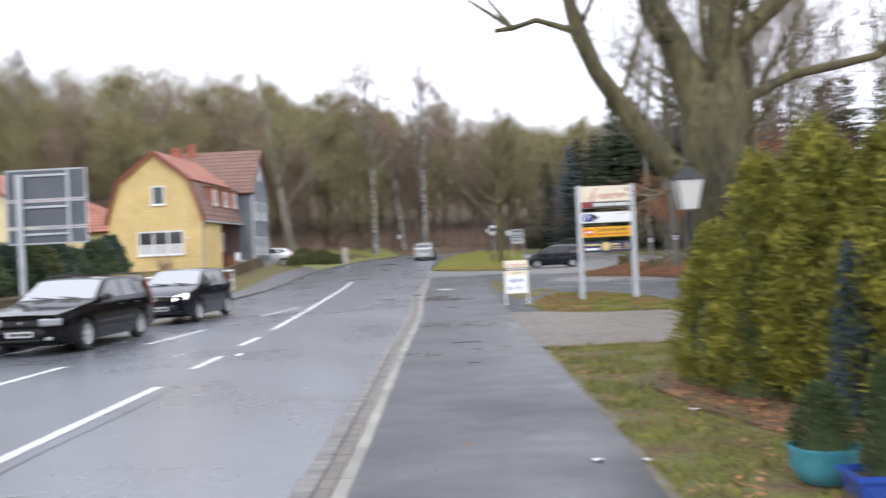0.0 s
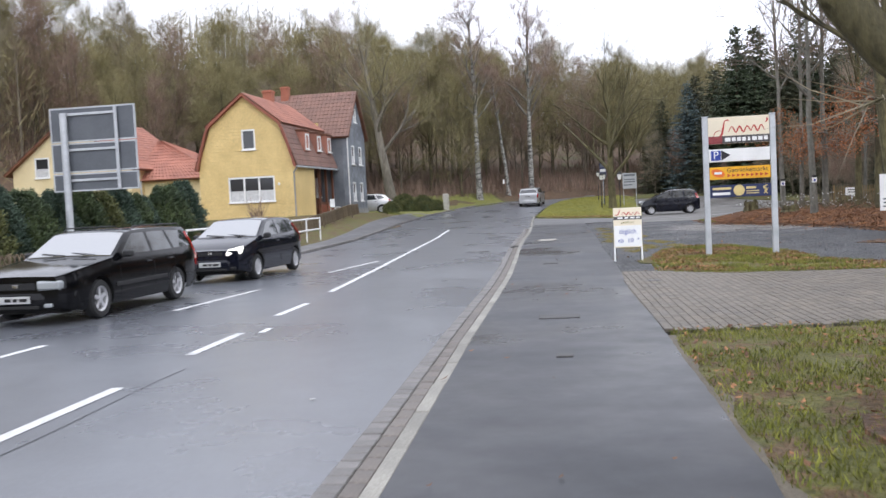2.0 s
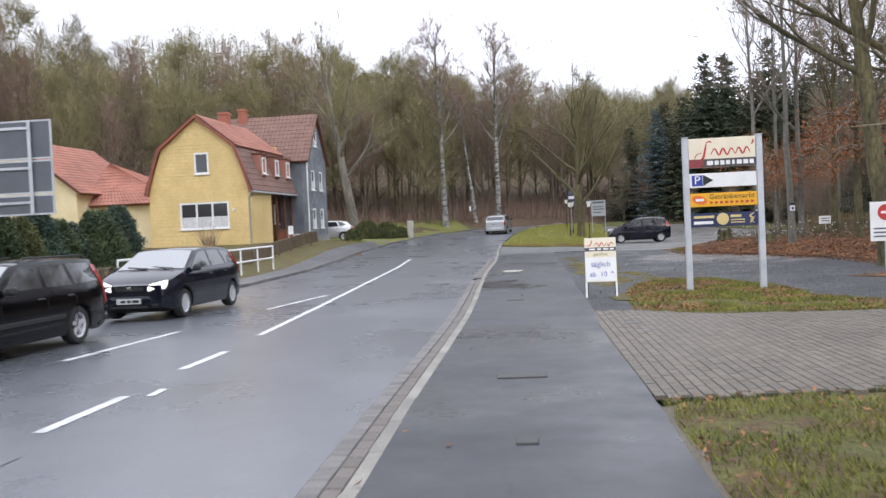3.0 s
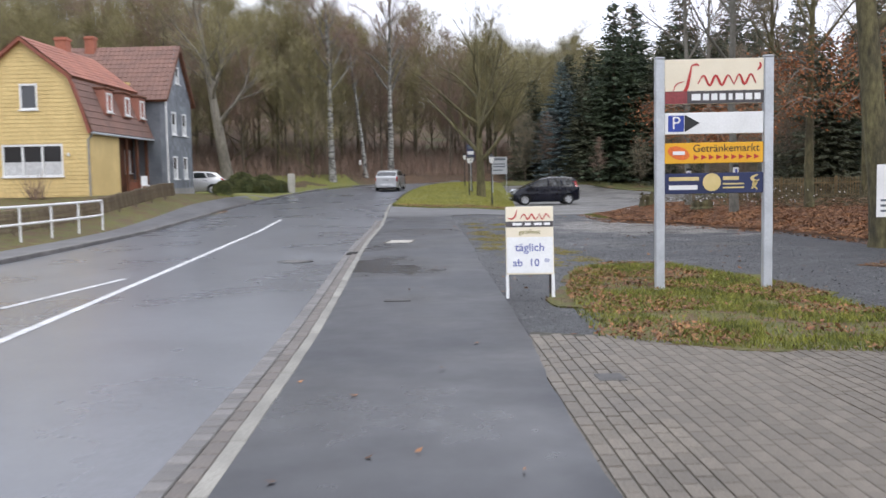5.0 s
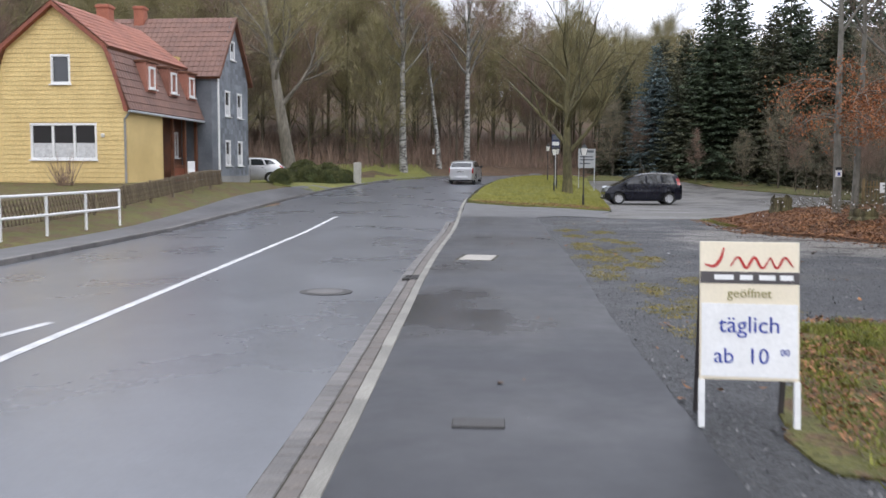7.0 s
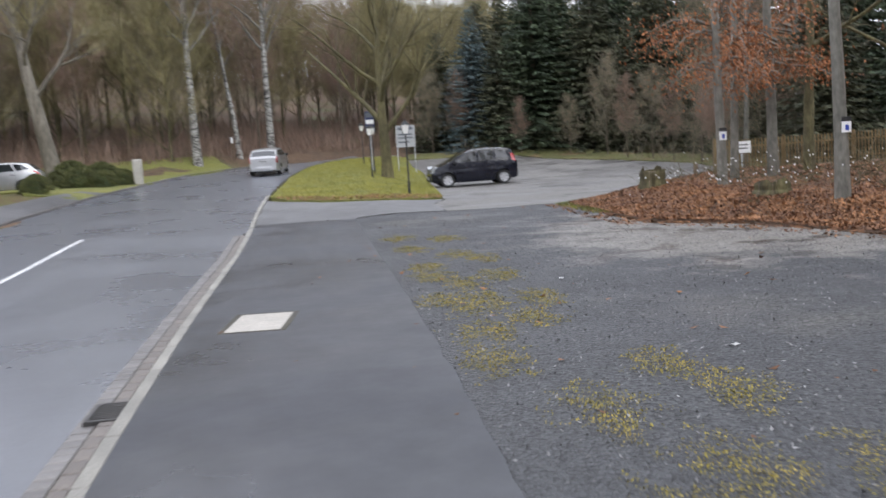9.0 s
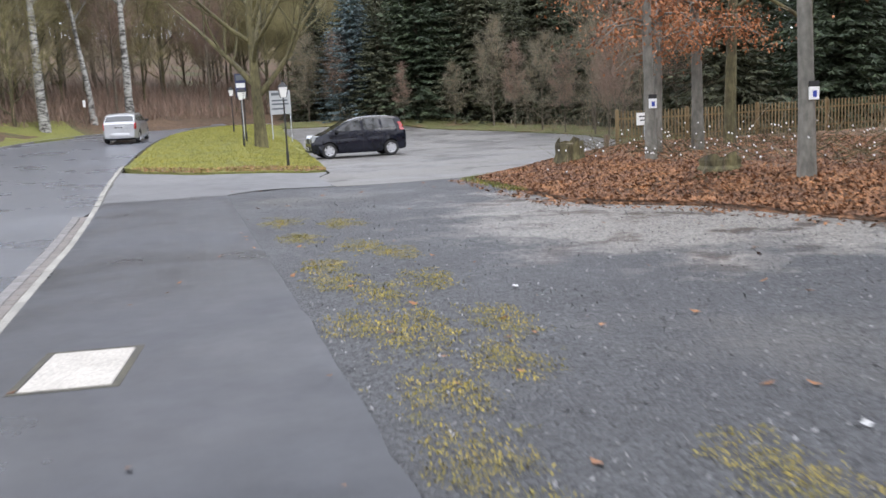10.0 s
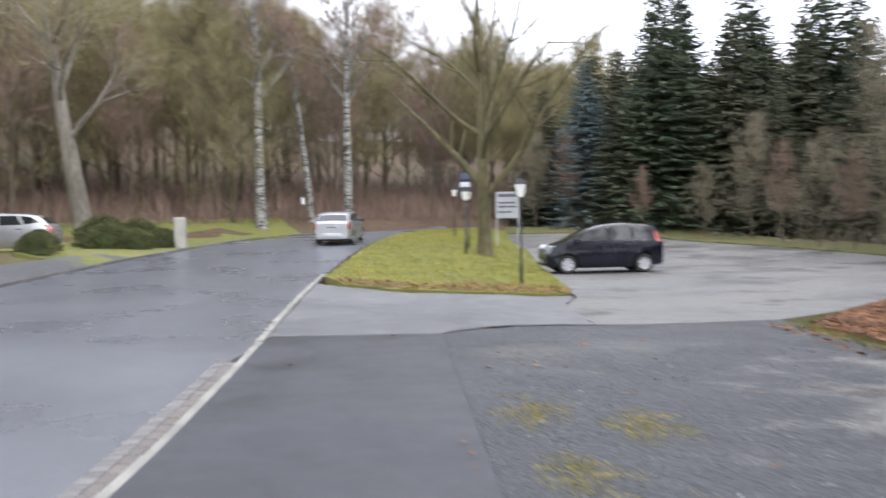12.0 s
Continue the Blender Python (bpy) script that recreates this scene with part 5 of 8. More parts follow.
def wheel(parent, x, y, r, side, spokes=5, cover=False):
    """Tyre, rim with spokes and a hub."""
    bm = bmesh.new()
    w = 0.1
    ring = [(r * 0.66, -w), (r * 0.92, -w), (r, -w * 0.6), (r, w * 0.6), (r * 0.92, w), (r * 0.66, w)]
    k = 28
    vs = [[bm.verts.new((q[0] * math.cos(2 * math.pi * i / k), q[1], q[0] * math.sin(2 * math.pi * i / k))) for q in ring] for i in range(k)]
    for i in range(k):
        a, b = vs[i], vs[(i + 1) % k]
        for j in range(6):
            bm.faces.new((a[j], a[(j + 1) % 6], b[(j + 1) % 6], b[j]))
    t = part("wheel", bm, M_RUBBER, parent, "black tyre")
    t.matrix_basis = Matrix.Translation((x, y, r))
    smooth_sharp(t)
    bm = bmesh.new()
    s = -side
    for i in range(k):
        a0, a1 = 2 * math.pi * i / k, 2 * math.pi * (i + 1) / k
        q = [bm.verts.new((rr * math.cos(a), yy * side, rr * math.sin(a))) for rr, yy, a in ((r * 0.66, w * 0.9, a0), (r * 0.66, w * 0.9, a1), (r * 0.58, w * 0.7, a1), (r * 0.58, w * 0.7, a0), (r * 0.56, -w * 0.4, a0), (r * 0.56, -w * 0.4, a1))]
        bm.faces.new(q[:4])
        bm.faces.new((q[3], q[2], q[5], q[4]))
    for i in range(spokes):
        a = 2 * math.pi * i / spokes + 0.3
        m = Matrix.Rotation(-a, 4, "Y")
        box(bm, 0.03, r * 0.62, *sorted((side * w * 0.3, side * w * 0.75)), -r * (0.17 if cover else 0.1), r * (0.17 if cover else 0.1), 0.006, m)
    bmesh.ops.create_cone(bm, cap_ends=True, segments=14, radius1=r * 0.2, radius2=r * 0.17, depth=w * 0.5, matrix=Matrix.Translation((0, side * w * 0.62, 0)) @ Matrix.Rotation(radians(90), 4, "X"))
    part("rim", bm, M_RIM, t, "silver wheel")
    bm = bmesh.new()
    bmesh.ops.create_cone(bm, cap_ends=True, segments=20, radius1=r * 0.56, radius2=r * 0.56, depth=0.01, matrix=Matrix.Translation((0, -side * w * 0.1, 0)) @ Matrix.Rotation(radians(90), 4, "X"))
    part("brake_disc", bm, M_DARK, t)


def car(name, m, label, spec, paint):
    """A car facing +x, wheels on z = 0: one shell lofted from its centre line, belt and plan."""
    L, W, H = spec["size"]
    e = empty(name, m, label, "car")
    f, bk, r, belt = spec["front"], spec["back"], spec["r"], spec["belt"]
    line = [(p.x, p.y) for p in smooth_line(spec["line"], 4)][::-1]
    lx, lz = [p[0] for p in line], [p[1] for p in line]
    hmax = max(lz) - belt

    def top(x):
        return ramp(x, lx, lz)

    def shoulder(x):
        return min(belt + spec.get("wedge", 0.0) * (f - x), top(x) - 0.035)

    def plan(x):
        k = max(0.0, abs(x) - (L / 2 - 0.75)) / 0.75
        return W / 2 * (1 - 0.05 * k - 0.11 * k ** 3)

    def lean(z):
        return W * spec.get("tumble", 0.1) * max(0.0, z - belt) / hmax

    def side_y(x, z):
        s = shoulder(x)
        return plan(x) * ramp(z, (0.18, 0.32, 0.55, s - 0.09, s), (0.93, 0.985, 1.0, 0.985, 0.95)) - lean(z)

    def section(x):
        floor_z = 0.19 + 0.07 * ease(L / 2 - 0.5, L / 2, abs(x))
        for cx in (f, bk):
            if abs(x - cx) < r + 0.055:
                floor_z = max(floor_z, r + math.sqrt((r + 0.055) ** 2 - (x - cx) ** 2))
        s, t = shoulder(x), top(x)
        zs = [max(floor_z, z) for z in (0.18, 0.32, 0.42, 0.55, (0.55 + s - 0.09) / 2, s - 0.09)] + [s]
        zs = [min(z, s - 0.004 * (6 - i)) for i, z in enumerate(zs)]
        pts = [(x, side_y(x, z), z) for z in zs]
        h = t - s
        pts += [(x, side_y(x, s + h * q), s + h * q) for q in (0.45, 0.84)]
        ye = side_y(x, s + h * 0.84)
        return pts + [(x, ye * 0.955, s + h * 0.94), (x, ye * 0.82, s + h * 0.985), (x, ye * 0.45, t + 0.006), (x, 0.0, t + 0.012)]

    xs = [-L / 2 + L * i / 60 for i in range(61)]
    for cx in (f, bk):
        xs += [cx + (r + 0.055) * math.cos(math.pi * i / 14) * s for i in range(15) for s in (1.0,)] + [cx - r - 0.06, cx + r + 0.06]
    xs = sorted(x for x in xs if -L / 2 < x < L / 2)
    rings = [section(x) for x in xs]

    def tucked(x, src):
        mid = sum(p[2] for p in src) / len(src)
        return [(x, p[1] * 0.93, mid + (p[2] - mid) * 0.9) for p in src]
    rings = [tucked(-L / 2 - 0.012, rings[0])] + rings + [tucked(L / 2 + 0.012, rings[-1])]
    bm = bmesh.new()
    vs = []
    for ring in rings:
        vs.append([bm.verts.new(p) for p in ring] + [bm.verts.new((p[0], -p[1], p[2])) for p in ring[-2::-1]])
    k = len(vs[0])
    for a, b in zip(vs, vs[1:]):
        for i in range(k - 1):
            bm.faces.new((a[i], b[i], b[i + 1], a[i + 1]))
    bm.faces.new(vs[0])
    bm.faces.new(vs[-1][::-1])
    bmesh.ops.remove_doubles(bm, verts=bm.verts[:], dist=0.0005)
    bmesh.ops.recalc_face_normals(bm, faces=bm.faces[:])
    smooth_sharp(part("body", bm, paint, e), 30)
    # side glass with a dark surround
    for side in (-1, 1):
        for g in spec["glass"]:
            bm = bmesh.new()
            fine = []
            for p, q in zip(g, g[1:] + g[:1]):
                fine += [(p[0] + (q[0] - p[0]) * t / 4, p[1] + (q[1] - p[1]) * t / 4) for t in range(4)]
            o = [bm.verts.new((x, side * (side_y(x, z) + 0.007), z)) for x, z in fine]
            i2 = [bm.verts.new((x, side * (side_y(x, z) - 0.02), z)) for x, z in fine]
            cx, cz = sum(p[0] for p in g) / len(g), sum(p[1] for p in g) / len(g)
            c = bm.verts.new((cx, side * (side_y(cx, cz) + 0.008), cz))
            for j in range(len(fine)):
                jj = (j + 1) % len(fine)
                bm.faces.new((o[j], o[jj], i2[jj], i2[j]))
                bm.faces.new((o[j], c, o[jj]))
            bmesh.ops.recalc_face_normals(bm, faces=bm.faces[:])
            part("side_window", bm, M_SIDEGLASS, e, "dark tinted side window")
        for x in spec["handles"]:
            y = side_y(x, shoulder(x) - 0.11)
            part("door_handle", boxed(x - 0.09, x + 0.09, *sorted((side * (y - 0.01), side * (y + 0.025))), shoulder(x) - 0.125, shoulder(x) - 0.095, 0.008), M_TRIM, e)
        for x in spec["seams"]:
            bm = bmesh.new()
            zz = [0.3 + (shoulder(x) - 0.32) * i / 6 for i in range(7)]
            rows = [[bm.verts.new((x + d, side * (side_y(x, z) + 0.003), z)) for d in (-0.005, 0.005)] + [bm.verts.new((x, side * (side_y(x, z) - 0.012), z))] for z in zz]
            for a, b in zip(rows, rows[1:]):
                for i in range(3):
                    bm.faces.new((a[i], a[(i + 1) % 3], b[(i + 1) % 3], b[i]))
            part("door_seam", bm, M_DARK, e)
        if spec.get("moulding", True):
            y = side_y(0, 0.5)
            part("side_moulding", boxed(bk + r + 0.12, f - r - 0.12, *sorted((side * (y - 0.01), side * (y + 0.014))), 0.47, 0.54, 0.006), M_TRIM, e)
        y = side_y(spec["mirror"], belt + 0.06)
        bm = boxed(spec["mirror"] - 0.07, spec["mirror"] + 0.06, *sorted((side * (y + 0.03), side * (y + 0.2))), belt + 0.01, belt + 0.14, 0.035)
        box(bm, spec["mirror"] - 0.02, spec["mirror"] + 0.03, *sorted((side * (y - 0.03), side * (y + 0.05))), belt + 0.01, belt + 0.05)
        part("wing_mirror", bm, M_TRIM if spec.get("black_mirrors", True) else paint, e)
        for x in (f, bk):
            wheel(e, x, side * (W / 2 - 0.125), r, side, spec["spokes"], spec.get("cover", False))
            bm = bmesh.new()
            arc = [(x + (r + 0.05) * math.cos(math.pi * i / 12), r + (r + 0.05) * math.sin(math.pi * i / 12)) for i in range(13)]
            a = [bm.verts.new((p[0], side * (side_y(p[0], p[1]) - 0.02), p[1])) for p in arc]
            b = [bm.verts.new((p[0], side * (W / 2 - 0.42), p[1])) for p in arc]
            for i in range(12):
                bm.faces.new((a[i], a[i + 1], b[i + 1], b[i]))
            bm.faces.new(b)
            part("wheel_liner", bm, M_DARK, e)
    # windscreen and rear window, following the shell
    for nm, (x0, x1), off in (("windscreen", spec["screen"], 1), ("rear_window", spec["rear"], -1)):
        bm = bmesh.new()
        grid = []
        for i in range(8):
            x = x0 + (x1 - x0) * i / 7
            d = Vector((top(x - 0.04) - top(x + 0.04), 0, 0.08)).normalized()
            ring = section(x)[8:]
            wy, wz = [q[1] for q in ring][::-1], [q[2] for q in ring][::-1]
            row = []
            for j in range(9):
                y = ring[0][1] * (0.94 - 0.03 * i / 7) * (j / 4 - 1)
                row.append(bm.verts.new(Vector((x, y, ramp(abs(y), wy, wz))) + d * 0.009))
            grid.append(row)
        for a, b in zip(grid, grid[1:]):
            for j in range(8):
                bm.faces.new((a[j], a[j + 1], b[j + 1], b[j]))
        bmesh.ops.recalc_face_normals(bm, faces=bm.faces[:])
        rim(bm, 0.03)
        smooth_sharp(part(nm, bm, M_CARGLASS if off > 0 else M_SIDEGLASS, e, "sky-reflecting " + nm.replace("_", " ")), 50)
    x = spec["screen"][0]
    for s in (0, 1):
        bm = bmesh.new()
        tube(bm, [(x + 0.03, s * 0.55 - 0.05, top(x) + 0.02), (x - 0.07, s * 0.55 - 0.55, top(x - 0.07) + 0.02)], [0.009, 0.007], 5)
        part("wiper", bm, M_TRIM, e)
    # front and rear: lamps, grille, bumpers, plates
    xf, xb = L / 2, -L / 2
    z0, z1, lw = spec["lamp"]
    for s in (-1, 1):
        yc = s * (W / 2 * 0.865 - lw / 2)
        bm = boxed(xf - 0.34, xf + 0.045, yc - lw / 2, yc + lw / 2, z0, z1, 0.03)
        for vtx in bm.verts:
            out = (abs(vtx.co.y) - abs(yc) + lw / 2) / lw
            up = (vtx.co.z - z0) / (z1 - z0)
            if spec.get("swept"):
                vtx.co.z += 0.085 * out * (0.4 + 0.6 * up)
                vtx.co.x -= 0.06 * out * out + 0.04 * up
            else:
                vtx.co.x -= 0.025 * out * out
        part("headlamp", bm, M_HEADLIT if spec.get("lit") else M_LAMP, e, "bright headlamp" if spec.get("lit") else "clear glass headlamp")
        t0, t1, tw = spec["tail"]
        bm = bmesh.new()
        rows = []
        for i in range(7):
            z = t0 + (t1 - t0) * i / 6
            xt = max(xb, min(x for x, zz in zip(lx, lz) if zz > z + 0.02)) - 0.016
            y = side_y(xt + 0.06, z) + 0.01
            rows.append([bm.verts.new((px, s * py, z)) for px, py in ((xt, y - tw), (xt - 0.004, y - 0.03), (xt + 0.03, y), (xt + 0.16, side_y(xt + 0.16, z) + 0.008), (xt + 0.16, y - tw))])
        for a, b in zip(rows, rows[1:]):
            for i in range(5):
                bm.faces.new((a[i], a[(i + 1) % 5], b[(i + 1) % 5], b[i]))
        bm.faces.new(rows[0])
        bm.faces.new(rows[-1])
        bmesh.ops.recalc_face_normals(bm, faces=bm.faces[:])
        part("tail_lamp", bm, M_TAIL, e, "red tail lamp")
        part("fog_lamp", boxed(xf - 0.02, xf + 0.052, s * 0.55 - 0.07, s * 0.55 + 0.07, 0.29, 0.35, 0.012), M_LAMP if spec.get("fogs") else M_DARK, e)
    gw = spec["grille"]
    gr = part("grille", boxed(xf - 0.1, xf + 0.02, -gw, gw, z0 + 0.01, z1 - 0.03, 0.012), M_TRIM, e, "black grille")
    for i in range(4):
        part("grille_bar", boxed(xf + 0.0205, xf + 0.026, -gw + 0.02, gw - 0.02, z0 + 0.035 + i * 0.026, z0 + 0.043 + i * 0.026), M_TRIM, gr)
    part("bonnet_badge", boxed(xf + 0.0265, xf + 0.034, -0.05, 0.05, z0 + 0.05, z0 + 0.1, 0.003), M_CHROME, gr)
    bt = spec.get("bumper", M_TRIM)
    for sg, nm in ((1, "front_bumper"), (-1, "rear_bumper")):
        bm = bmesh.new()
        rows = []
        for i in range(17):
            u = i / 8 - 1
            y = u * W / 2 * 0.95
            back = 0.3 * abs(u) ** 4 + 0.03 * u * u
            rows.append([bm.verts.new((sg * (L / 2 + dx - back), y, z)) for dx, z in ((-0.12, 0.24), (0.035, 0.26), (0.055, 0.36), (0.055, 0.46), (0.035, 0.51), (-0.12, 0.53))])
        for a, b in zip(rows, rows[1:]):
            for i in range(6):
                bm.faces.new((a[i], a[(i + 1) % 6], b[(i + 1) % 6], b[i]))
        bm.faces.new(rows[0])
        bm.faces.new(rows[-1][::-1])
        bmesh.ops.recalc_face_normals(bm, faces=bm.faces[:])
        smooth_sharp(part(nm, bm, bt, e), 40)
    part("air_intake", boxed(xf + 0.03, xf + 0.06, -0.4, 0.4, 0.27, 0.32, 0.008), M_DARK, e)
    for x, nx in ((xf + 0.06, 1), (xb - (0.06 if spec["plate_z"] < 0.5 else 0.016), -1)):
        zz = 0.36 if nx > 0 else spec["plate_z"]
        p = part("number_plate", boxed(x - 0.008, x + 0.008, -0.26, 0.26, zz, zz + 0.11, 0.003), M_PLATEWHITE, e, "white number plate")
        bars = bmesh.new()
        for y0, y1 in ((-0.17, -0.06), (-0.03, 0.05), (0.08, 0.22)):
            box(bars, *sorted((x + nx * 0.006, x + nx * 0.0115)), y0, y1, zz + 0.03, zz + 0.08)
        part("plate_bars", bars, M_DARK, p)
    part("underbody", boxed(xb + 0.25, xf - 0.25, -W / 2 + 0.3, W / 2 - 0.3, 0.17, 0.5), M_DARK, e)
    for a, b in spec.get("rails", ()):
        for s in (-1, 1):
            bm = bmesh.new()
            y = s * side_y(0, top(0) - 0.03) * 0.93
            tube(bm, [(a, y, top(a) - 0.02), (a - 0.1, y, top(a) + 0.045), (b + 0.1, y, top(b) + 0.045), (b, y, top(b) - 0.02)], [0.015] * 4, 6)
            part("roof_rail", bm, M_TRIM, e)
    return e


ESTATE = dict(size=(4.71, 1.76, 1.42), front=1.4, back=-1.27, r=0.315, belt=0.93, spokes=5, tumble=0.085, fogs=True,
              line=[(2.355, 0.72), (2.3, 0.775), (1.75, 0.87), (1.05, 0.955), (0.93, 0.975), (0.3, 1.34), (0.15, 1.39), (-0.2, 1.42), (-1.2, 1.425), (-1.9, 1.4), (-2.06, 1.36), (-2.27, 1.0), (-2.33, 0.9), (-2.355, 0.72)],
              glass=[[(0.68, 0.985), (0.2, 1.28), (0.1, 1.325), (-0.3, 1.335), (-0.34, 0.985)], [(-0.44, 0.985), (-0.4, 1.335), (-1.02, 1.335), (-1.16, 0.985)], [(-1.26, 0.99), (-1.12, 1.335), (-1.82, 1.315), (-2.05, 1.01)]],
              screen=(0.9, 0.27), rear=(-2.25, -2.08), handles=(-0.2, -1.02), seams=(0.78, -0.39, -1.2), mirror=0.62, lamp=(0.55, 0.7, 0.4), tail=(0.6, 1.28, 0.12), grille=0.34, plate_z=0.62, rails=((0.0, -1.85),))
HATCH = dict(size=(4.15, 1.7, 1.43), front=1.28, back=-1.33, r=0.3, belt=0.93, wedge=0.02, spokes=7, cover=True, moulding=False,
             line=[(2.075, 0.66), (2.02, 0.73), (1.7, 0.85), (1.25, 0.965), (1.1, 1.01), (0.45, 1.35), (0.28, 1.4), (-0.1, 1.435), (-0.9, 1.43), (-1.4, 1.38), (-1.62, 1.31), (-1.93, 1.02), (-2.02, 0.92), (-2.075, 0.7)],
             glass=[[(0.86, 0.995), (0.4, 1.26), (0.25, 1.325), (-0.12, 1.35), (-0.15, 1.0)], [(-0.25, 1.005), (-0.22, 1.35), (-0.82, 1.345), (-1.0, 1.02)], [(-1.1, 1.03), (-0.94, 1.34), (-1.3, 1.3), (-1.6, 1.1)]],
             screen=(1.1, 0.4), rear=(-1.9, -1.64), handles=(-0.03, -0.9), seams=(0.9, -0.2, -1.05), mirror=0.82, lamp=(0.6, 0.73, 0.36), tail=(0.72, 1.25, 0.12), grille=0.3, plate_z=0.72, lit=True, swept=True)
MPV = dict(size=(3.79, 1.7, 1.58), front=1.22, back=-1.26, r=0.305, belt=0.97, wedge=0.03, spokes=6, cover=True, moulding=False,
           line=[(1.895, 0.66), (1.84, 0.76), (1.6, 0.9), (1.3, 1.0), (1.15, 1.06), (0.6, 1.36), (0.35, 1.46), (0.0, 1.55), (-0.5, 1.59), (-1.2, 1.575), (-1.6, 1.52), (-1.72, 1.38), (-1.81, 1.05), (-1.86, 0.92), (-1.895, 0.7)],
           glass=[[(1.0, 1.03), (0.62, 1.27), (0.25, 1.42), (-0.06, 1.49), (-0.09, 1.045)], [(-0.19, 1.05), (-0.16, 1.5), (-0.8, 1.5), (-0.86, 1.07)], [(-0.96, 1.08), (-0.9, 1.49), (-1.38, 1.46), (-1.5, 1.12)]],
           screen=(1.1, 0.36), rear=(-1.8, -1.7), handles=(0.02, -0.76), seams=(1.0, -0.14, -0.91), mirror=0.9, lamp=(0.6, 0.83, 0.36), tail=(0.98, 1.3, 0.12), grille=0.25, plate_z=0.7, swept=True)
COMPACT = dict(HATCH, lit=False, tail=(0.68, 1.0, 0.2), bumper=None)
COMPACT["bumper"] = M_SILVERCAR
HATCH["bumper"] = M_NAVYCAR
MPV["bumper"] = M_NAVYCAR
ESTATE["bumper"] = M_BLACKCAR


def stand(x, y, heading):
    """Pose of a car on the land, nose towards heading degrees from +x."""
    c, s = math.cos(radians(heading)), math.sin(radians(heading))
    p = math.atan2(land(x + c * 1.3, y + s * 1.3) - land(x - c * 1.3, y - s * 1.3), 2.6)
    return Matrix.Translation((x, y, land(x, y) + 0.0)) @ Matrix.Rotation(radians(heading), 4, "Z") @ Matrix.Rotation(-p, 4, "Y")


car("estate_car", stand(-7.26, 19.42, -90.5) @ Matrix.Scale(0.94, 4), "black estate car parked at the far kerb", ESTATE, M_BLACKCAR)
car("hatchback", stand(-7.25, 25.85, -90.5) @ Matrix.Scale(0.95, 4), "dark hatchback with bright headlamps parked at the kerb", HATCH, M_NAVYCAR)
car("compact_van", stand(5.42, 67.0, 184), "dark blue compact family car in the car park", MPV, M_NAVYCAR)
car("silver_hatchback", stand(-4.4, 79.0, 86), "silver hatchback on the road at the bend", COMPACT, M_SILVERCAR)
car("white_hatchback", stand(-16.2, 71.0, 190), "pale silver car parked beside the slate house", COMPACT, M_SILVERCAR)


# ---- signs, rails and street furniture ----
M_CREAMSIGN = surf("cream_sign_sheet", (0.72, 0.64, 0.48), (0.8, 0.72, 0.56), 2, 60, (0.35, 0.5), 0.02, 0.001, grain=0.05)
M_GREYSIGN = surf("dark_sign_sheet", (0.05, 0.045, 0.045), (0.08, 0.07, 0.07), 2, 60, (0.35, 0.5), 0.02, 0.001, grain=0.08)
M_REDPRINT = surf("red_print", (0.4, 0.02, 0.02), (0.5, 0.04, 0.03), 4, 60, (0.4, 0.5), 0, 0, grain=0.05)
M_BLUEPRINT = surf("blue_print", (0.015, 0.04, 0.26), (0.03, 0.06, 0.34), 4, 60, (0.35, 0.5), 0, 0, grain=0.05)
M_NAVYSIGN = surf("navy_sign_sheet", (0.012, 0.02, 0.07), (0.02, 0.03, 0.1), 2, 60, (0.3, 0.45), 0.02, 0.001, grain=0.05)
M_YELLOWSIGN = surf("amber_sign_sheet", (0.72, 0.36, 0.01), (0.82, 0.43, 0.02), 2, 60, (0.35, 0.5), 0.02, 0.001, grain=0.05)
M_GOLD = surf("pale_gold_print", (0.55, 0.42, 0.16), (0.68, 0.54, 0.25), 4, 60, (0.4, 0.5), 0, 0, grain=0.05)
M_SIGNBACK = surf("sign_back_grey", (0.09, 0.1, 0.115), (0.14, 0.15, 0.165), 1, 40, (0.4, 0.6), 0.05, 0.002, metal=0.2, grain=0.1)
M_IRON = surf("black_iron", (0.012, 0.012, 0.012), (0.03, 0.03, 0.03), 4, 60, (0.45, 0.6), 0.1, 0.002)
M_FENCEWOOD = surf("weathered_fence_wood", (0.13, 0.1, 0.07), (0.24, 0.19, 0.13), 2, 25, (0.8, 0.95), 0.4, 0.004, vary=0.25)
M_OCHREWOOD = surf("ochre_fence_wood", (0.15, 0.105, 0.05), (0.235, 0.17, 0.085), 2, 25, (0.75, 0.9), 0.3, 0.004, vary=0.2)
M_CASTIRON = surf("cast_iron_cover", (0.035, 0.034, 0.033), (0.08, 0.075, 0.07), 5, 60, (0.4, 0.6), 0.3, 0.003, metal=0.5)
M_BLACKPRINT = surf("black_print", (0.01, 0.01, 0.01), (0.02, 0.02, 0.02), 4, 60, (0.5, 0.6), 0, 0)


def text(parent, body, size, m, mat, name="lettering"):
    """Raised lettering in the built-in font, as a mesh."""
    cu = bpy.data.curves.new("lettering", "FONT")
    cu.body, cu.size, cu.extrude, cu.align_x, cu.align_y = body, size, 0.002, "CENTER", "CENTER"
    cu.resolution_u = 3
    ob = bpy.data.objects.new("lettering", cu)
    scene.collection.objects.link(ob)
    me = bpy.data.meshes.new_from_object(ob.evaluated_get(bpy.context.evaluated_depsgraph_get()))
    bpy.data.objects.remove(ob)
    me.materials.clear()
    me.materials.append(mat)
    o = new(name, me)
    o.parent = parent
    o.matrix_basis = m
    return o


def facing(x, y, z):
    """Upright lettering that looks to -y."""
    return Matrix.Translation((x, y, z)) @ Matrix.Rotation(radians(90), 4, "X")


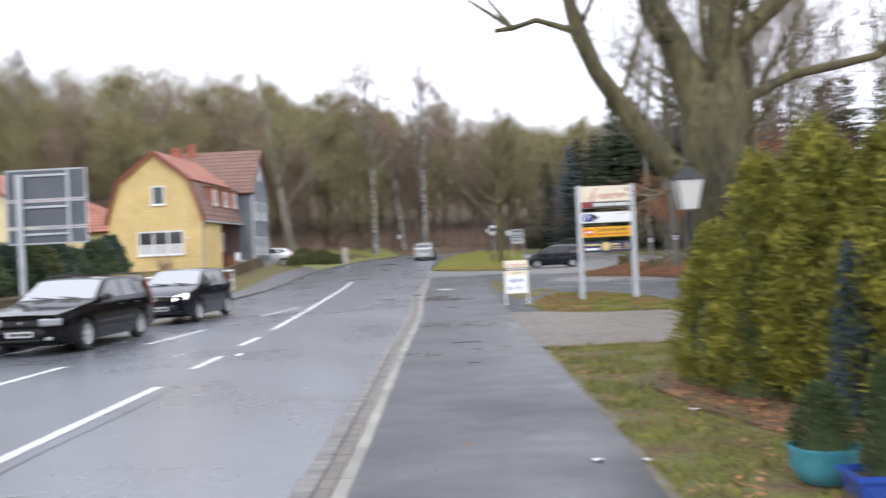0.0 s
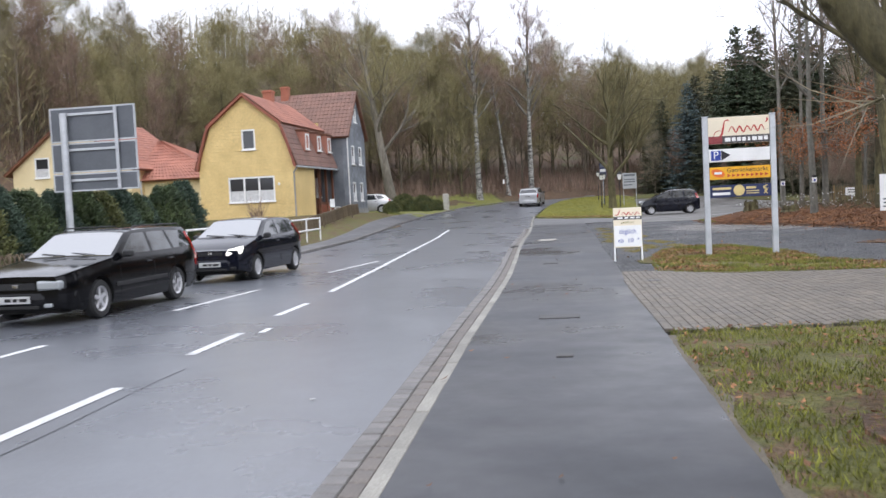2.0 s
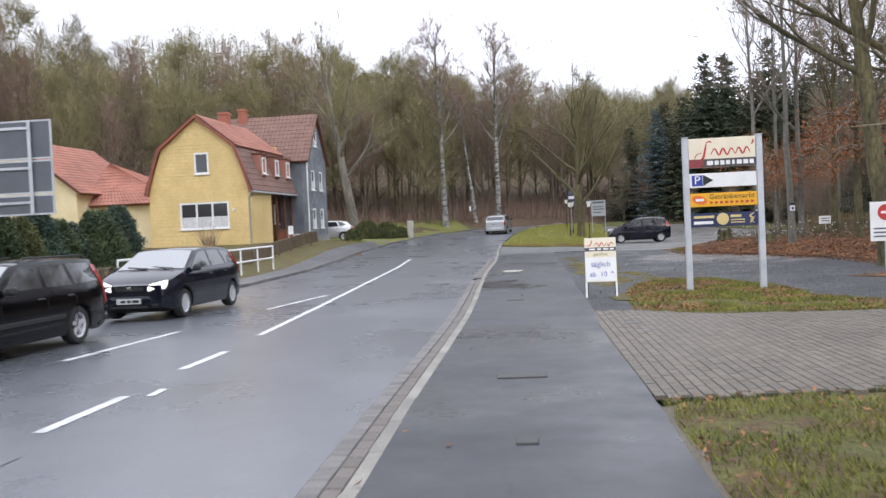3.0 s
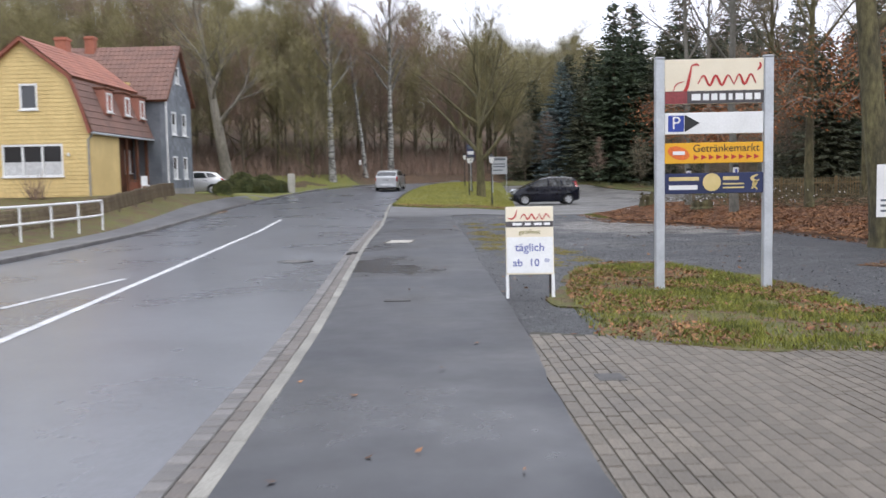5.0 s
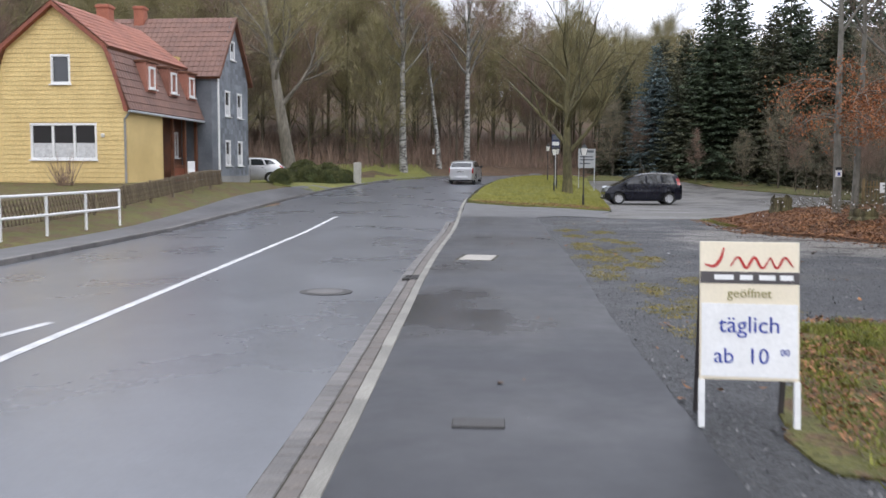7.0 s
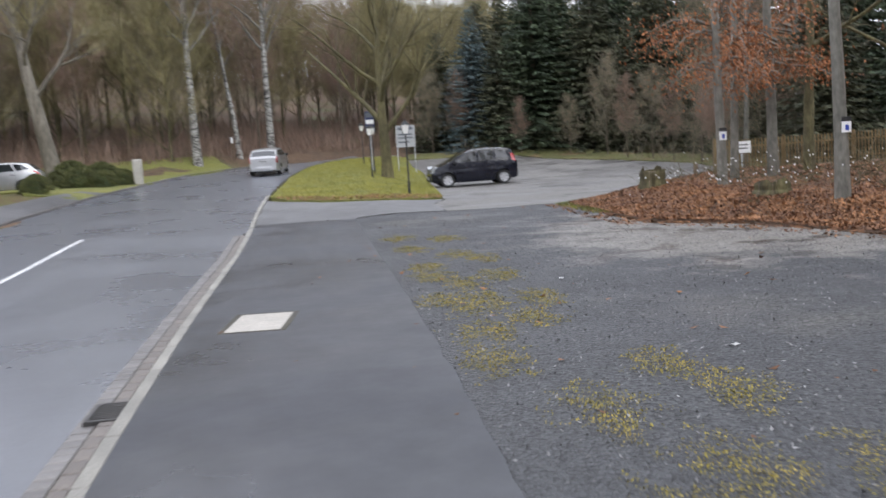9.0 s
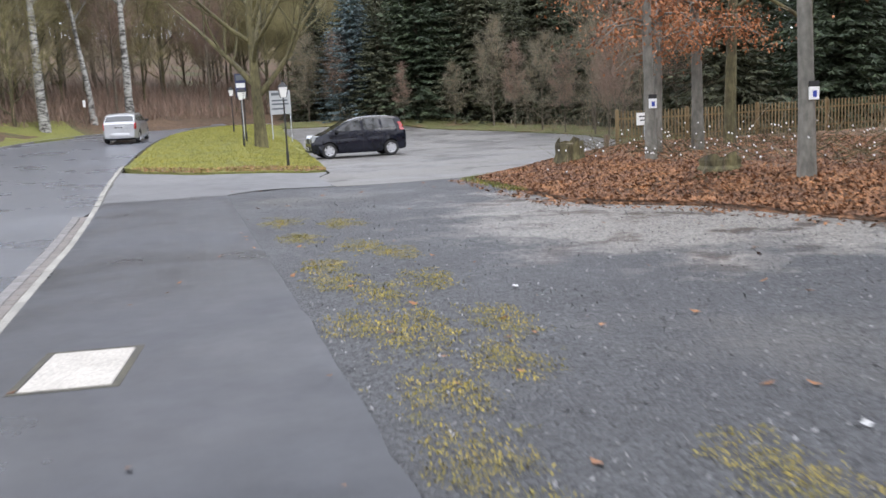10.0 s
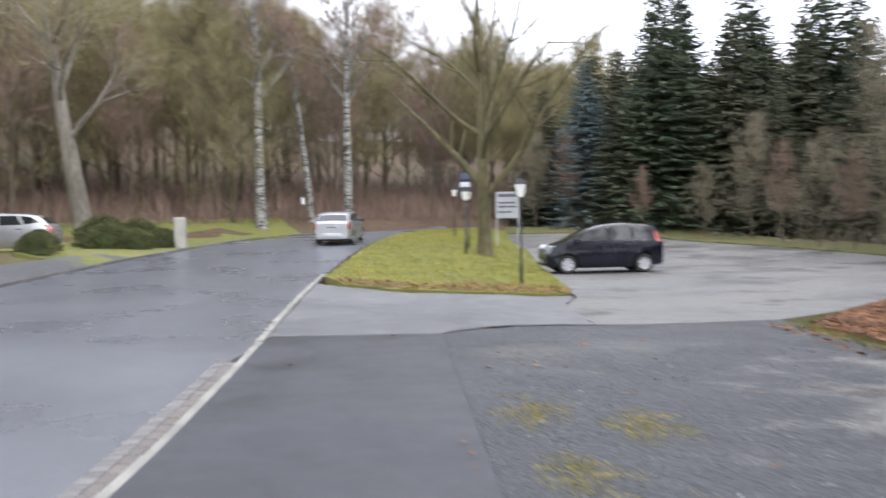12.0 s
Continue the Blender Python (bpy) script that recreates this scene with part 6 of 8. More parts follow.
def brush(parent, pts, width, y, mat, name="swash"):
    """A painted stroke of changing width."""
    bm = bmesh.new()
    p = smooth_line(pts, 5)
    rows = []
    for i, q in enumerate(p):
        d = (p[min(i + 1, len(p) - 1)] - p[max(i - 1, 0)]).normalized()
        w = width * (0.35 + 0.65 * math.sin(math.pi * (i + 0.5) / len(p)))
        nrm = Vector((-d.y, d.x)) * w
        rows.append([bm.verts.new((q.x + nrm.x, yy, q.y + nrm.y)) if s > 0 else bm.verts.new((q.x - nrm.x, yy, q.y - nrm.y)) for s in (1, -1) for yy in (y, y + 0.003)])
    for a, b in zip(rows, rows[1:]):
        for i, j in ((0, 2), (2, 3), (3, 1), (1, 0)):
            bm.faces.new((a[i], a[j], b[j], b[i]))
    return part(name, bm, mat, parent)


def tri(bm, pts, y0, y1):
    return prism(bm, pts, "y", y0, y1)


# sign on two steel posts
sg = empty("sign_board_stand", Matrix.Translation((4.19, 26.5, land(4.19, 26.5))), "four advertising panels between two grey steel posts", "sign")
for x in (-0.72, 0.72):
    p = part("post", boxed(x - 0.062, x + 0.062, -0.055, 0.055, -0.1, 3.1, 0.012), M_GALV, sg, "grey painted steel post")
    part("cap", boxed(x - 0.066, x + 0.066, -0.06, 0.06, 3.102, 3.125, 0.008), M_GALV, p)
p1 = part("panel", boxed(-0.655, 0.655, -0.03, 0.03, 2.5, 3.09, 0.006), M_CREAMSIGN, sg, "cream panel with a red script mark")
part("dark_band", boxed(-0.652, 0.652, -0.036, -0.0305, 2.503, 2.67), M_GREYSIGN, p1)
part("red_block", boxed(-0.652, -0.36, -0.04, -0.0365, 2.503, 2.665), surf("dull_red_print", (0.2, 0.03, 0.035), (0.28, 0.05, 0.05), 4, 60, (0.4, 0.5), 0, 0), p1)
for x0, x1 in ((-0.3, -0.18), (-0.15, -0.07), (-0.04, 0.04), (0.07, 0.15), (0.19, 0.24), (0.28, 0.38), (0.41, 0.5), (0.53, 0.61)):
    part("pale_bar", boxed(x0, x1, -0.04, -0.0365, 2.545, 2.63), M_WHITE, p1)
for pts, w in (([(-0.3, 3.0), (-0.33, 2.85), (-0.37, 2.7), (-0.46, 2.62), (-0.55, 2.66)], 0.022), ([(-0.55, 2.66), (-0.5, 2.76), (-0.4, 2.8)], 0.008), ([(-0.3, 3.0), (-0.24, 3.02), (-0.2, 3.0)], 0.014),
               ([(-0.22, 2.76), (-0.14, 2.87), (-0.06, 2.74), (0.02, 2.87), (0.1, 2.74), (0.18, 2.87), (0.26, 2.75)], 0.016), ([(0.26, 2.75), (0.33, 2.88), (0.4, 2.75), (0.48, 2.88), (0.55, 2.76)], 0.015), ([(0.6, 3.03), (0.61, 2.98), (0.57, 2.93)], 0.016)):
    brush(p1, pts, w, -0.036, M_REDPRINT)
p2 = part("panel", boxed(-0.655, 0.655, -0.03, 0.03, 2.1, 2.385, 0.006), M_WHITE, sg, "white parking panel with a black arrow")
part("blue_square", boxed(-0.61, -0.4, -0.036, -0.0305, 2.135, 2.35, 0.004), M_BLUEPRINT, p2)
text(p2, "P", 0.24, facing(-0.505, -0.037, 2.243), M_WHITE)
bm = bmesh.new()
part("arrow", tri(bm, [(-0.39, 2.13), (-0.39, 2.36), (-0.19, 2.245)], -0.036, -0.0305), M_BLACKPRINT, p2)
p3 = part("panel", boxed(-0.655, 0.655, -0.03, 0.03, 1.71, 1.985, 0.006), M_YELLOWSIGN, sg, "amber panel with dark lettering and red arrows")
text(p3, "Getr\u00e4nkemarkt", 0.142, facing(0.16, -0.032, 1.905), M_BLACKPRINT)
for i in range(9):
    bm = bmesh.new()
    x = -0.27 + i * 0.1
    part("red_arrow", tri(bm, [(x, 1.755), (x, 1.825), (x + 0.075, 1.79)], -0.034, -0.0305), M_REDPRINT, p3)
bm = bmesh.new()
bmesh.ops.create_cone(bm, cap_ends=True, segments=24, radius1=1, radius2=1, depth=1, matrix=Matrix.Translation((-0.47, -0.033, 1.85)) @ Matrix.Rotation(radians(18), 4, "Y") @ Matrix.Diagonal((0.15, 0.005, 0.085, 1)) @ Matrix.Rotation(radians(90), 4, "X"))
part("oval_mark", bm, surf("orange_print", (0.65, 0.12, 0.02), (0.75, 0.18, 0.03), 4, 60, (0.4, 0.5), 0, 0), p3)
part("oval_bar", boxed(-0.55, -0.39, -0.041, -0.0365, 1.825, 1.875, 0.002), M_WHITE, p3)
p4 = part("panel", boxed(-0.655, 0.655, -0.03, 0.03, 1.305, 1.58, 0.006), M_NAVYSIGN, sg, "navy panel with gold marks")
for x0, x1, z0, z1, mt in ((-0.6, -0.2, 1.48, 1.53, M_GOLD), (0.12, 0.33, 1.48, 1.53, M_GOLD), (-0.6, -0.22, 1.36, 1.42, M_WHITE), (0.12, 0.4, 1.42, 1.44, M_GOLD), (0.12, 0.4, 1.37, 1.39, M_GOLD)):
    part("print_bar", boxed(x0, x1, -0.036, -0.0305, z0, z1), mt, p4)
bm = bmesh.new()
bmesh.ops.create_cone(bm, cap_ends=True, segments=28, radius1=0.12, radius2=0.12, depth=0.005, matrix=Matrix.Translation((-0.03, -0.039, 1.455)) @ Matrix.Rotation(radians(90), 4, "X"))
part("gold_disc", bm, M_GOLD, p4)
brush(p4, [(0.5, 1.36), (0.56, 1.44), (0.5, 1.5), (0.58, 1.55)], 0.02, -0.036, M_GOLD)
brush(p4, [(0.58, 1.35), (0.52, 1.42), (0.6, 1.48)], 0.015, -0.036, M_GOLD)

# folding pavement board
ab = empty("pavement_board", Matrix.Translation((1.68, 25.9, land(1.68, 25.9))) @ Matrix.Rotation(radians(-2), 4, "Z"), "white folding pavement board with opening times", "sign")
lean = Matrix.Rotation(radians(-9), 4, "X")
fr = part("front_panel", boxed(-0.31, 0.31, -0.012, 0.012, 0.31, 1.2, 0.004), M_CREAMSIGN, ab, "cream and white front panel")
fr.matrix_basis = lean
for x in (-0.295, 0.295):
    part("leg", boxed(x - 0.02, x + 0.02, -0.018, 0.018, 0.0, 0.31, 0.004), M_WHITE, fr)
part("paper", boxed(-0.3, 0.3, -0.0165, -0.0125, 0.33, 0.8), M_WHITE, fr, "white paper sheet")
part("dark_band", boxed(-0.308, 0.308, -0.0165, -0.0125, 0.93, 1.005), M_GREYSIGN, fr)
for x0, x1 in ((-0.22, -0.1), (-0.06, 0.02), (0.06, 0.16), (0.19, 0.27)):
    part("pale_bar", boxed(x0, x1, -0.02, -0.017, 0.952, 0.985), M_WHITE, fr)
for pts, w in (([(-0.16, 1.16), (-0.18, 1.09), (-0.22, 1.04), (-0.28, 1.05)], 0.011), ([(-0.12, 1.04), (-0.07, 1.1), (-0.02, 1.03), (0.03, 1.1), (0.08, 1.03), (0.13, 1.1)], 0.009), ([(0.13, 1.1), (0.17, 1.03), (0.22, 1.1), (0.27, 1.04)], 0.008)):
    brush(fr, pts, w, -0.0165, M_REDPRINT)
text(fr, "ge\u00f6ffnet", 0.085, facing(0, -0.015, 0.865), surf("olive_print", (0.25, 0.22, 0.08), (0.32, 0.28, 0.1), 4, 60, (0.5, 0.6), 0, 0))
text(fr, "t\u00e4glich", 0.15, facing(0, -0.019, 0.66), M_BLUEPRINT)
text(fr, "ab  10", 0.14, facing(-0.05, -0.019, 0.46), M_BLUEPRINT)
text(fr, "00", 0.06, facing(0.22, -0.019, 0.49), M_BLUEPRINT)
bk = part("back_panel", boxed(-0.3, 0.3, -0.01, 0.01, 0.31, 1.18, 0.004), M_GREYSIGN, ab)
bk.matrix_basis = Matrix.Translation((0, 0.4, 0)) @ Matrix.Rotation(radians(9), 4, "X")
for x in (-0.28, 0.28):
    part("leg", boxed(x - 0.018, x + 0.018, -0.015, 0.015, 0.0, 0.31, 0.004), M_GREYSIGN, bk)

# large traffic sign seen from behind
ts = empty("direction_sign", Matrix.Translation((-10.93, 25.75, land(-10.93, 25.75))), "large direction sign seen from its grey back", "sign")
zb = land(-10.93, 25.75)
bm = bmesh.new()
tube(bm, [(-0.7, -0.12, -0.2), (-0.7, -0.12, 4.1 - zb)], [0.085, 0.085], 14)
part("post", bm, M_GALV, ts, "galvanised tube post")
for z0, z1 in ((3.4, 4.24), (2.66, 3.38), (2.2, 2.64)):
    pn = part("panel", boxed(-1.12, 1.12, -0.01, 0.015, z0 - zb, z1 - zb, 0.004), M_SIGNBACK, ts, "dark grey sign back")
    for x in (-1.105, 1.105):
        part("edge", boxed(x - 0.018, x + 0.018, -0.02, 0.02, z0 - zb, z1 - zb), M_GALV, pn)
    for z in (z0 + 0.02, z1 - 0.02):
        part("edge", boxed(-1.086, 1.086, -0.02, 0.02, z - zb - 0.018, z - zb + 0.018), M_GALV, pn)
    part("rail", boxed(-0.7, 0.64, -0.05, -0.022, z1 - 0.2 - zb, z1 - 0.14 - zb, 0.006), M_GALV, pn)
part("upright", boxed(0.6, 0.68, -0.085, -0.052, 2.22 - zb, 4.22 - zb, 0.006), M_GALV, ts)

# white tube railing beside the far footway
rl = empty("railing", Matrix.Translation((-11.2, 31, 0)), "white painted tube railing along the footway", "railing")
for i in range(8):
    y = i * 1.885
    bm = bmesh.new()
    g = land(-11.2, 31 + y)
    tube(bm, [(0, y, g - 0.1), (0, y, g + 1.0)], [0.034] * 2, 8)
    part("post", bm, M_WHITE, rl)
for h in (0.5, 0.98):
    bm = bmesh.new()
    tube(bm, [(0, i * 1.885, land(-11.2, 31 + i * 1.885) + h) for i in range(8)], [0.036] * 8, 8)
    part("rail", bm, M_WHITE, rl)


def lattice(name, x0, y0, x1, y1, height, label, step=0.17):
    """A rustic fence of crossed half-round laths."""
    n = int(math.hypot(x1 - x0, y1 - y0) / step)
    e = empty(name, Matrix.Translation((0, 0, 0)), label, "fence")
    d = Vector((x1 - x0, y1 - y0, 0)).normalized()
    side = Vector((-d.y, d.x, 0))
    lath = None
    for i in range(n):
        c = Vector((x0, y0, 0)) + d * (i + 0.5) * step
        c.z = land(c.x, c.y)
        for s in (-1, 1):
            if lath is None:
                bm = bmesh.new()
                tube(bm, [(0, 0, -height * 0.56), (0, 0, height * 0.56)], [0.022, 0.02], 6)
                lath = part("lath", bm, M_FENCEWOOD, e)
                o = lath
            else:
                o = again(lath, e, Matrix())
            ax = Matrix.Rotation(radians(28) * s, 4, side)
            o.matrix_basis = Matrix.Translation(c + Vector((0, 0, 0.08 + height / 2)) + side * 0.024 * s) @ ax
    for k in range(int(n * step / 2.2) + 1):
        c = Vector((x0, y0, 0)) + d * min(k * 2.2, n * step)
        g = land(c.x, c.y)
        bm = bmesh.new()
        tube(bm, [c + Vector((0, 0, g - 0.1)) + side * 0.09, c + Vector((0, 0, g + height + 0.1)) + side * 0.09], [0.045] * 2, 8)
        part("post", bm, M_FENCEWOOD, e)
    return e


lattice("lattice_fence", -11.3, 12.0, -11.45, 31, 0.72, "weathered crossed-lath garden fence below the hedge")
lattice("lattice_fence", -12.35, 45.2, -13.0, 57.5, 0.6, "weathered crossed-lath garden fence before the yellow house")
lattice("lattice_fence", -11.9, 31.5, -12.3, 45.0, 0.65, "weathered crossed-lath fence behind the white railing")

# picket fence behind the beeches
pf = empty("picket_fence", Matrix(), "ochre wooden picket fence at the wood", "fence")
pick = None
a, b = Vector((14.6, 62.2)), Vector((27.5, 59.5))
n = 105
for i in range(n):
    q = a.lerp(b, i / n)
    if pick is None:
        pick = part("picket", boxed(-0.03, 0.03, -0.012, 0.012, 0.08, 1.28, 0.006), M_OCHREWOOD, pf)
        o = pick
    else:
        o = again(pick, pf, Matrix())
    o.matrix_basis = Matrix.Translation((q.x, q.y, land(q.x, q.y)))
for h in (0.35, 1.0):
    bm = bmesh.new()
    pts = [a.lerp(b, t / 8) for t in range(9)]
    tube(bm, [(q.x, q.y + 0.05, land(q.x, q.y) + h) for q in pts], [0.03] * 9, 4)
    part("rail", bm, M_OCHREWOOD, pf)
for t in range(6):
    q = a.lerp(b, t / 5)
    part("post", boxed(q.x - 0.05, q.x + 0.05, q.y + 0.08, q.y + 0.18, land(q.x, q.y) - 0.1, land(q.x, q.y) + 1.35, 0.01), M_OCHREWOOD, pf)


def plate_on_post(name, x, y, w, z0, z1, label, mat=M_WHITE, posts=1, marks=(), yaw=0.0, post_mat=None):
    g = land(x, y)
    e = empty(name, Matrix.Translation((x, y, g)) @ Matrix.Rotation(radians(yaw), 4, "Z"), label, "sign")
    for i in range(posts):
        px = 0 if posts == 1 else (-w / 2 + 0.05 + i * (w - 0.1))
        bm = bmesh.new()
        tube(bm, [(px, 0.03, -0.1), (px, 0.03, z1 - g - 0.02)], [0.028] * 2, 8)
        part("post", bm, post_mat or M_GALV, e)
    p = part("panel", boxed(-w / 2, w / 2, -0.012, 0.0, z0 - g, z1 - g, 0.003), mat, e)
    for x0, x1, u0, u1, mt in marks:
        part("print_bar", boxed(x0 * w, x1 * w, -0.016, -0.0125, z0 - g + u0 * (z1 - z0), z0 - g + u1 * (z1 - z0)), mt, p)
    return e


plate_on_post("notice_sign", 15.4, 61.6, 0.7, 0.75, 1.2, "small white notice board beside the fence", marks=((-0.35, 0.35, 0.65, 0.75, M_BLACKPRINT), (-0.3, 0.3, 0.35, 0.45, M_BLACKPRINT)))
plate_on_post("information_board", 3.37, 80.4, 1.1, 1.85, 3.1, "pale information board with grey lines", surf("pale_grey_board", (0.34, 0.35, 0.36), (0.44, 0.45, 0.46), 2, 40, (0.4, 0.6), 0.05, 0.002, grain=0.1), posts=2, marks=((-0.4, 0.4, 0.8, 0.92, M_SIGNBACK), (-0.4, 0.35, 0.55, 0.62, M_SIGNBACK), (-0.4, 0.4, 0.4, 0.47, M_SIGNBACK), (-0.4, 0.2, 0.2, 0.27, M_SIGNBACK)))
e = plate_on_post("warning_sign", 8.72, 31.0, 0.72, 0.72, 1.68, "white notice with a red round mark before the old tree", marks=((-0.4, 0.4, 0.3, 0.34, M_SIGNBACK), (-0.4, 0.3, 0.2, 0.24, M_SIGNBACK), (-0.4, 0.4, 0.1, 0.14, M_SIGNBACK)))
bm = bmesh.new()
bmesh.ops.create_cone(bm, cap_ends=True, segments=24, radius1=0.2, radius2=0.2, depth=0.005, matrix=Matrix.Translation((0.02, -0.016, 1.42 - land(8.72, 31))) @ Matrix.Rotation(radians(90), 4, "X"))
part("round_mark", bm, M_REDPRINT, e)
part("round_bar", boxed(-0.1, 0.14, -0.024, -0.019, 1.39 - land(8.72, 31), 1.45 - land(8.72, 31)), M_WHITE, e)
plate_on_post("traffic_sign", 1.28, 76.0, 0.5, 2.75, 3.85, "stacked blue and white signs on a galvanised post by the tree", M_NAVYSIGN, marks=((-0.4, 0.4, 0.72, 0.95, M_SIGNBACK), (-0.42, 0.42, 0.4, 0.6, M_WHITE), (-0.4, 0.4, 0.06, 0.3, M_SIGNBACK)))
plate_on_post("marker_post", -7.8, 90.2, 0.16, 2.9, 3.3, "slim post with a white marker on the bank", post_mat=M_FENCEWOOD)
g = land(-10.9, 76)
tagged(link("stone_post", boxed(-11.12, -10.68, 75.8, 76.2, g - 0.1, g + 1.35, 0.05), surf("pale_stone", (0.35, 0.33, 0.28), (0.5, 0.48, 0.42), 2, 30, (0.7, 0.9), 0.3, 0.01)), "pale weathered stone pillar at the kerb", "pillar")


def lantern(x, y, post_h, label, top_z=None):
    """A four-sided coach lantern on an iron post."""
    g = land(x, y)
    e = empty("street_lantern", Matrix.Translation((x, y, g)), label, "lamp")
    bm = bmesh.new()
    tube(bm, [(0, 0, -0.1), (0, 0, 0.5), (0, 0, 0.55), (0, 0, post_h)], [0.05, 0.045, 0.03, 0.026], 10)
    part("post", bm, M_IRON, e, "black iron post")
    bm = bmesh.new()
    lo, hi, h = 0.085, 0.14, 0.3
    a = [(-lo, -lo), (lo, -lo), (lo, lo), (-lo, lo)]
    b = [(x0 / lo * hi, y0 / lo * hi) for x0, y0 in a]
    va = [bm.verts.new((p[0], p[1], post_h + 0.02)) for p in a]
    vb = [bm.verts.new((p[0], p[1], post_h + 0.02 + h)) for p in b]
    for i in range(4):
        bm.faces.new((va[i], va[(i + 1) % 4], vb[(i + 1) % 4], vb[i]))
    bm.faces.new(va[::-1])
    bm.faces.new(vb)
    part("glass", bm, surf("opal_glass", (0.75, 0.74, 0.7), (0.82, 0.81, 0.78), 3, 40, (0.15, 0.25), 0, 0, grain=0.03) if "opal_glass" not in bpy.data.materials else bpy.data.materials["opal_glass"], e, "milky glass pane body")
    bm = bmesh.new()
    bmesh.ops.create_cone(bm, cap_ends=True, segments=4, radius1=hi * 1.55, radius2=0.03, depth=0.15, matrix=Matrix.Translation((0, 0, post_h + 0.4)) @ Matrix.Rotation(radians(45), 4, "Z"))
    bmesh.ops.create_uvsphere(bm, u_segments=8, v_segments=6, radius=0.03, matrix=Matrix.Translation((0, 0, post_h + 0.5)))
    part("cap", bm, M_IRON, e, "dark pitched cap")
    for i in range(4):
        bm = bmesh.new()
        tube(bm, [(a[i][0], a[i][1], post_h + 0.01), (b[i][0], b[i][1], post_h + 0.33)], [0.009] * 2, 4)
        part("bar", bm, M_IRON, e)
    return e


lantern(2.17, 58.9, 2.15, "old-style black iron lantern on the grass island")
for x, y in ((1.12, 70.2), (1.32, 73.6), (0.87, 82.0)):
    lantern(x, y, 2.0, "old-style black iron lantern on the grass island")
lantern(3.12, 11.2, 1.83, "old-style black iron lantern beside the hedge")


def stump(x, y, r, h, label, mat):
    bm = bmesh.new()
    rr = random.Random(int(x * 10))
    k = 16
    wob = [1 + (0.16 if i % 2 else -0.1) + rr.uniform(-0.1, 0.1) for i in range(k)]
    rings = []
    for z, s in ((-0.1, 1.35), (0.1, 1.06), (h * 0.45, 0.93), (h * 0.75, 0.96), (h, 0.9)):
        rings.append([bm.verts.new((math.cos(6.283 * i / k) * r * s * wob[i], math.sin(6.283 * i / k) * r * s * wob[i], z + (rr.uniform(-0.09, 0.07) if z == h else 0))) for i in range(k)])
    for p, q in zip(rings, rings[1:]):
        for i in range(k):
            bm.faces.new((p[i], p[(i + 1) % k], q[(i + 1) % k], q[i]))
    e = empty("tree_stump", spot(x, y), label, "stump")
    part("bark", bm, mat, e)
    bm = bmesh.new()
    bm.faces.new([bm.verts.new((math.cos(6.283 * i / k) * r * 0.9 * wob[i], math.sin(6.283 * i / k) * r * 0.9 * wob[i], h - 0.12)) for i in range(k)])
    bmesh.ops.extrude_face_region(bm, geom=bm.faces[:])
    bm.verts.ensure_lookup_table()
    for v in bm.verts[k:]:
        v.co.z += 0.03
    part("cut_face", bm, surf("sawn_wood", (0.1, 0.075, 0.045), (0.22, 0.16, 0.095), 8, 40, (0.8, 0.95), 0.2, 0.003) if "sawn_wood" not in bpy.data.materials else bpy.data.materials["sawn_wood"], e, "weathered sawn face")


stump(8.05, 50.3, 0.3, 0.55, "dark weathered tree stump at the leaf bed", M_DARKBARK)
stump(8.75, 44.9, 0.32, 0.32, "mossy cut tree stump in the leaves", M_DARKBARK)
g = land(11.0, 55)
tagged(link("wooden_bollard", boxed(10.94, 11.06, 54.94, 55.06, g - 0.1, g + 0.45, 0.015), M_FENCEWOOD), "short dark wooden bollard beside the car park", "bollard")
for x, y, z in ((9.13, 48.22, 1.62), (9.36, 43.1, 1.75)):
    e = empty("trail_marker", Matrix.Translation((x, y, z + land(x, y) - 0.35)), "small white and black marker plate on a trunk", "sign")
    part("plate", boxed(-0.09, 0.09, -0.012, 0.012, -0.12, 0.08, 0.004), M_WHITE, e)
    part("band", boxed(-0.09, 0.09, -0.012, 0.012, 0.085, 0.17, 0.004), M_BLACKPRINT, e)
    part("mark", boxed(-0.03, 0.04, -0.017, -0.0125, -0.08, 0.02), M_BLUEPRINT, e)

# planters at the lawn edge
def pot(x, y, r, h, mat, label, square=False):
    e = empty("plant_pot", spot(x, y), label, "plant pot")
    bm = bmesh.new()
    if square:
        rings = [[(-r * s, -r * s * 0.7, z), (r * s, -r * s * 0.7, z), (r * s, r * s * 0.7, z), (-r * s, r * s * 0.7, z)] for z, s in ((0, 0.82), (h * 0.85, 1.0), (h * 0.85, 1.08), (h, 1.08), (h, 0.95), (h * 0.7, 0.92))]
    else:
        rings = [[(r * s * math.cos(6.283 * i / 24), r * s * math.sin(6.283 * i / 24), z) for i in range(24)] for z, s in ((0, 0.55), (h * 0.12, 0.75), (h * 0.5, 1.0), (h * 0.8, 0.98), (h * 0.9, 1.05), (h, 1.05), (h, 0.93), (h * 0.7, 0.9))]
    vs = [[bm.verts.new(p) for p in ring] for ring in rings]
    for p, q in zip(vs, vs[1:]):
        for i in range(len(p)):
            bm.faces.new((p[i], p[(i + 1) % len(p)], q[(i + 1) % len(p)], q[i]))
    bm.faces.new(vs[0][::-1])
    smooth_sharp(part("pot", bm, mat, e), 40)
    bm = bmesh.new()
    bm.faces.new([bm.verts.new((p[0], p[1], h * 0.8)) for p in [(q[0] * 0.98, q[1] * 0.98) for q in rings[-1]]])
    part("soil", bm, M_JOINT, e)
    return e


M_TURQ = surf("turquoise_glaze", (0.05, 0.27, 0.33), (0.1, 0.36, 0.42), 3, 30, (0.15, 0.3), 0.05, 0.002, coat=0.6, grain=0.1)
